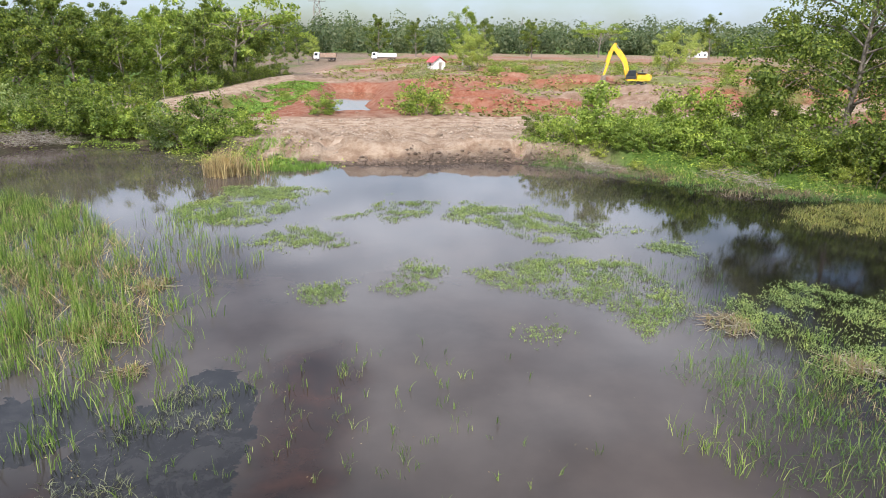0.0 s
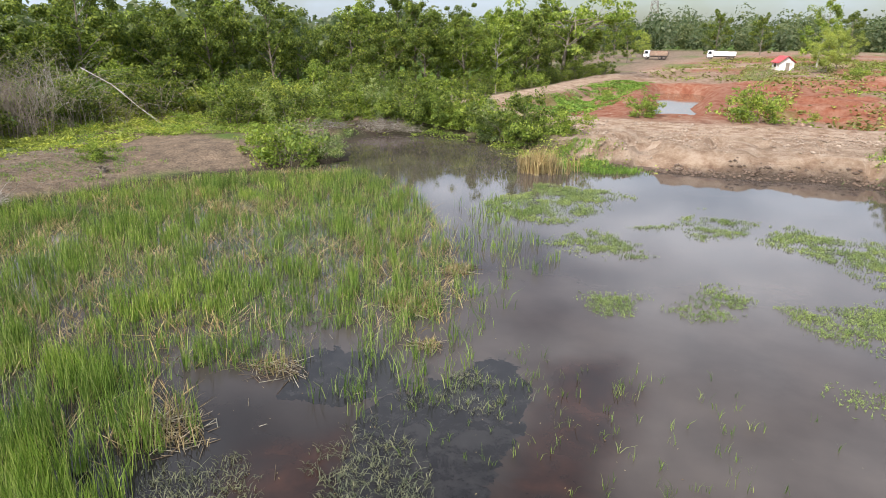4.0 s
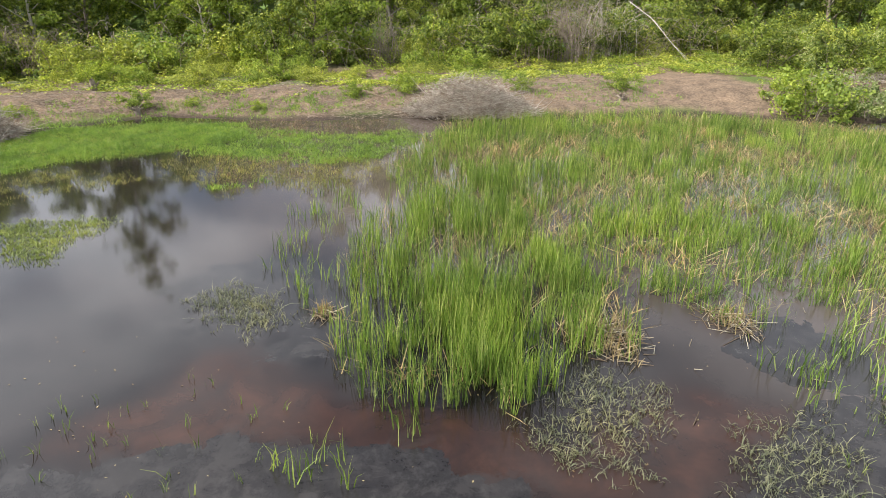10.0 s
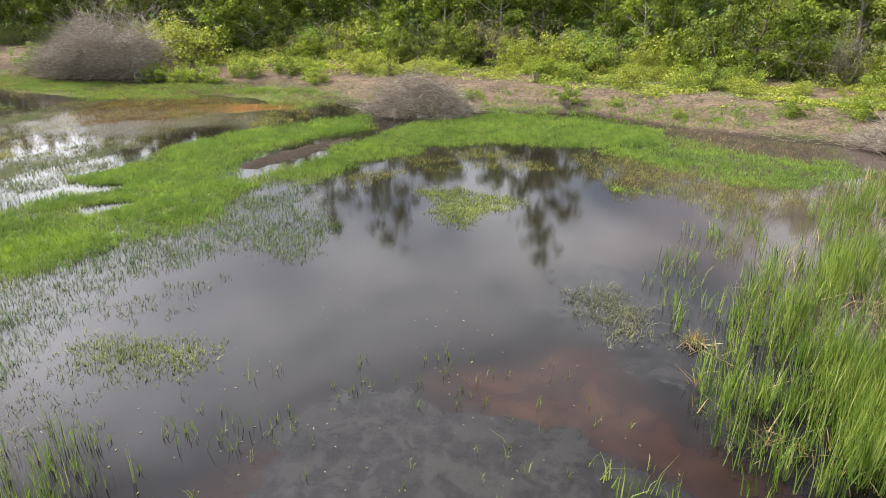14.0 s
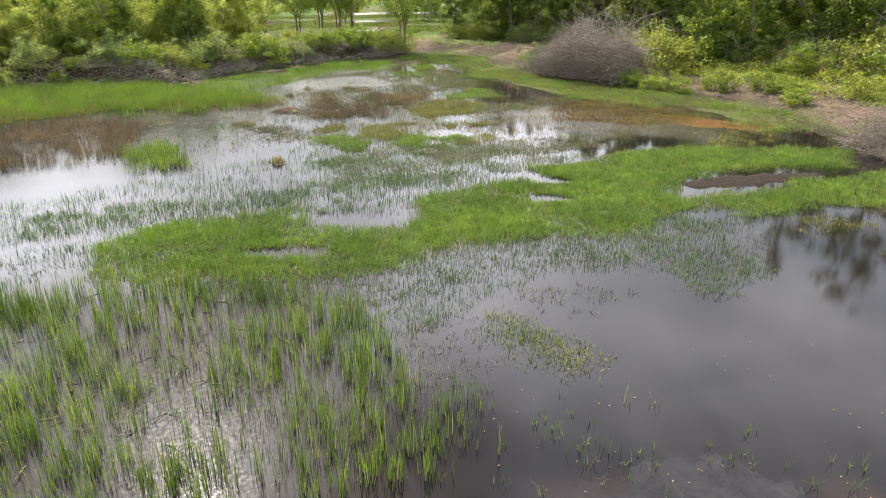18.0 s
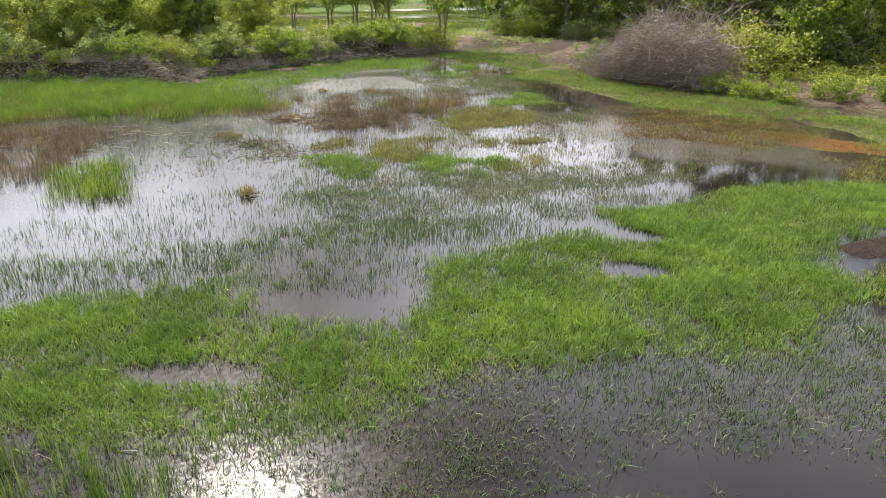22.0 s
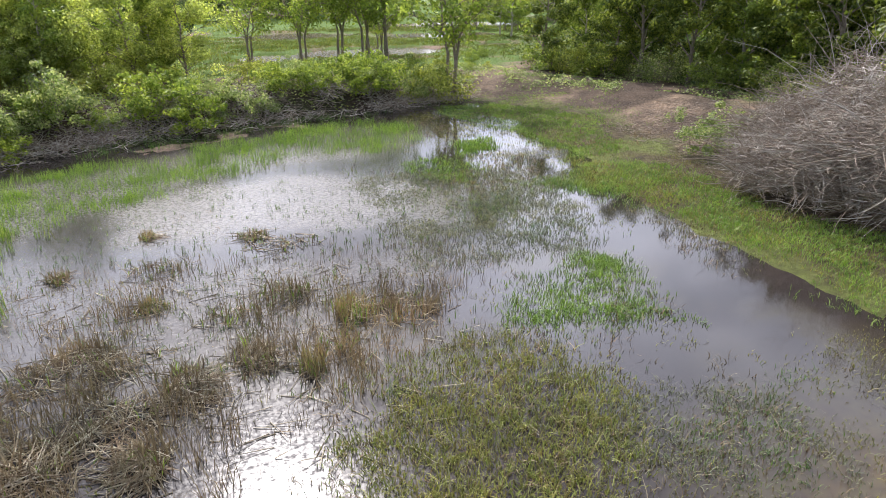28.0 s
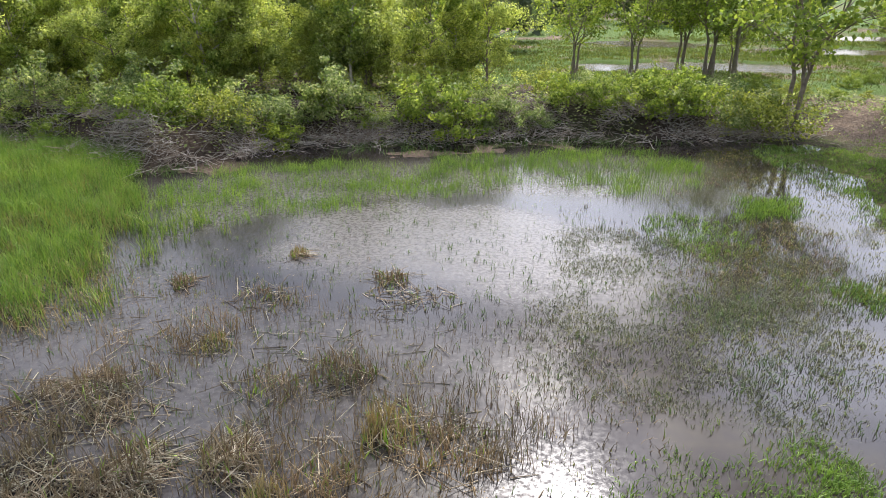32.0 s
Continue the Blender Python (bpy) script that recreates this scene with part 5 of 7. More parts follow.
blade_field("field_grass", "rough green grass on the southern fields", "grass", 38, [(-40, -104, 30, 17, 0), (-60, -125, 30, 20, 0)], 15, 0.22, 0.05, 0.8, FIELD, z=None, fan=3, apart=0.4, patchy=0.4, holes=[(cx, cy, rx * 1.25, ry * 1.25, 0) for cx, cy, rx, ry in FIELD_POOLS])
blade_field("east_bank_grass", "rough green grass below the eastern thicket", "grass", 39, [(14, 45.6, 8, 2.4, 138), (25, 39.4, 8, 2.2, 170), (9, 49.5, 5, 2, 140)], 14, 0.3, 0.03, 0.8, REED, z=None, fan=4, apart=0.14, rag=0.9, patchy=0.6)


def marsh_stalks():
    """Fallen stalks afloat between the tussocks and the young reeds."""
    rng = np.random.default_rng(91)
    got = []
    for e, n, lo, hi in (((-20.5, -45, 8, 5.5, 160), 2200, 0.2, 0.9), ((-5, -44, 7, 4, 160), 700, 0.3, 0.9), ((0.5, -15.5, 5.5, 5, 150), 330, 0.2, 0.6), ((-13, -38.5, 4, 3, 150), 500, 0.2, 0.8), ((-15, -22, 20, 8, 160), 160, 0.2, 0.5), ((-15, 14, 8, 8, 0), 160, 0.2, 0.5)):
        x, y = scatter(rng, n, bounds_el(e), in_ellipse(e, 0.5, 71))
        k = len(x)
        t, ln = rng.uniform(0, np.pi, k), rng.uniform(lo, hi, k)
        a = np.stack([x, y, np.full(k, 0.012)], -1)
        b = a + np.stack([np.cos(t) * ln, np.sin(t) * ln, rng.uniform(0, 0.12, k)], -1)
        got.append(sticks(a, b, np.full(k, 0.012), np.full(k, 0.007)))
    v, f = join(got)
    stuff("fallen_reed_stalks", v, f, STRAW, "fallen straw-coloured reed stalks afloat", "dead reeds")


marsh_stalks()
blade_field("sparse_shoots", "single green shoots all over the shallow marsh", "grass", 40,
            [(-22, -50, 10, 7, 160), (-30, -47, 6, 8, 160), (-12, -42, 8, 6, 160)], 3.0, 0.16, 0.018, 0.6, REED_THIN, fan=3, apart=0.05, rag=0.5)
blade_field("marsh_weed_film", "yellow-green weed just above the shallow water", "marsh weed", 41,
            [(-36, -52, 4, 8, 10), (-27, -35.5, 5, 2.5, 160), (-20, -33, 4, 2, 155), (-38, -62, 4, 6, 10), (-34, -36, 3, 3, 15)], 22, 0.06, 0.018, 1.0, OLIVE, z=None, fan=3, apart=0.12, rag=0.9)
blade_field("corner_grass", "thin green grass over bare earth in the corner of the shore", "grass", 43, [(-46.5, -66, 3, 6, 20), (-50, -74, 5, 4, 20), (-43, -71.5, 4, 2, 0), (-46, -36, 1.6, 5, 0), (-45, -24, 2, 5, 10), (-49, -70, 4, 3, 0)], 32, 0.09, 0.022, 0.9, GRASS, z=None, fan=3, apart=0.1, rag=0.8, patchy=0.8)
blade_field("bank_grass", "tufts of grass on the western bank", "grass", 44, [(-44.5, -8, 3, 12, 0), (-43.5, 8, 2.5, 9, 8), (-41, 24, 3, 6, 10)], 16, 0.2, 0.026, 0.7, GRASS, z=None, fan=5, apart=0.1, rag=0.9, patchy=0.8)
blade_field("outlying_reeds", "loose thin clumps of reeds at the rim of the cattails", "reeds", 45, [(-9.3, 21, 2.6, 6, 10), (-8.5, 13.5, 2.6, 3, 0), (-12.5, 29, 2.5, 5, 25), (-20, 2.5, 5, 1.6, 165), (-10.5, 3, 1.4, 3, 30)], 2.6, 0.62, 0.02, 0.4, REED, fan=8, apart=0.12, rag=0.5)


def marsh_carpet(name, label, seed, lo, hi, grain, density, height, width, mat, fan=3, lean=0.9):
    """Low weed in drifting patches all over the marsh and the shallows beside it."""
    rng = np.random.default_rng(seed)
    area = [(-48, -22), (-38, -19), (-30, -24), (-20, -26), (-10, -28), (-6, -34), (-10, -42), (-18, -50), (-24, -60), (-30, -66), (-40, -72), (-48, -70), (-47, -50), (-45, -38)]
    b = bounds_of(area)

    def keep(x, y):
        thin = 0.14 + 0.86 * smooth(3, -3, edge_distance(MARSH, x, y))
        wet = smooth(0.4, 1.0, line_distance(CHANNEL, x, y) / 1.6)
        clear = smooth(0.8, 1.2, ellipse_reach((-25, -55, 7, 4, 160), x, y))
        if mat is not BROWN:
            clear = clear * smooth(0.85, 1.2, ellipse_reach((-34.6, -30, 7.5, 3.2, 113), x, y) + 0.5 * (fbm(x, y, 2, 99) - 0.5))
        if mat is GRASS:
            clear = clear * smooth(0.9, 1.3, ellipse_reach((-26.3, -41, 3.4, 2.6, 170), x, y)) * smooth(0.85, 1.25, ellipse_reach((-31.5, -33.5, 6.5, 4.5, 110), x, y)) * (0.4 + 0.6 * smooth(-52, -44, y))
        return smooth(lo, hi, fbm(x, y, grain, seed, 5)) * in_poly(area, 2.0, 1.5)(x, y) * thin * wet * (0.15 + 0.85 * clear)
    x, y = scatter(rng, int(density * (b[1] - b[0]) * (b[3] - b[2])), b, keep)
    x, y = fans(rng, x, y, fan, 0.09)
    v, f = blades(rng, x, y, np.maximum(ground_z(x, y), 0.0), height * (0.5 + fbm(x, y, 1.0, seed + 3)), width, lean)
    stuff(name, v, f, mat, label, "marsh weed")


marsh_carpet("marsh_thin_carpet", "thin olive-green weed in drifting patches over the marsh", 401, 0.5, 0.6, 2.4, 26, 0.08, 0.016, OLIVE)
marsh_carpet("marsh_dead_carpet", "dead brown stalks and rotting weed over the silt", 403, 0.54, 0.62, 3.0, 16, 0.13, 0.02, BROWN, 3, 1.1)
marsh_carpet("marsh_grey_carpet", "fine grey-green shoots in the shallows", 404, 0.53, 0.6, 4.0, 12, 0.1, 0.016, LILY, 3, 0.8)
blade_field("drowned_shore_grass", "brown and olive grass drowned at the edge of the western shallows", "grass", 51, [[(-31.9, -2.7), (-32.4, 0.4), (-30.0, 4.9), (-28.2, 7.0), (-25.4, 5.4), (-26.3, 3.2), (-28.0, 0.7), (-26.0, 0.0), (-26.8, -1.6)], (-29.5, -7.5, 3.5, 1.6, 115), (-25.6, -11.4, 2.6, 1.2, 150)], 60, 0.14, 0.016, 0.8, OLIVE, fan=3, apart=0.1, rag=0.8, patchy=0.5)
blade_field("dead_shore_grass", "dead brown grass standing in the western shallows", "grass", 52, [[(-40.9, 0.3), (-39.5, 4.9), (-38.1, 9.5), (-34.4, 8.9), (-35.0, 4.6), (-37.6, 0.8)], (-30.2, 2.6, 2.2, 4.2, 10)], 40, 0.14, 0.014, 0.8, BROWN, z=None, fan=3, apart=0.1, rag=0.8, patchy=0.5)
blade_field("south_shore_film", "thin green shoots between the southern reeds and the bank", "grass", 53, [(-9.8, -61.5, 3, 2.4, 0), (-20, -66.8, 4, 1.6, 10), (-29, -69.5, 5, 1.4, 8)], 14, 0.3, 0.016, 0.6, REED_THIN, fan=4, apart=0.12, rag=0.8)
blade_field("rotting_weed", "rotting brown weed over rust-coloured silt", "marsh weed", 54, [[(-29.8, -31.6), (-32.6, -35.2), (-35.8, -35.4), (-39.1, -32.0), (-39.0, -27.0), (-35.2, -27.2), (-32.6, -28.6)]], 75, 0.08, 0.017, 1.1, RUST, z=None, fan=4, apart=0.11, rag=0.8, patchy=0.6)
blade_field("rotting_weed_olive", "olive weed among the rust-coloured silt", "marsh weed", 86, [[(-29.8, -31.6), (-32.6, -35.2), (-35.8, -35.4), (-39.1, -32.0), (-39.0, -27.0), (-35.2, -27.2), (-32.6, -28.6)]], 40, 0.09, 0.017, 1.0, OLIVE, z=None, fan=3, apart=0.11, rag=0.9, patchy=0.8)


# ---- trees and shrubs ----
def tube(pts, radii, sides=6):
    """A bent, tapered tube through the points."""
    pts = [Vector(p) for p in pts]
    v, f = [], []
    for i, p in enumerate(pts):
        d = (pts[min(i + 1, len(pts) - 1)] - pts[max(i - 1, 0)]).normalized()
        u = d.cross(Vector((0.31, 0.95, 0.05))).normalized()
        w = d.cross(u)
        for k in range(sides):
            t = 2 * math.pi * k / sides
            v.append(p + (u * math.cos(t) + w * math.sin(t)) * radii[i])
        if i:
            o = (i - 1) * sides
            for k in range(sides):
                f.append((o + k, o + (k + 1) % sides, o + sides + (k + 1) % sides, o + sides + k))
    return np.array([tuple(p) for p in v]), np.array(f)


def make_tree(name, label, category, seed, height, spread_r, trunk_r, bare, leaf, count, leaf_mat, bark, limbs=11, flat_top=False, stems=1, blob=0.2, lean=0.1):
    """A tree or shrub: trunk with limbs, and a crown of leaf clumps round the limbs' ends."""
    rng = np.random.default_rng(seed)
    wood, ends = [], []
    for s in range(stems):
        base = np.array([0, 0, -0.3]) if stems == 1 else np.array([*rng.normal(size=2) * spread_r * 0.16, -0.2])
        drift = rng.normal(size=2) * height * lean + (0 if stems == 1 else base[:2] * 2.0)
        top = height * (0.82 if stems == 1 else rng.uniform(0.6, 0.95))
        pts = []
        for k in range(7):
            u = k / 6
            pts.append((base[0] + drift[0] * u * u + rng.normal() * 0.02 * height * u, base[1] + drift[1] * u * u + rng.normal() * 0.02 * height * u, base[2] + top * u))
        rad = [max(trunk_r * (1 - 0.8 * k / 6) * (1.35 if k == 0 else 1) / math.sqrt(stems), 0.012) for k in range(7)]
        wood.append(tube(pts, rad, 7))
        for j in range(limbs):
            u = bare + (0.98 - bare) * (j + rng.random()) / limbs
            a = np.array(pts[min(int(u * 6), 5)]) * (1 - u * 6 % 1) + np.array(pts[min(int(u * 6) + 1, 6)]) * (u * 6 % 1)
            az = 2.4 * j + rng.random() * 1.3
            shape = (1.0 if flat_top else math.sin(math.pi * (0.22 + 0.72 * (u - bare) / (1 - bare + 1e-6)))) * rng.uniform(0.7, 1.15)
            ln = spread_r * shape
            rise = height * (rng.uniform(0.1, 0.2) if not flat_top else (0.97 - u) * 0.9)
            mid = a + np.array([math.cos(az) * ln * 0.5, math.sin(az) * ln * 0.5, rise * 0.65])
            e = a + np.array([math.cos(az + 0.2) * ln, math.sin(az + 0.2) * ln, rise])
            r0 = max(trunk_r * 0.42 * (1 - u * 0.5) / math.sqrt(stems), 0.01)
            wood.append(tube([a, mid, e], [r0, r0 * 0.6, r0 * 0.2], 5))
            ends += [e, e * 0.6 + mid * 0.4, mid + rng.normal(size=3) * spread_r * 0.12]
            for t in range(2):
                q = e + rng.normal(size=3) * spread_r * (0.24, 0.24, 0.12)[t % 3]
                wood.append(tube([mid, (mid + q) / 2 + (0, 0, 0.05 * height * 0.2), q], [r0 * 0.5, r0 * 0.3, r0 * 0.1], 4))
                ends.append(q)
        ends.append(np.array(pts[6]) + (0, 0, 0.06 * height))
    ends = np.array(ends)
    per = rng.dirichlet(np.full(len(ends), 2.5))
    idx = rng.choice(len(ends), count, p=per)
    off = rng.normal(size=(count, 3))
    off /= np.linalg.norm(off, axis=1)[:, None]
    facing = off.copy()
    size = rng.uniform(0.6, 1.35, len(ends))[idx]
    off *= (rng.random(count) ** 0.35 * size)[:, None] * spread_r * blob * 1.55
    off[:, 2] *= 0.45 if flat_top else 0.75
    p = ends[idx] + off
    p[:, 2] = np.maximum(p[:, 2], 0.08)
    thing = new(name)
    tagged(thing, label, category)
    v, f = join(wood)
    mesh_part("trunk" if stems == 1 else "stem", fast_mesh("trunk", v, f, bark, True), thing)
    v, f = leaves(rng, p, leaf, 0.3, 1.6, facing)
    mesh_part("crown", fast_mesh("crown", v, f, leaf_mat), thing)
    return thing


TREES = {
    "a": make_tree("tree", "tall broad-leaved tree with a dense dark green crown", "tree", 1, 14, 4.2, 0.24, 0.14, 0.21, 7500, LEAF_A, BARK, 15, blob=0.14),
    "b": make_tree("tree", "slender woodland tree with a fresh green crown", "tree", 2, 12, 3.2, 0.17, 0.12, 0.18, 6500, LEAF_B, PALE_BARK, 14, blob=0.15),
    "c": make_tree("tree", "leaning woodland tree with ragged olive crown", "tree", 3, 10, 3.6, 0.16, 0.1, 0.18, 6500, LEAF_A, BARK, 13, lean=0.2, blob=0.14),
    "d": make_tree("tree", "bushy young tree with small olive-green leaves", "tree", 4, 8, 3.0, 0.12, 0.1, 0.115, 11500, LEAF_D, BARK, 18, blob=0.16),
    "e": make_tree("tree", "umbrella-shaped rain tree with a flat spreading crown", "tree", 6, 13, 9.0, 0.4, 0.45, 0.36, 3600, LEAF_B, BARK, 15, True, blob=0.12),
    "f": make_tree("tree", "thin bare-stemmed tree with a sparse crown", "tree", 7, 8, 2.6, 0.17, 0.34, 0.13, 3600, LEAF_B, BARK, 10, stems=3, blob=0.18, lean=0.15),
    "h": make_tree("tree", "big spreading tree with pale arching limbs over the thicket", "tree", 21, 14, 6.6, 0.3, 0.2, 0.15, 26000, LEAF_A, BARK, 22, blob=0.15, lean=0.05),
}
TREES["g"] = make_tree("tree", "very tall slim tree with a sparse high crown", "tree", 8, 22, 3.4, 0.24, 0.4, 0.3, 1600, LEAF_A, PALE_BARK, 14, blob=0.17, lean=0.04)
SHRUBS = {
    "a": make_tree("shrub", "rounded leafy green shrub", "shrub", 11, 2.6, 1.9, 0.07, 0.05, 0.13, 2600, LEAF_B, BARK, 5, stems=4, blob=0.16),
    "b": make_tree("shrub", "pale grey-green leafy shrub", "shrub", 12, 3.0, 1.8, 0.07, 0.1, 0.105, 3000, LEAF_C, BARK, 5, stems=4, blob=0.16),
    "c": make_tree("shrub", "tall dark green shrub at the edge of the wood", "shrub", 13, 4.2, 2.4, 0.09, 0.05, 0.13, 4800, LEAF_A, BARK, 6, stems=4, blob=0.15),
    "d": make_tree("shrub", "low bright green bush on the bank", "shrub", 14, 1.1, 0.75, 0.03, 0.0, 0.09, 620, COVER, BARK, 4, stems=3, blob=0.24),
    "e": make_tree("shrub", "loose shrub with grey twigs and small leaves", "shrub", 15, 3.2, 2.2, 0.08, 0.1, 0.11, 1300, LEAF_C, TWIG, 8, stems=6, blob=0.2),
    "f": make_tree("shrub", "upright bush with yellow-green shoots", "shrub", 16, 4.4, 1.3, 0.06, 0.02, 0.15, 1900, LEAF_B, BARK, 7, stems=3, blob=0.24),
    "g": make_tree("shrub", "vine-covered mound of yellow-green leaves and grey stems", "shrub", 17, 3.0, 2.4, 0.08, 0.02, 0.13, 2800, COVER, TWIG, 7, stems=5, blob=0.16),
}


def plant(kind, x, y, size=1.0, turn=0.0, label="", z=None, group=""):
    ob = copy_thing(kind, Matrix.LocRotScale((x, y, float(ground_z(x, y)) if z is None else z), Euler((0, 0, radians(turn))), (size, size, size * (0.92 + 0.16 * ((turn * 7) % 1.0)))))
    ob.scale = (size, size, size)
    tagged(ob, label, group=group)
    return ob


rnd = random.Random(9)


def belt(line, n, kinds, pool, sizes, wide, group):
    """Plants along a line, within so many metres of it."""
    lens = [math.dist(a, b) for a, b in zip(line, line[1:])]
    for i in range(n):
        s = (i + rnd.random()) / n * sum(lens)
        for (a, b), ln in zip(zip(line, line[1:]), lens):
            if s <= ln:
                break
            s -= ln
        u = min(s / ln, 1)
        x, y = a[0] + (b[0] - a[0]) * u + rnd.uniform(-wide, wide), a[1] + (b[1] - a[1]) * u + rnd.uniform(-wide, wide)
        plant(pool[rnd.choice(kinds)], x, y, rnd.uniform(*sizes), rnd.uniform(0, 360), group=group)


# western wood: shrubs along its edge, then trees behind
belt([(-58, -48), (-60, -20), (-60, 10), (-59, 35), (-60, 52), (-52, 64), (-44, 78)], 78, "aggaccfc", SHRUBS, (0.6, 1.35), 2.8, "shrubs along the western wood")
belt([(-53, -26), (-54, -8), (-53, 8), (-52, 24)], 26, "gdadag", SHRUBS, (0.3, 0.8), 3.2, "low shrubs on the western bank")
belt([(-64, -50), (-66, -15), (-66, 20), (-68, 40)], 34, "abbcdb", TREES, (0.7, 1.1), 3.0, "trees of the western wood")
belt([(-68, 42), (-56, 74), (-46, 95), (-42, 140)], 30, "acaacb", TREES, (0.7, 1.1), 3.0, "trees of the western wood")
belt([(-74, -50), (-77, 0), (-78, 50), (-62, 90), (-54, 130), (-52, 160)], 46, "aabbc", TREES, (0.9, 1.2), 4.0, "trees of the western wood")
belt([(-48, 70), (-41, 90), (-38, 120), (-37, 150)], 8, "ac", SHRUBS, (0.8, 1.2), 1.5, "shrubs beside the sandy road")
for x, y, s, t in [(-69, -9.5, 1.05, 0), (-67, -27, 0.98, 70), (-66, -34, 0.9, 150), (-71, 12, 0.9, 40)]:
    plant(TREES["g"], x, y, s, t, group="tall trees above the western wood")
# north-western inlet
belt([(-38.5, 53.8), (-31, 56), (-24, 55), (-18.5, 51.5)], 14, "aabc", SHRUBS, (0.75, 1.2), 0.8, "shrubs round the inlet")
belt([(-46, 44), (-44, 54), (-42, 62)], 7, "acb", SHRUBS, (0.8, 1.2), 2.0, "shrubs round the inlet")
plant(SHRUBS["a"], -31.2, 35.2, 1.15, 40, "wide leafy shrub leaning over the pond")
plant(SHRUBS["e"], -32.6, 36.4, 0.9, 140)
plant(SHRUBS["b"], -29.2, 38.2, 0.9, 140)
plant(SHRUBS["a"], -34.2, 36.2, 0.75, 210)
plant(SHRUBS["a"], -15.9, 51.8, 0.8, 80, "round bright green bush beside the sandy track")
plant(SHRUBS["a"], -2.7, 68.2, 1.2, 20, "pale bush on the edge of the dug ground")
plant(SHRUBS["a"], -12.3, 67.0, 0.8, 220, "bush at the rim of the pit")
for x, y, s, t, k in [(-35.2, 53.6, 0.9, 20, "a"), (-32.5, 55, 1.0, 120, "c"), (-29.5, 56.2, 0.8, 200, "a"), (-38.5, 51.2, 0.9, 300, "c"), (-37.5, 48, 0.7, 60, "a"), (-40.5, 47, 0.9, 160, "c")]:
    plant(SHRUBS[k], x, y, s, t, group="shrubs round the inlet")
# eastern thicket
belt([(8.5, 52), (13, 49), (18, 46.5), (22, 44)], 16, "afaaca", SHRUBS, (0.5, 0.95), 1.3, "thicket east of the pond")
belt([(22, 43.5), (27, 41), (32, 38.5), (37, 34)], 16, "cca", SHRUBS, (0.6, 1.0), 1.3, "thicket east of the pond")
belt([(12, 56), (20, 52), (28, 48), (36, 40)], 12, "cacf", SHRUBS, (0.6, 1.0), 2.0, "thicket east of the pond")
belt([(9, 49.5), (14, 46.2), (18.5, 42.4), (24, 39.8), (31, 37.6)], 14, "ddgd", SHRUBS, (0.35, 0.9), 1.4, "low growth below the eastern thicket")
for x, y, s, t in [(12.2, 50.5, 1.05, 30), (18.0, 47.5, 1.0, 150), (19.6, 48.5, 0.9, 250), (25, 44, 0.9, 300)]:
    plant(SHRUBS["f"], x, y, s, t, group="upright bushes in the thicket")
plant(TREES["h"], 29.0, 47.0, 1.0, 200)
plant(TREES["a"], 33.5, 37, 0.9, 80)
plant(TREES["a"], 36.5, 31, 1.0, 260)
plant(TREES["b"], 32.0, 41.5, 0.95, 340)
plant(TREES["c"], 34.5, 44, 0.9, 300)
plant(TREES["c"], 37, 37, 0.9, 20)
plant(TREES["a"], 37.5, 53, 1.0, 30, "tall dark tree behind the eastern thicket")
plant(TREES["c"], 40, 46, 1.0, 130)
plant(TREES["d"], 42, 57, 1.0, 10)
# trees out on the dug ground
plant(TREES["b"], 5.0, 190, 1.35, 60, "slim tree beside the small hut")
plant(TREES["d"], 9, 186, 1.1, 160)
plant(TREES["d"], 6.5, 173, 1.15, 60)
plant(TREES["d"], 50, 150, 1.3, 200, "leafy tree behind the excavator")
plant(TREES["e"], 80, 350, 1.3, 0)
for x, y, s, t in [(-60, 250, 1.2, 20), (-52, 262, 1.1, 120), (-30, 300, 1.3, 220), (-14, 320, 1.2, 30), (20, 330, 1.3, 70), (40, 310, 1.2, 140), (110, 300, 1.4, 200), (150, 290, 1.5, 20), (130, 330, 1.5, 90), (175, 300, 1.4, 60)]:
    plant(TREES["a" if t % 40 else "d"], x, y, s, t, group="scattered trees beyond the dug ground")
plant(TREES["e"], -42, 132, 1.2, 0)
plant(TREES["a"], -45, 205, 0.75, 90)
plant(TREES["c"], -50, 198, 0.9, 190)
belt([(0, 130), (40, 150), (90, 190)], 16, "aede", SHRUBS, (0.5, 1.2), 24, "bushes on the dug ground")
belt([(-25, 76), (-22, 110), (-20, 150)], 4, "add", SHRUBS, (0.3, 0.6), 2.5, "bushes on the pit's slope")
belt([(5, 80), (30, 92), (60, 100)], 4, "dda", SHRUBS, (0.5, 0.9), 8, "bushes on the dug ground")
# southern shore
belt([(8, -66.5), (-4, -65.8), (-11, -64.5), (-16, -68.2), (-25, -71), (-33, -72.8), (-40, -74)], 34, "abgabb", SHRUBS, (0.4, 0.95), 0.9, "bushes on the southern bank")
for x, y, s, t, k in [(-16.8, -69.2, 0.95, 30, "b"), (-9.0, -70, 0.7, 120, "a"), (-23, -73.8, 0.6, 200, "a"), (-33.8, -74.6, 0.75, 250, "a"), (-30, -74, 0.6, 20, "b")]:
    plant(SHRUBS[k], x, y, s, t, group="bushes on the southern bank")
belt([(8, -72), (-4, -73), (-14, -76), (-23.5, -81)], 34, "ddfbd", TREES, (0.5, 0.9), 2.0, "young trees behind the southern bank")
belt([(8, -80), (-6, -84), (-20, -90)], 18, "dcb", TREES, (0.7, 1.0), 4.0, "young trees behind the southern bank")
plant(TREES["f"], -41.6, -73.8, 1.5, 40, "leaning tree rooted on the southern bank")
belt([(-27, -77), (-36, -79), (-46, -82), (-52, -84)], 10, "agda", SHRUBS, (0.3, 0.6), 1.2, "bushes beside the fields")
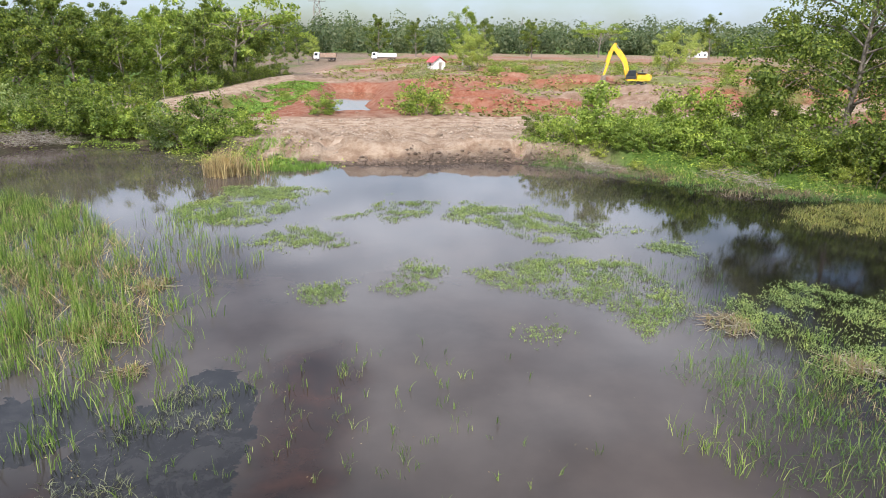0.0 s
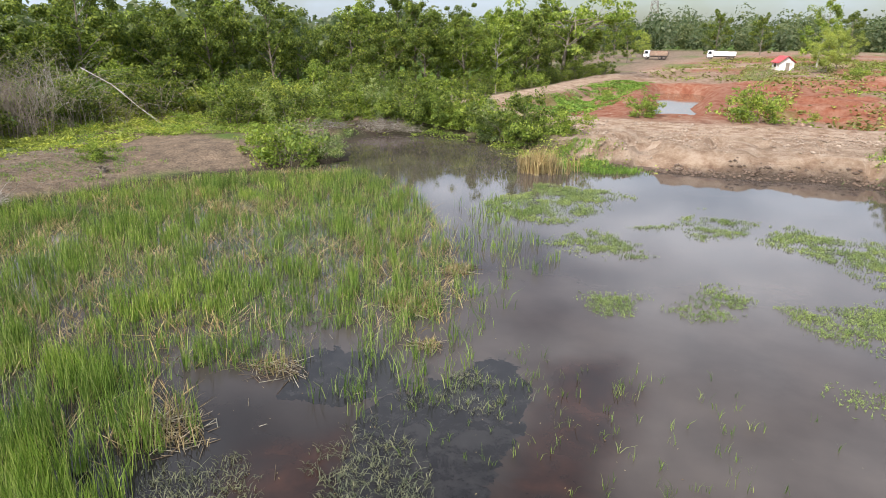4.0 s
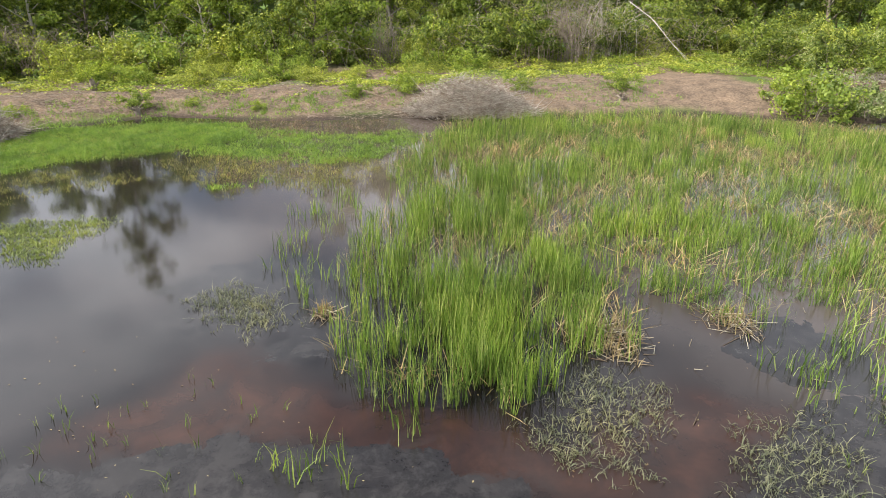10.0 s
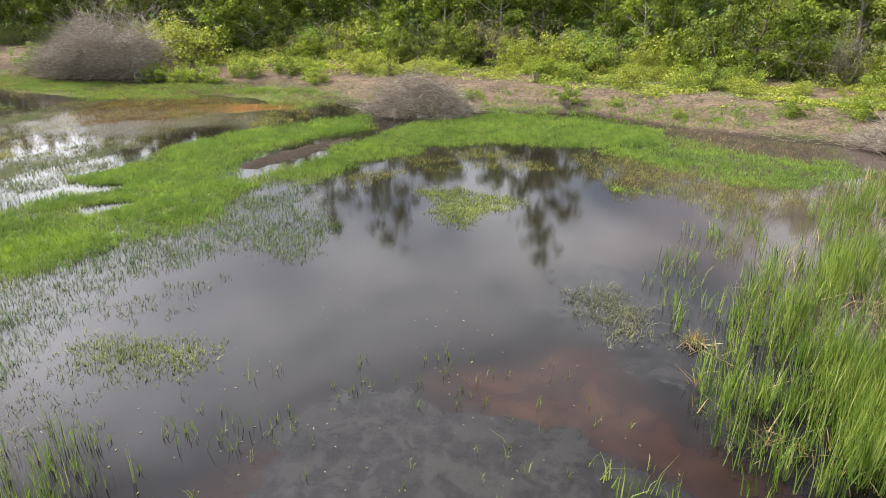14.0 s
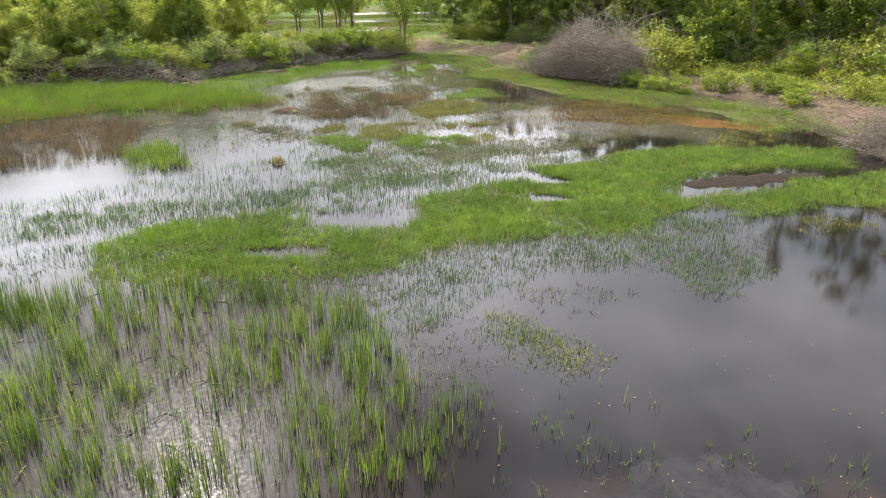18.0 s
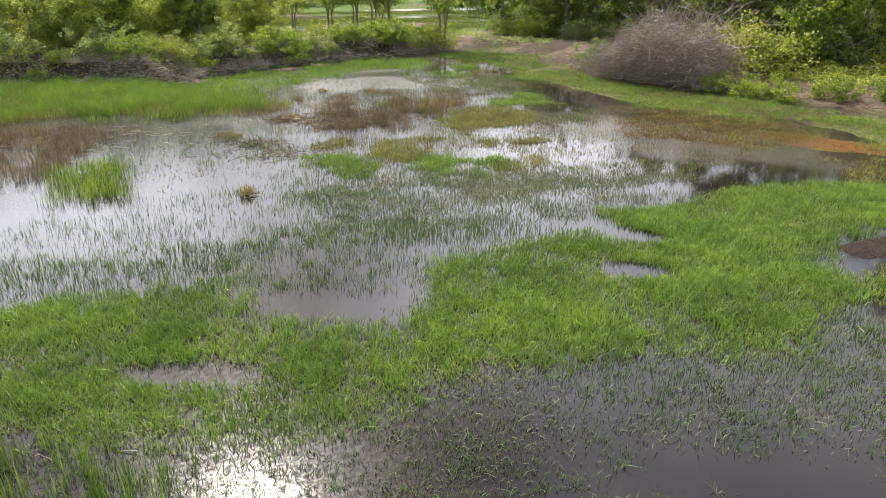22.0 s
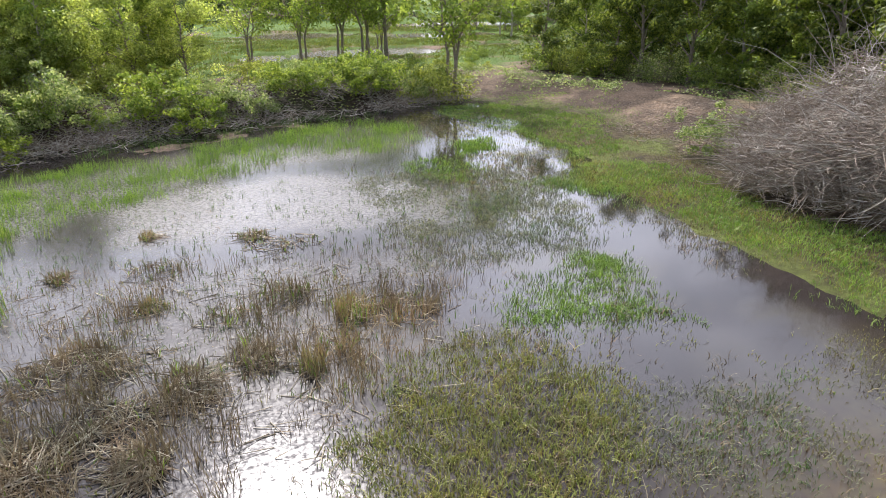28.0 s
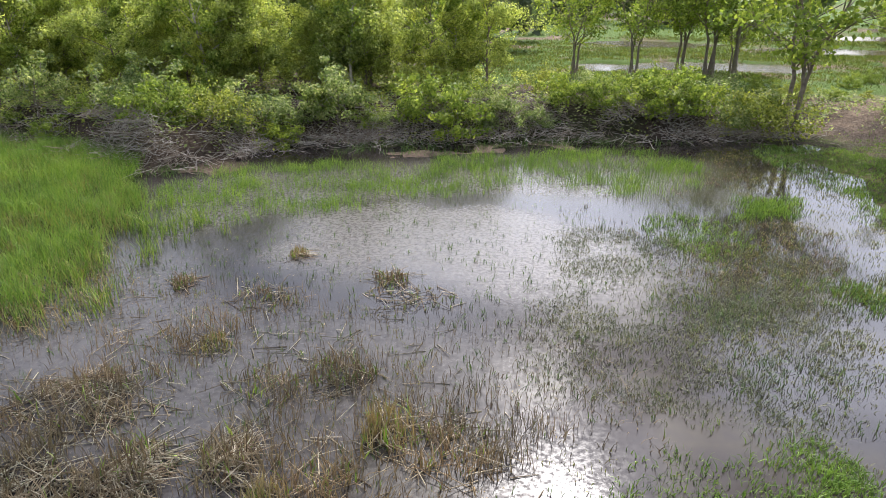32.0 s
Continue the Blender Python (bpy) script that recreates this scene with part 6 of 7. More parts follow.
belt([(-33, -86), (-45, -89), (-58, -92)], 8, "adde", SHRUBS, (0.3, 0.55), 2.0, "bushes beside the fields")
belt([(-74, -112), (-84, -125), (-80, -140)], 12, "fdb", TREES, (0.7, 1.0), 7, "trees along the fields")
for x, y, s, t in [(-39.7, -95.8, 1.35, 30), (-41.7, -93.6, 1.5, 100), (-43.4, -92.8, 1.3, 170), (-35.4, -94.6, 1.2, 250), (-30.4, -94.3, 1.1, 300), (-45.2, -99.5, 1.0, 70)]:
    plant(TREES["f"], x, y, s, t, group="slim trees at the edge of the fields")
belt([(-54, -82), (-58, -75), (-62, -64), (-61, -54)], 16, "acba", TREES, (0.6, 0.9), 2.0, "trees of the south-western wood")
belt([(-53, -79), (-57, -70), (-58, -60), (-57, -52)], 14, "agce", SHRUBS, (0.5, 0.95), 1.5, "shrubs of the south-western wood")
belt([(-64, -92), (-72, -78), (-74, -60)], 14, "abc", TREES, (0.8, 1.1), 4, "trees of the south-western wood")
for x, y, s, t, k in [(-58, -50, 0.9, 20, "a"), (-60, -45, 0.9, 110, "c"), (-63, -49, 1.0, 220, "a"), (-61, -54, 0.9, 310, "b")]:
    plant(TREES[k], x, y, s, t, group="trees of the south-western wood")
plant(SHRUBS["g"], -51.5, -40.5, 1.3, 50, "tall vine-hung bush beside the great brush heap")
plant(SHRUBS["g"], -53.5, -44.5, 1.2, 150)
plant(SHRUBS["b"], -45.2, -53.6, 0.75, 40, "pale leafy bush beside the great brush heap")
plant(SHRUBS["a"], -46.6, -51.6, 0.55, 200)
# low bushes on the western bank
for x, y, s in [(-43, 2, 0.35), (-44, -12, 0.4), (-42.5, 17, 0.4), (-46, -16, 0.4), (-45.5, -2, 0.3), (-44.3, 8.6, 0.6), (-44.1, 12.3, 0.75), (-45.6, -5.4, 0.65), (-52.8, -9.1, 0.7), (-44.3, -39.2, 0.8), (-44.9, -37, 0.8), (-45.4, -35, 0.85), (-47.5, -25.8, 0.7), (-48, -33, 0.9), (-50, -30, 0.9), (-41, 27.5, 0.7), (-42, 20, 0.6)]:
    plant(SHRUBS["a"], x, y, s * 0.72, rnd.uniform(0, 360), group="low bushes on the western bank")
for pool in (TREES, SHRUBS):
    for ob in pool.values():
        for o in (ob, *ob.children_recursive):
            bpy.data.objects.remove(o)


def far_woods():
    """The woods on the horizon: countless crowns, far off."""
    rng = np.random.default_rng(77)
    got = []
    for x0, x1, y0, y1, n, h, k, leaf in ((-200, 420, 440, 520, 210, 19, 260, 1.4), (-160, 520, 520, 680, 240, 27, 240, 1.75), (-330, -90, 240, 440, 170, 14, 260, 1.1), (-160, -88, -140, 220, 330, 14, 120, 1.4),
                                           (-90, 60, -240, -175, 130, 13, 130, 1.5), (-120, -84, -175, -110, 50, 11, 130, 1.2), (-26, 60, -150, -100, 60, 10, 130, 1.1)):
        for _ in range(n):
            cx, cy, hh = rng.uniform(x0, x1), rng.uniform(y0, y1), h * rng.uniform(0.55, 1.15)
            p = rng.normal(size=(k, 3))
            p /= np.linalg.norm(p, axis=1)[:, None]
            face = p.copy()
            lump = 0.75 + 0.5 * rng.random(6)[np.argmax(np.concatenate([p, -p], 1), 1)]
            p = p * (rng.random(k) ** 0.25 * lump)[:, None] * (hh * 0.36, hh * 0.36, hh * 0.5) + (cx, cy, hh * 0.52 + 1.5)
            got.append(leaves(rng, p, leaf, 0.3, 1.3, face))
    v, f = join(got)
    stuff("far_woods", v, f, FAR_LEAF, "distant belt of green woods on the horizon", "woods")


far_woods()


def herbs(name, label, seed, strip, n, tall, leaf, mat, gaps=(0.3, 0.5), lump=1.6, rag=2.2):
    """Creepers and herbs in lumps over a stretch of bank."""
    rng = np.random.default_rng(seed)
    x, y = scatter(rng, n, bounds_of(strip), lambda x, y: in_poly(strip, 1.4, rag)(x, y) * smooth(*gaps, fbm(x, y, 2.4, seed + 19)))
    hump = tall(x, y) * smooth(0.25, 0.8, fbm(x, y, lump, seed + 25))
    p = np.stack([x, y, np.maximum(ground_z(x, y), 0) + 0.03 + rng.random(len(x)) ** 0.6 * hump], -1)
    v, f = leaves(rng, p, leaf, 0.5, 1.5)
    stuff(name, v, f, mat, label, "creepers")


WEST = [(-47, 33), (-45.5, 24), (-47.5, 8), (-48.5, -5), (-50.5, -15), (-50, -30), (-49.5, -38), (-58, -50), (-64, -50), (-66, 20), (-66, 55), (-50, 50), (-48, 40)]
herbs("bank_creepers", "bright green creeper and herbs over the western bank", 55, WEST, 270000, lambda x, y: 0.35 + 1.3 * smooth(-50, -60, x), 0.12, COVER, (0.36, 0.52))
herbs("bank_herbs", "taller dark green herbs among the creepers", 56, WEST, 90000, lambda x, y: 0.5 + 1.6 * smooth(-50, -60, x), 0.12, LEAF_B, (0.47, 0.6), 1.2, 2.6)
EAST = [(6, 50), (10, 47.4), (14.5, 43.8), (17.5, 40.4), (22, 38.2), (28, 37), (34, 31), (38, 30), (36, 40), (26, 46), (17, 49), (9, 53)]
herbs("east_bank_herbs", "rough green herbs below the eastern thicket", 57, EAST, 45000, lambda x, y: 0.55 + 0 * x, 0.12, LEAF_B, (0.44, 0.58), 1.3, 1.0)
herbs("east_bank_weeds", "olive weeds and dead stems below the thicket", 58, EAST, 40000, lambda x, y: 0.4 + 0 * x, 0.1, OLIVE, (0.4, 0.6), 1.1, 1.0)
SOUTH = [(9, -64.5), (-4, -65), (-11, -62.5), (-15.5, -67.5), (-25, -70.5), (-33, -72), (-42, -73.5), (-46, -78), (-44, -86), (-26, -80), (-10, -74), (9, -72)]
herbs("south_bank_herbs", "herbs and creepers tumbling over the southern bank", 59, SOUTH, 80000, lambda x, y: 0.9 + 0 * x, 0.12, LEAF_C, (0.44, 0.6), 1.3, 1.2)
herbs("south_bank_weeds", "yellow-green weeds on the southern bank", 60, SOUTH, 60000, lambda x, y: 0.6 + 0 * x, 0.12, COVER, (0.46, 0.6), 1.2, 1.2)
INLET = [(-47, 36), (-37, 46), (-36, 51), (-30, 53.4), (-23, 52.6), (-18, 49), (-15, 48), (-17, 58), (-26, 62), (-36, 66), (-48, 60), (-54, 44)]
herbs("inlet_herbs", "green herbs round the inlet's shore", 61, INLET, 90000, lambda x, y: 0.6 + 0 * x, 0.13, LEAF_B, (0.4, 0.56), 1.4, 1.4)
SCRUB = [(-8, 70), (20, 66), (60, 84), (140, 190), (60, 260), (-20, 260), (-30, 150), (-4, 120)]
herbs("dug_ground_scrub", "low dusty scrub on the dug ground", 62, SCRUB, 170000, lambda x, y: 1.0 + 0 * x, 0.3, OLIVE, (0.52, 0.66), 4.0, 1.0)
herbs("dug_ground_weeds", "green weeds on the dug ground", 63, SCRUB, 120000, lambda x, y: 0.8 + 0 * x, 0.28, LEAF_B, (0.57, 0.7), 4.0, 1.0)
SLOPE = [(-29, 72), (-23, 68), (-20.5, 74), (-20.5, 100), (-22, 120), (-29, 120), (-29, 95)]
herbs("pit_slope_grass", "strip of green grass on the slope above the pit", 64, SLOPE, 40000, lambda x, y: 0.3 + 0 * x, 0.16, GRASS, (0.36, 0.5), 2.0, 0.8)


WOODS = [(-60, -48), (-62, -15), (-61, 20), (-60, 48), (-54, 62), (-46, 78), (-40, 95), (-37, 140), (-44, 165), (-56, 130), (-62, 95), (-74, 60), (-74, -48)]
herbs("wood_undergrowth", "dense green undergrowth between the trees of the western wood", 65, WOODS, 190000, lambda x, y: 4.2 - 1.6 * smooth(50, 70, y), 0.15, LEAF_A, (0.3, 0.45), 3.0, 1.0)
herbs("wood_climbers", "yellow-green climbers over the undergrowth of the wood", 66, WOODS, 140000, lambda x, y: 4.6 - 2.6 * smooth(40, 60, y), 0.15, COVER, (0.45, 0.58), 2.4, 1.0)
COPSE = [(9, -70.5), (-4, -71.2), (-13, -73.2), (-24, -78), (-24, -86), (-8, -84), (9, -80)]
herbs("copse_undergrowth", "olive-green undergrowth of the copse behind the southern bank", 67, COPSE, 130000, lambda x, y: 3.6 + 0 * x, 0.13, LEAF_D, (0.34, 0.5), 2.2, 1.0)
SWAMP = [(-52.5, -80), (-57.5, -72), (-58, -56), (-56, -46), (-68, -44), (-70, -80), (-58, -94)]
herbs("southwest_undergrowth", "dense green undergrowth of the south-western wood", 69, SWAMP, 90000, lambda x, y: 3.0 + 0 * x, 0.15, LEAF_A, (0.32, 0.48), 2.2, 1.0)
CORNER = [(-44, -76), (-48, -73), (-53, -66), (-56, -56), (-59, -58), (-58, -76), (-52, -84), (-44, -84)]
herbs("corner_herbs", "low herbs and seedlings on the dark earth of the corner", 70, CORNER, 36000, lambda x, y: 0.7 + 0 * x, 0.11, LEAF_C, (0.48, 0.6), 1.3, 1.0)
herbs("dam_weeds", "green weeds at the foot of the sandy dam", 68, [(-18, 46.5), (-11, 44.8), (-7, 46.6), (-10, 49), (-14, 50), (-18, 51.5)], 9000, lambda x, y: 0.5 + 0 * x, 0.12, COVER, (0.4, 0.55), 1.2, 0.6)


def dead_vines():
    """Dry climbers and canes arching over the edge of the western wood."""
    rng = np.random.default_rng(97)
    got = []
    line = [(-57, -46), (-59, -20), (-58.5, 8), (-57.5, 34), (-56, 48)]
    for i in range(380):
        u = rng.random() * 3.999
        k = int(u)
        a = np.array(line[k]) * (1 - u % 1) + np.array(line[k + 1]) * (u % 1)
        x, y = a + rng.normal(size=2) * (1.8, 1.2)
        z = float(ground_z(x, y)) + rng.uniform(0.3, 1.0)
        ln, az, up = rng.uniform(1.2, 4.2), rng.uniform(0, 6.3), rng.uniform(0.5, 3.2)
        s = np.linspace(0, 1, 6)
        p = np.stack([x + np.cos(az) * ln * s, y + np.sin(az) * ln * s, z + up * 3.0 * s * (1 - 0.72 * s)], -1) + np.cumsum(rng.normal(size=(6, 3)) * 0.16, 0)
        got.append(sticks(p[:-1], p[1:], np.full(5, 0.022), np.full(5, 0.012)))
    v, f = join(got)
    stuff("dead_vines", v, f, TWIG, "dry grey climbers arching over the wood's edge", "vines")


dead_vines()


def hanging_roots():
    """Roots and thin dead twigs over the face of the southern bank."""
    rng = np.random.default_rng(98)
    line = np.array([(8, -66), (-4, -65), (-11, -62.5), (-15.5, -67.6), (-25, -70.6), (-33, -72.2), (-42, -73.6)])
    n = 9500
    u = rng.random(n) * (len(line) - 1.001)
    k = u.astype(int)
    q = line[k] * (1 - u % 1)[:, None] + line[k + 1] * (u % 1)[:, None] + rng.normal(size=(n, 2)) * (0.6, 0.9)
    keep = fbm(q[:, 0], q[:, 1], 3.0, 9) > 0.4
    q = q[keep]
    n = len(q)
    a = np.stack([q[:, 0], q[:, 1], np.maximum(ground_z(q[:, 0], q[:, 1]), 0) + rng.uniform(0.0, 0.55, n)], -1)
    d = rng.normal(size=(n, 3)) * (1, 0.8, 0.5) + (0, 0.5, -0.1)
    d /= np.linalg.norm(d, axis=1)[:, None]
    b = a + d * rng.uniform(0.25, 1.3, n)[:, None]
    b[:, 2] = np.maximum(b[:, 2], 0.02)
    m = (a + b) / 2 + rng.normal(size=(n, 3)) * 0.08
    r = rng.uniform(0.006, 0.022, n)
    for name, sl, mat, lab in (("dead_roots", slice(0, n // 2), TWIG, "brown roots and dead twigs hanging over the southern bank"), ("bleached_twigs", slice(n // 2, n), TWIG_PALE, "bleached dead twigs on the southern bank")):
        v, f = join([sticks(a[sl], m[sl], r[sl], r[sl] * 0.8), sticks(m[sl], b[sl], r[sl] * 0.8, r[sl] * 0.3)])
        stuff(name, v, f, mat, lab, "dead wood")


hanging_roots()


def brush_pile(label, x, y, rx, ry, h, n, turn, seed, pale=0.2):
    """A heap of cut branches: many dry sticks laid across each other."""
    rng = np.random.default_rng(seed)
    t = rng.uniform(0, 2 * np.pi, n)
    r = np.sqrt(rng.random(n)) * (0.72 + 0.5 * value(np.cos(t) * 3 + 9, np.sin(t) * 3 + 9, 1.3, seed))
    px, py = np.cos(t) * r * rx, np.sin(t) * r * ry
    top = h * np.clip(1 - r * r, 0.03, 1) ** 0.5 * (0.25 + 1.3 * fbm(px + 50, py + 50, 2.6, seed, 3))
    pz = rng.random(n) ** 0.7 * top
    a = np.stack([px, py, pz], -1)
    d = rng.normal(size=(n, 3)) * (1, 1, 0.45)
    d /= np.linalg.norm(d, axis=1)[:, None]
    ln = (0.25 + 1.1 * rng.random(n) ** 2.2)[:, None] * (0.55 + 0.35 * h)
    stout = rng.random(n) < 0.07
    ln = ln * np.where(stout, 1.5, 1.0)[:, None]
    b = a + d * ln
    b[:, 2] = np.maximum(b[:, 2], 0.02)
    rr = rng.uniform(0.004, 0.014, n) * (0.8 + 0.2 * h) * np.where(stout, 1.6, 1.0)
    thing = new("brush_pile")
    tagged(thing, label, "brush pile", "piles of cut brush")
    thing.matrix_basis = pose(x, y, float(ground_z(x, y)) if float(ground_z(x, y)) > 0 else 0.0, 0, 0, turn)
    k = int(n * (1 - pale))
    bow = rng.normal(size=(n, 3)) * (0.11, 0.11, 0.07) * ln
    p1, p2 = a * 0.66 + b * 0.34 + bow, a * 0.33 + b * 0.67 + bow * 0.8
    for name, sl, mat, lab in (("brushwood", slice(0, k), TWIG, ""), ("bleached_wood", slice(k, n), TWIG_PALE, "bleached pale branches")):
        v, f = join([sticks(a[sl], p1[sl], rr[sl], rr[sl] * 0.8), sticks(p1[sl], p2[sl], rr[sl] * 0.8, rr[sl] * 0.5), sticks(p2[sl], b[sl], rr[sl] * 0.5, rr[sl] * 0.2)])
        tagged(mesh_part(name, fast_mesh(name, v, f, mat), thing, lab), kind="stuff")
    return thing


brush_pile("low heap of grey cut branches at the water's edge", -38.4, 14.9, 4.0, 2.4, 1.9, 9500, 68, 1, 0.4)
brush_pile("heap of dry grey-brown brush on the bank", -39.8, -14.3, 3.4, 2.0, 2.1, 6500, 95, 2, 0.3)
brush_pile("large heap of dead grey branches", -46.0, -46.2, 7.2, 5.0, 4.2, 17000, 68, 3, 0.3)


# ---- machines and buildings on the dug ground ----
YELLOW = surface("yellow_machine_paint", (0.62, 0.36, 0.012), (0.72, 0.43, 0.02), 1.5, 0.45, bump=0.05, dirt=(0.3, 0.17, 0.08))
BLACK = surface("black_machine_paint", (0.015, 0.015, 0.016), (0.035, 0.033, 0.03), 2, 0.5, bump=0.1, dirt=(0.12, 0.08, 0.05))
STEEL = surface("worn_steel", (0.16, 0.13, 0.11), (0.3, 0.24, 0.2), 3, 0.5, 0.6, 0.3, dirt=(0.2, 0.1, 0.06))
CHROME = surface("hydraulic_chrome", (0.6, 0.6, 0.6), (0.7, 0.7, 0.7), 3, 0.2, 1.0, 0)
RUBBER = surface("tyre_rubber", (0.02, 0.02, 0.02), (0.05, 0.04, 0.035), 4, 0.85, dirt=(0.16, 0.09, 0.06))
WHITE = surface("white_vehicle_paint", (0.7, 0.7, 0.68), (0.8, 0.8, 0.79), 1.0, 0.4, bump=0.05, dirt=(0.45, 0.33, 0.26))
TIPPER = surface("dusty_brown_steel", (0.2, 0.13, 0.09), (0.34, 0.24, 0.17), 1.5, 0.7, bump=0.2, dirt=(0.25, 0.12, 0.08))
GLASS = surface("dark_cab_glass", (0.02, 0.025, 0.03), (0.03, 0.035, 0.04), 2, 0.08, bump=0)
RED_ROOF = surface("red_roof_sheet", (0.42, 0.03, 0.035), (0.55, 0.06, 0.06), 1.2, 0.5, bump=0.2, dirt=(0.4, 0.15, 0.12))
PLASTER = surface("white_plaster", (0.68, 0.66, 0.62), (0.78, 0.77, 0.74), 1.2, 0.85, bump=0.2, dirt=(0.45, 0.36, 0.3))
STONE = surface("pale_stone", (0.35, 0.32, 0.29), (0.5, 0.47, 0.43), 1.5, 0.9, bump=0.6)
WOOD = surface("weathered_wood", (0.16, 0.13, 0.1), (0.3, 0.26, 0.21), 5, 0.9, bump=0.5)


def wheel(parent, x, y, z, r, w):
    bm = bmesh.new()
    bmesh.ops.create_cone(bm, cap_ends=True, segments=24, radius1=r, radius2=r, depth=w)
    es = [e for e in bm.edges if len(e.link_faces) == 2 and e.calc_face_angle(0) > 1]
    bmesh.ops.bevel(bm, geom=es, offset=r * 0.14, segments=2, affect="EDGES")
    bmesh.ops.rotate(bm, verts=bm.verts, cent=(0, 0, 0), matrix=Matrix.Rotation(math.pi / 2, 3, "X"))
    ty = part("tyre", bm, RUBBER, parent)
    ty.location = (x, y, z)
    bm = bmesh.new()
    rod(bm, (0, -w * 0.52, 0), (0, w * 0.52, 0), r * 0.55, r * 0.55, 16)
    part("rim", bm, STEEL, ty, "dusty steel rim")


def excavator(x, y, turn):
    ob = new("excavator")
    tagged(ob, "yellow crawler excavator with raised boom digging red earth", "excavator")
    ob.matrix_basis = pose(x, y, float(ground_z(x, y)) - 0.05, 0, 0, turn)
    for s in (-1.2, 1.2):
        bm = bmesh.new()
        out = [(-1.7, 0.05), (1.7, 0.05), (2.05, 0.25), (2.1, 0.6), (1.85, 0.88), (-1.85, 0.88), (-2.1, 0.6), (-2.05, 0.25)]
        prism(bm, out, s - 0.3, s + 0.3)
        for i in range(22):
            box(bm, -1.85 + i * 0.176, s, 0.91, 0.12, 0.62, 0.05)
        tr = part("track", bm, BLACK, ob, "dusty black crawler track")
        for i in range(5):
            bm = bmesh.new()
            rod(bm, (-1.4 + i * 0.7, s - 0.33, 0.32), (-1.4 + i * 0.7, s + 0.33, 0.32), 0.2, 0.2, 12)
            part("roller", bm, STEEL, tr)
    bm = bmesh.new()
    box(bm, 0, 0, 0.72, 1.9, 1.9, 0.5, 0.08)
    rod(bm, (0, 0, 0.9), (0, 0, 1.15), 0.75, 0.75, 24)
    part("undercarriage", bm, BLACK, ob)
    bm = bmesh.new()
    box(bm, -0.2, 0, 1.3, 3.6, 2.7, 0.3, 0.06)
    box(bm, -0.5, -0.75, 1.95, 2.6, 1.15, 1.0, 0.12)
    box(bm, -0.9, 0.75, 1.85, 1.7, 1.15, 0.8, 0.1)
    part("superstructure", bm, YELLOW, ob)
    bm = bmesh.new()
    prism(bm, [(-1.6, 1.15), (-2.35, 1.25), (-2.6, 1.7), (-2.5, 2.3), (-1.6, 2.45)], -1.35, 1.35)
    part("counterweight", bm, YELLOW, ob)
    bm = bmesh.new()
    box(bm, -1.0, -0.1, 2.5, 1.5, 1.9, 0.16, 0.05)
    rod(bm, (-1.2, -0.6, 2.5), (-1.2, -0.6, 3.0), 0.07, 0.07, 10)
    part("engine_hood", bm, BLACK, ob)
    bm = bmesh.new()
    prism(bm, [(0.1, 1.45), (1.75, 1.45), (1.8, 2.0), (1.35, 2.98), (0.1, 3.02)], 0.3, 1.3)
    bmesh.ops.bevel(bm, geom=list(bm.edges), offset=0.06, segments=2, affect="EDGES")
    cab = part("cab", bm, BLACK, ob, "black operator's cab")
    for yy in (0.28, 1.305):
        bm = bmesh.new()
        prism(bm, [(0.25, 2.05), (1.62, 2.05), (1.3, 2.85), (0.25, 2.88)], yy, yy + 0.02)
        part("window", bm, GLASS, cab)
    bm = bmesh.new()
    prism(bm, [(0.7, 1.3), (1.5, 1.5), (2.7, 4.6), (4.5, 6.75), (4.35, 7.15), (3.9, 7.1), (1.9, 5.1)], -0.5, -0.05)
    part("boom", bm, YELLOW, ob)
    bm = bmesh.new()
    prism(bm, [(3.75, 7.5), (4.1, 7.65), (4.75, 6.7), (5.75, 2.0), (5.45, 1.9), (4.2, 6.5)], -0.42, -0.12)
    part("stick", bm, YELLOW, ob)
    bm = bmesh.new()
    prism(bm, [(5.2, 2.1), (5.9, 2.0), (6.05, 1.2), (5.6, 0.75), (4.9, 0.7), (5.15, 1.2)], -0.85, 0.3)
    for i in range(5):
        box(bm, 4.85, -0.75 + i * 0.24, 0.66, 0.25, 0.09, 0.07)
    part("bucket", bm, STEEL, ob, "worn steel digging bucket")
    for a, b in (((1.6, -0.65, 1.6), (2.5, -0.65, 4.3)), ((1.6, 0.1, 1.6), (2.5, 0.1, 4.3)), ((2.2, -0.28, 5.3), (3.9, -0.28, 7.5)), ((4.9, -0.28, 6.3), (5.8, -0.28, 2.6))):
        bm = bmesh.new()
        m = tuple(p * 0.45 + q * 0.55 for p, q in zip(a, b))
        rod(bm, a, m, 0.11, 0.11, 10)
        cyl = part("cylinder", bm, YELLOW, ob)
        bm = bmesh.new()
        rod(bm, m, b, 0.055, 0.055, 8)
        part("piston", bm, CHROME, cyl, "bare chrome piston rod")
    return ob


excavator(34.2, 119, 172)


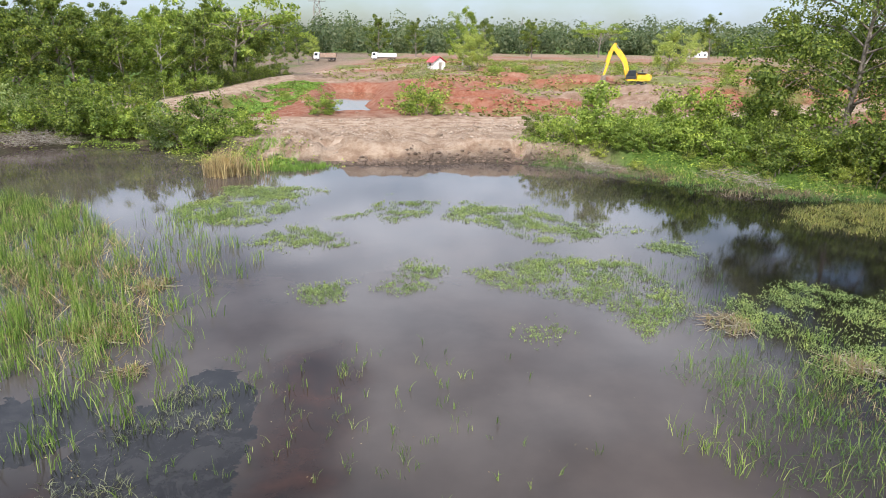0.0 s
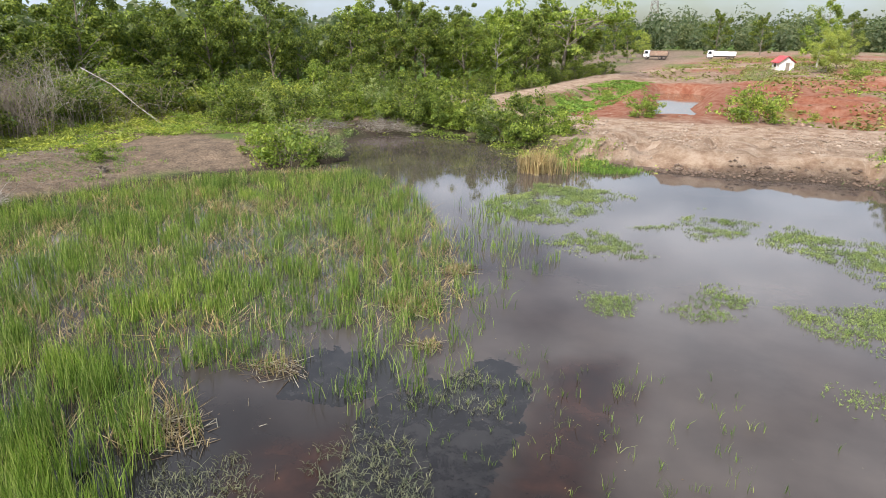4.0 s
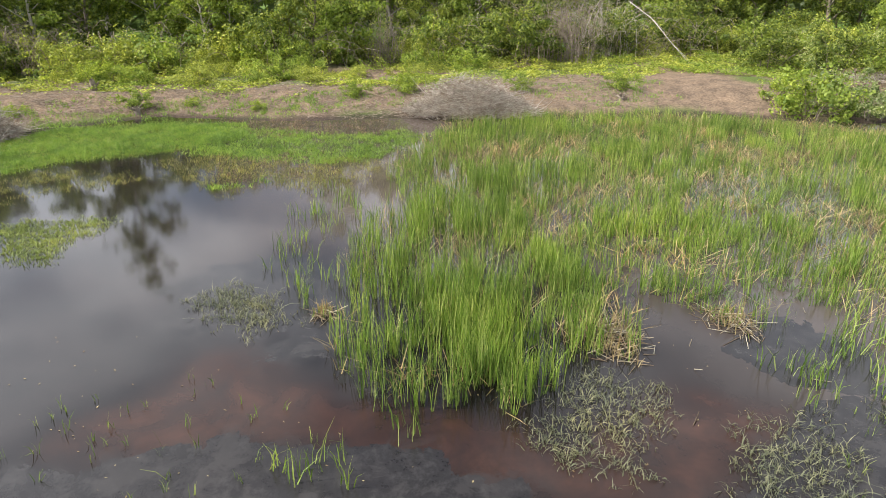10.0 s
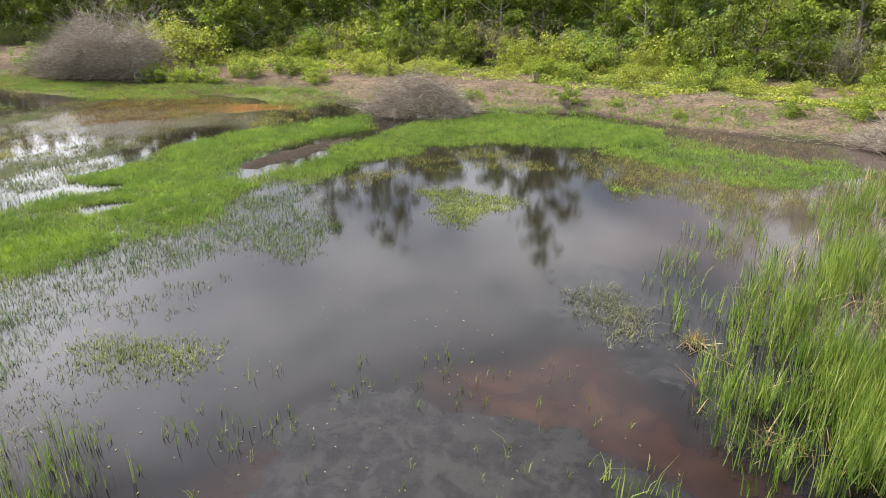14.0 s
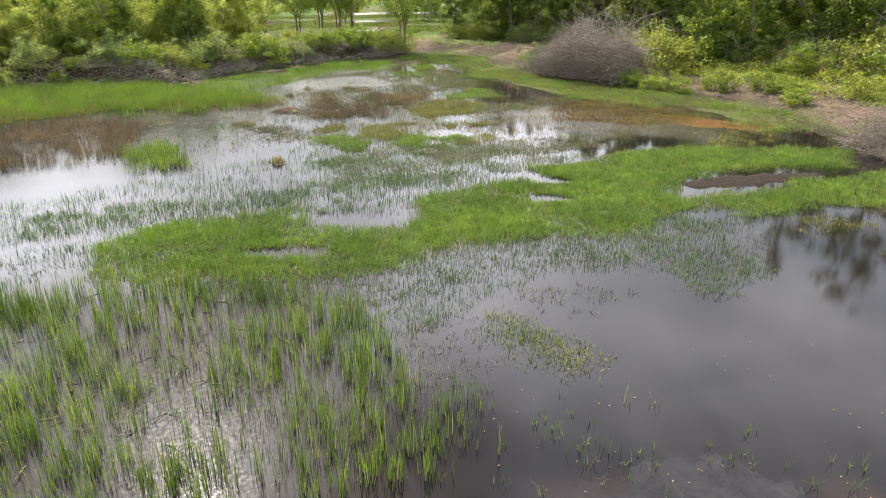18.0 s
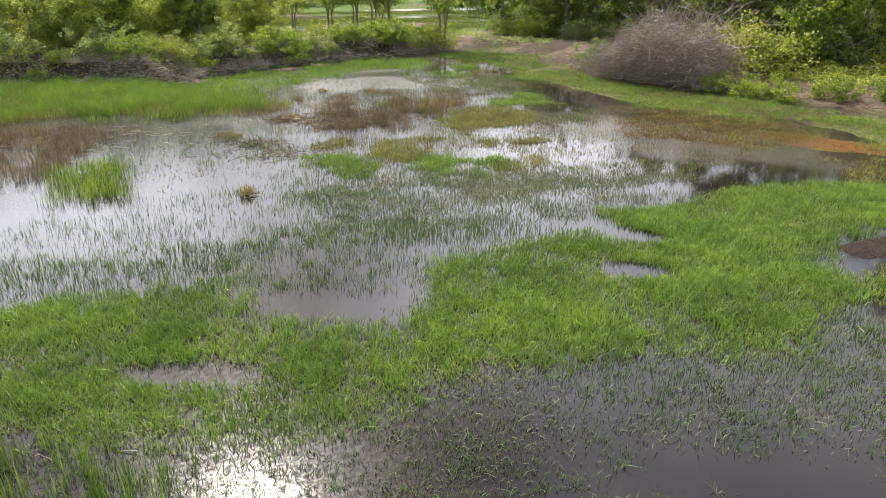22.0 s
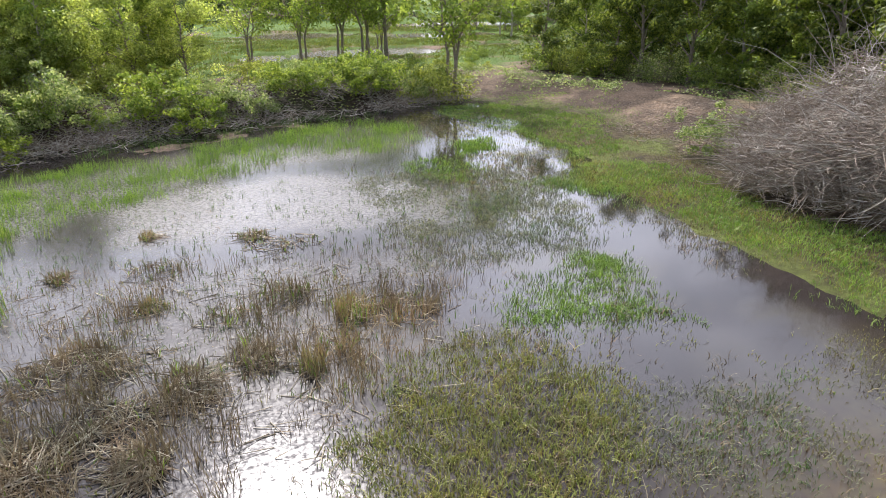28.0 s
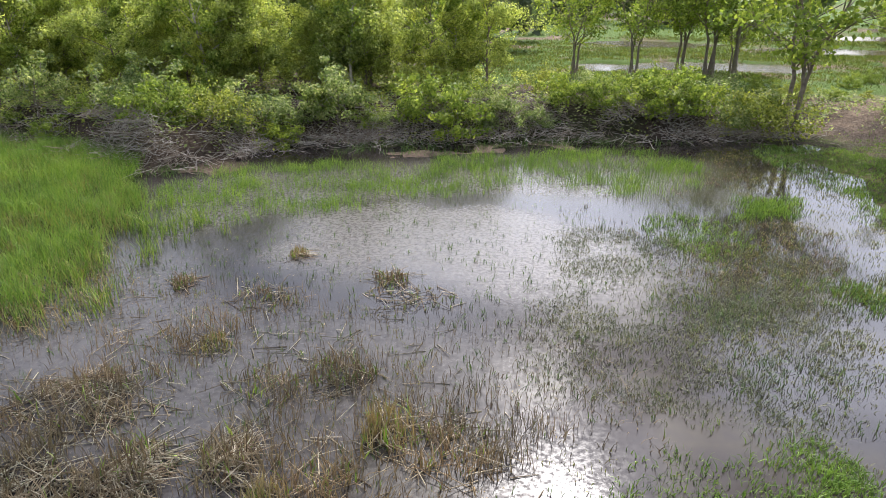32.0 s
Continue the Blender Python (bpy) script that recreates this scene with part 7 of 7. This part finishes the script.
def truck(x, y, turn, bed_mat, label, long):
    ob = new("dump_truck")
    tagged(ob, label, "truck", "trucks on the haul road")
    ob.matrix_basis = pose(x, y, float(ground_z(x, y)), 0, 0, turn)
    bm = bmesh.new()
    for s in (-0.45, 0.45):
        box(bm, 0, s, 0.95, long - 0.6, 0.2, 0.25)
    box(bm, 0, 0, 0.9, long - 1.5, 0.7, 0.12)
    part("chassis", bm, BLACK, ob)
    front = long / 2
    bm = bmesh.new()
    prism(bm, [(front - 1.9, 0.75), (front - 0.05, 0.75), (front, 1.5), (front - 0.25, 2.85), (front - 1.9, 2.9)], -1.2, 1.2)
    bmesh.ops.bevel(bm, geom=list(bm.edges), offset=0.07, segments=2, affect="EDGES")
    cab = part("cab", bm, WHITE, ob, "white truck cab")
    for s in (-1.22, 1.2):
        bm = bmesh.new()
        prism(bm, [(front - 1.4, 1.75), (front - 0.3, 1.75), (front - 0.45, 2.55), (front - 1.4, 2.55)], s, s + 0.02)
        part("side_window", bm, GLASS, cab)
    bm = bmesh.new()
    box(bm, front - 0.1, 0, 2.15, 0.06, 2.0, 0.8, 0.02, Matrix.Rotation(radians(-10), 3, "Y"))
    part("windscreen", bm, GLASS, cab)
    bm = bmesh.new()
    box(bm, front + 0.05, 0, 0.75, 0.2, 2.3, 0.35, 0.05)
    part("bumper", bm, BLACK, cab)
    bm = bmesh.new()
    rear, head = -front, front - 2.2
    box(bm, (rear + head) / 2, 0, 1.3, head - rear, 2.3, 0.12)
    for s in (-1.15, 1.15):
        box(bm, (rear + head) / 2, s, 1.95, head - rear, 0.08, 1.25)
        for i in range(7):
            box(bm, rear + 0.2 + i * (head - rear - 0.4) / 6, s * 1.05, 1.95, 0.1, 0.08, 1.2)
    box(bm, head, 0, 2.05, 0.1, 2.3, 1.5)
    box(bm, rear, 0, 1.95, 0.1, 2.3, 1.25)
    part("tipper_body", bm, bed_mat, ob)
    for xx in (front - 1.0, -front + 1.0, -front + 2.3):
        for s in (-1.05, 1.05):
            wheel(ob, xx, s, 0.5, 0.5, 0.32)
    for s in (-0.9, 0.9):
        bm = bmesh.new()
        box(bm, front + 0.1, s, 1.05, 0.08, 0.3, 0.18, 0.03)
        part("headlight", bm, CHROME, cab)
    return ob


truck(-40.5, 226, 182, TIPPER, "white-cabbed dump truck with a dusty brown tipper", 7.6)
truck(-21.9, 240, 181, WHITE, "white dump truck with a long white tipper", 8.8)


def hut(x, y, turn):
    ob = new("hut")
    tagged(ob, "small white hut with a red sheet roof", "hut")
    ob.matrix_basis = pose(x, y, float(ground_z(x, y)), 0, 0, turn)
    bm = bmesh.new()
    prism(bm, [(-1.7, -0.2), (1.7, -0.2), (1.7, 1.9), (0, 3.1), (-1.7, 1.9)], -1.9, 1.9)
    wall = part("wall", bm, PLASTER, ob)
    for s in (-1, 1):
        bm = bmesh.new()
        box(bm, 0, 0, 0, 2.6, 4.8, 0.09, 0.02, Matrix.Rotation(s * radians(36), 3, "Y"))
        bmesh.ops.translate(bm, vec=(s * 1.05, 0, 2.55), verts=bm.verts)
        part("roof_slope", bm, RED_ROOF, ob, "red metal roof slope")
    bm = bmesh.new()
    box(bm, 0.2, -1.92, 0.9, 0.85, 0.07, 1.9, 0.01)
    part("door", bm, WOOD, wall)
    bm = bmesh.new()
    box(bm, -1.72, 0.2, 1.2, 0.06, 0.9, 0.8, 0.01)
    part("window", bm, GLASS, wall)


hut(-2.3, 176, 25)


def pylon(x, y, h):
    ob = new("power_pylon")
    tagged(ob, "distant grey lattice power pylon", "pylon", "pylons on the horizon")
    ob.location = (x, y, 1.0)
    w = lambda z: 0.09 * h * (1 - z / h) ** 1.3 + 0.7
    for sx in (-1, 1):
        for sy in (-1, 1):
            bm = bmesh.new()
            for i in range(6):
                a, b = h * i / 6, h * (i + 1) / 6
                rod(bm, (sx * w(a), sy * w(a), a), (sx * w(b), sy * w(b), b), 0.22, 0.2, 4)
            part("leg", bm, STEEL, ob)
    for i in range(9):
        a, b = h * i / 9, h * (i + 1) / 9
        bm = bmesh.new()
        for sy in (-1, 1):
            rod(bm, (-w(a), sy * w(a), a), (w(b), sy * w(b), b), 0.12, 0.12, 4)
            rod(bm, (w(a), sy * w(a), a), (-w(b), sy * w(b), b), 0.12, 0.12, 4)
        part("brace", bm, STEEL, ob)
    for z in (0.68, 0.8, 0.92):
        bm = bmesh.new()
        rod(bm, (-h * 0.13, 0, h * z), (h * 0.13, 0, h * z), 0.25, 0.25, 4)
        part("cross_arm", bm, STEEL, ob)


pylon(-113, 600, 62)
pylon(130, 1150, 50)


def boulder(x, y, r, seed):
    bm = bmesh.new()
    bmesh.ops.create_icosphere(bm, subdivisions=3, radius=r)
    for v in bm.verts:
        v.co *= 0.75 + 0.5 * noise.noise(v.co * (1.3 / r) + Vector((seed, 0, 0)))
        v.co.z *= 0.6
    me = bpy.data.meshes.new("boulder")
    bm.to_mesh(me)
    bm.free()
    me.materials.append(STONE)
    ob = tagged(new("boulder", me), "pale grey boulder on the red dug earth", "boulder")
    ob.location = (x, y, float(ground_z(x, y)) + r * 0.15)


boulder(61, 131, 1.5, 3)


def farm_house(x, y, turn, w, mat, label):
    ob = new("farm_house")
    tagged(ob, label, "house", "far houses among the trees")
    ob.matrix_basis = pose(x, y, float(ground_z(x, y)), 0, 0, turn)
    bm = bmesh.new()
    prism(bm, [(-w / 2, -0.2), (w / 2, -0.2), (w / 2, 3.0), (0, 5.4), (-w / 2, 3.0)], -w * 0.6, w * 0.6)
    wall = part("wall", bm, PLASTER, ob)
    for s in (-1, 1):
        bm = bmesh.new()
        box(bm, 0, 0, 0, w * 0.72, w * 1.35, 0.15, 0, Matrix.Rotation(s * math.atan2(2.4, w / 2), 3, "Y"))
        bmesh.ops.translate(bm, vec=(s * w * 0.29, 0, 4.2), verts=bm.verts)
        part("roof_slope", bm, mat, ob)
    for s in (-0.25, 0.25):
        bm = bmesh.new()
        box(bm, w * s, -w * 0.6 - 0.03, 1.5, 1.1, 0.08, 1.3)
        part("window", bm, GLASS, wall)


farm_house(150, 400, 20, 8, TIPPER, "far house with a brown gable roof")


# ---- fence posts by the road, dead canes, branches ----
def fence_post(x, y, h, lean):
    bm = bmesh.new()
    rod(bm, (0, 0, -0.3), (lean, 0.02, h), 0.06, 0.05, 7)
    me = bpy.data.meshes.new("fence_post")
    bm.to_mesh(me)
    bm.free()
    me.materials.append(WOOD)
    ob = tagged(new("fence_post", me), "leaning grey wooden fence post", "fence post", "fence posts along the road")
    ob.location = (x, y, float(ground_z(x, y)))


for x, y, h, ln in [(-39.3, 67.4, 2.0, 0.25), (-37.9, 70.4, 1.9, 0.2), (-38.6, 76, 1.6, 0.0), (-38.0, 82, 1.6, 0.05), (-37.6, 88, 1.6, -0.05), (-40.9, 60.5, 1.8, 0.1)]:
    fence_post(x, y, h, ln)


def cane_clump(label, x, y, h, r, n, seed, mat=TWIG_PALE, droop=0.6):
    """Dead bamboo: arching canes with side twigs."""
    rng = np.random.default_rng(seed)
    ob = new("dead_bamboo")
    tagged(ob, label, "bamboo", "dead bamboo clumps")
    ob.location = (x, y, float(ground_z(x, y)))
    canes, twigs = [], []
    for i in range(n):
        az, l = rng.uniform(0, 2 * np.pi), h * rng.uniform(0.55, 1.15)
        b = np.array([*rng.normal(size=2) * r * 0.35, -0.1])
        d = np.array([math.cos(az), math.sin(az), 0])
        k = rng.uniform(0.15, 1.0) * droop
        pts = [b + d * l * k * u ** 2.2 + np.array([0, 0, l * (u - 0.45 * k * u ** 3)]) for u in np.linspace(0, 1, 6)]
        rr = rng.uniform(0.02, 0.04)
        for j in range(5):
            canes.append((pts[j], pts[j + 1], rr * (1 - j * 0.17), rr * (0.83 - j * 0.17)))
            for q in range(2):
                s = pts[j + 1]
                e = s + rng.normal(size=3) * (0.5, 0.5, 0.35) + (0, 0, -0.15)
                twigs.append((s, e, 0.008, 0.003))
    for name, lst, m in (("cane", canes, mat), ("twig", twigs, TWIG)):
        a, b2, r0, r1 = (np.array([c[i] for c in lst]) for i in range(4))
        v, f = sticks(a, b2, r0, r1)
        tagged(mesh_part(name, fast_mesh(name, v, f, m), ob), kind="stuff")


cane_clump("tall thicket of dead grey bamboo at the wood's edge", -56.5, 31, 8.0, 4.5, 150, 31, TWIG, 1.0)
cane_clump("tall thicket of dead grey bamboo at the wood's edge", -58.0, 36, 7.5, 3.5, 90, 32, TWIG_PALE, 1.0)
cane_clump("dry leaning bamboo canes over the wood's edge", -59, 14, 6.0, 3.0, 45, 33, TWIG, 0.9)
cane_clump("dry leaning bamboo canes over the wood's edge", -60, -14, 6.0, 3.0, 40, 34, TWIG, 0.9)
cane_clump("dead canes above the great brush heap", -49.5, -46.5, 6.8, 4.5, 110, 35, TWIG_PALE, 0.9)


def branch(label, pts, r, seed, mat=TWIG_PALE):
    """A fallen branch with a few side twigs."""
    rng = np.random.default_rng(seed)
    pts = [np.array(p, float) for p in pts]
    got = [tube(pts, [r * (1 - 0.75 * i / (len(pts) - 1)) for i in range(len(pts))], 6)]
    for p, q in zip(pts[1:], pts[2:]):
        for _ in range(2):
            e = p + (q - p) * 0.8 + rng.normal(size=3) * 0.3
            got.append(tube([p, (p + e) / 2, e], [r * 0.4, r * 0.25, r * 0.1], 4))
    v, f = join(got)
    tagged(new("fallen_branch", fast_mesh("fallen_branch", v, f, mat, True)), label, "branch", "fallen branches")


branch("long bleached cane arching down to the bank", [(-57, 38, 6.0), (-54, 38.7, 4.6), (-51.5, 39.4, 2.6), (-49, 40.1, 0.75)], 0.05, 1)
branch("bleached branch lying on the inlet's shore", [(-37, 55.2, 0.9), (-35, 54.3, 0.7), (-32.5, 53.2, 0.35)], 0.07, 2)
branch("pale forked branch on the southern brush", [(-7.5, -66.2, 0.7), (-7.0, -66.0, 1.3), (-6.2, -66.5, 1.9), (-5.8, -67.0, 2.2)], 0.09, 3)
branch("pale forked branch on the southern brush", [(-5.0, -65.8, 0.7), (-4.7, -66.2, 1.5), (-4.2, -66.6, 2.0)], 0.08, 4)
for k, (x, y, h) in enumerate([(-50.3, -8.5, 1.1), (-44.4, -5.3, 0.7), (-50.8, -20.7, 1.3), (-38.7, 26.2, 0.5)]):
    rng = np.random.default_rng(700 + k)
    got = [tube([(0, 0, -0.2), (0.03, 0.02, h * 0.4), (0.06, -0.03, h * 0.7)], [0.26, 0.2, 0.16], 8)]
    for j in range(9):
        a = 0.7 * j + rng.random()
        e = np.array([math.cos(a) * 0.5, math.sin(a) * 0.5, h * rng.uniform(0.3, 1.0)])
        got.append(tube([(0.03, 0, h * 0.25), e * 0.55 + (0, 0, 0.1), e], [0.07, 0.045, 0.015], 5))
    v, f = join(got)
    stump = tagged(new("tree_stump", fast_mesh("tree_stump", v, f, BARK, True)), "dark tree stump with broken roots on the bank", "stump", "stumps on the western bank")
    stump.location = (x, y, float(ground_z(x, y)))
for k, (p, q) in enumerate([((-49, -43.5, 4.6), (-45.0, -36.5, 0.9)), ((-48, -45, 4.4), (-46.5, -37.5, 1.6)), ((-50, -46, 5.0), (-47.5, -40.0, 3.4)), ((-47.5, -46, 3.6), (-44.2, -42.6, 1.4)), ((-46.5, -47.5, 3.2), (-43.4, -46.0, 0.9))]):
    branch("long pale cane fallen over the great brush heap", [p, [a * 0.6 + b * 0.4 + (0.5 if i == 2 else 0) for i, (a, b) in enumerate(zip(p, q))], q], 0.03, 40 + k, TWIG)
branch("bare branch on the sandy shore", [(5.4, 52.0, 0.9), (7.0, 52.5, 1.0), (8.6, 52.3, 1.3)], 0.07, 5)
branch("leaning pale trunk in the western wood", [(-62, -22, 1.0), (-63.5, -26, 4.0), (-65, -31, 6.5)], 0.1, 6, PALE_BARK)
brush_pile("tangle of dry branches at the inlet's shore", -34.2, 52.4, 3.6, 1.5, 1.2, 1500, 20, 11, 0.4)
brush_pile("tangle of dry branches at the inlet's shore", -37.0, 47.5, 2.6, 1.5, 0.9, 900, 70, 14, 0.4)
brush_pile("tangle of dry branches under the eastern thicket", 11.2, 45.6, 2.2, 0.9, 0.7, 500, 140, 12)
brush_pile("tangle of dry branches under the eastern thicket", 19.0, 40.5, 2.6, 0.9, 0.8, 500, 130, 13)
for k, (x, y, rx, ry, h, n, t) in enumerate([(-7.5, -65.2, 2.6, 1.2, 1.0, 900, 0), (-18.5, -68.5, 2.0, 1.1, 1.0, 800, 10), (-26, -71.2, 3.4, 1.0, 1.0, 1000, 5), (-33, -72.6, 3.0, 0.9, 0.9, 800, 0), (-38.5, -73.5, 2.4, 1.0, 0.8, 600, 0), (-22, -70.3, 2.0, 0.9, 0.9, 600, 0)]):
    brush_pile("dry brush hanging over the southern bank", x, y, rx, ry, h, n, t, 20 + k, 0.35)


# ---- litter: twigs on the banks, debris on the water ----
def litter():
    rng = np.random.default_rng(88)
    strip = [(-38, 28), (-37.5, 14), (-41.5, 4), (-45, -4), (-42, -18), (-47, -30), (-43, -44), (-45, -62), (-52, -62), (-53, -40), (-56, -10), (-54, 10), (-48, 34)]
    x, y = scatter(rng, 60000, bounds_of(strip), in_poly(strip, 1.0, 1.0))
    bank = [(8, -64), (-4, -64.5), (-11, -61), (-16, -67.5), (-28, -71), (-42, -73.5), (-44, -79), (-26, -77), (-8, -70), (8, -69)]
    xb, yb = scatter(rng, 30000, bounds_of(bank), in_poly(bank, 0.8, 0.8))
    x, y = np.concatenate([x, xb]), np.concatenate([y, yb])
    z = ground_z(x, y)
    ok = z > 0.02
    x, y, z = x[ok], y[ok], z[ok]
    n = len(x)
    t, ln = rng.uniform(0, 2 * np.pi, n), rng.uniform(0.08, 0.6, n) ** 1.3
    a = np.stack([x, y, z + 0.02], -1)
    b = a + np.stack([np.cos(t) * ln, np.sin(t) * ln, rng.uniform(0, 0.15, n) * ln], -1)
    r = rng.uniform(0.006, 0.02, n)
    v, f = sticks(a, b, r, r * 0.5)
    stuff("twig_litter", v, f, TWIG, "dry twigs strewn over the bank", "twigs")
    got = []
    for e, n in (((-8, 2, 9, 9, 0), 500), ((-8, -6, 7, 5, 0), 350), ((-4, 12, 9, 5, 0), 350), ((-22, -47, 9, 6, 160), 2600), ((0, -16, 6, 6, 0), 700)):
        x, y = scatter(rng, n, bounds_el(e), in_ellipse(e, 0.6, 61))
        p = np.stack([x, y, np.full(len(x), 0.012)], -1)
        got.append(leaves(rng, p, 0.022, 4.0, 2.6))
    v, f = join(got)
    stuff("floating_debris", v, f, DRY, "bits of dead leaf afloat on the water", "debris")


litter()


def clods():
    """Lumps of dug earth, too many to count."""
    rng = np.random.default_rng(66)
    x, y = scatter(rng, 5200, (-30, 80, 66, 165), lambda x, y: smooth(0.48, 0.6, fbm(x, y, 8, 45)) * smooth(5, 9, line_distance(PIT, x, y)) * smooth(3, 6, line_distance(DAM_TRACK, x, y)))
    n = len(x)
    u = np.array([(0, 0, 1), (0.9, 0, 0.2), (0, 0.9, 0.15), (-0.9, 0.1, 0.2), (0.1, -0.9, 0.1), (0, 0, -0.4)])
    f0 = np.array([(0, 1, 2), (0, 2, 3), (0, 3, 4), (0, 4, 1), (5, 2, 1), (5, 3, 2), (5, 4, 3), (5, 1, 4)])
    s = 0.08 + 0.34 * rng.random(n) ** 3
    v = np.stack([x, y, ground_z(x, y)], -1)[:, None] + u[None] * s[:, None, None] * rng.uniform(0.6, 1.3, (n, 6, 1)) * (1, 1, 0.6)
    f = np.arange(n)[:, None, None] * 6 + f0[None]
    x, y = scatter(rng, 8000, (-18, 13, 44, 51), lambda x, y: smooth(-0.6, 0.1, edge_distance(POND, x, y)) * smooth(1.6, 0.5, edge_distance(POND, x, y)))
    n = len(x)
    s = 0.04 + 0.2 * rng.random(n) ** 3
    w = np.stack([x, y, np.maximum(ground_z(x, y), -0.02)], -1)[:, None] + u[None] * s[:, None, None] * rng.uniform(0.6, 1.3, (n, 6, 1)) * (1, 1, 0.7)
    wet = surface("wet_clay_clods", (0.07, 0.045, 0.03), (0.17, 0.115, 0.08), 0.9, 0.8, bump=0.8, fine=8)
    stuff("wet_earth_clods", w.reshape(-1, 3), (np.arange(n)[:, None, None] * 6 + f0[None]).reshape(-1, 3), wet, "dark wet clods at the foot of the sandy dam", "earth")
    x, y = scatter(rng, 9000, (-16, 12, 45, 64), lambda x, y: smooth(0.6, 1.6, edge_distance(POND, x, y)) * smooth(0.42, 0.6, fbm(x, y, 3, 27)))
    n = len(x)
    s = 0.03 + 0.2 * rng.random(n) ** 4
    w = np.stack([x, y, ground_z(x, y)], -1)[:, None] + u[None] * s[:, None, None] * rng.uniform(0.6, 1.3, (n, 6, 1)) * (1, 1, 0.6)
    dry = surface("sandy_clods", (0.2, 0.14, 0.1), (0.42, 0.33, 0.25), 0.9, 0.95, bump=0.8, fine=8)
    stuff("sandy_earth_clods", w.reshape(-1, 3), (np.arange(n)[:, None, None] * 6 + f0[None]).reshape(-1, 3), dry, "pale sandy clods on the dam", "earth")
    clay = surface("clay_clods", (0.2, 0.11, 0.075), (0.36, 0.25, 0.185), 0.7, 0.95, bump=0.8, fine=8)
    stuff("earth_clods", v.reshape(-1, 3), f.reshape(-1, 3), clay, "clods of dug red earth", "earth")


clods()
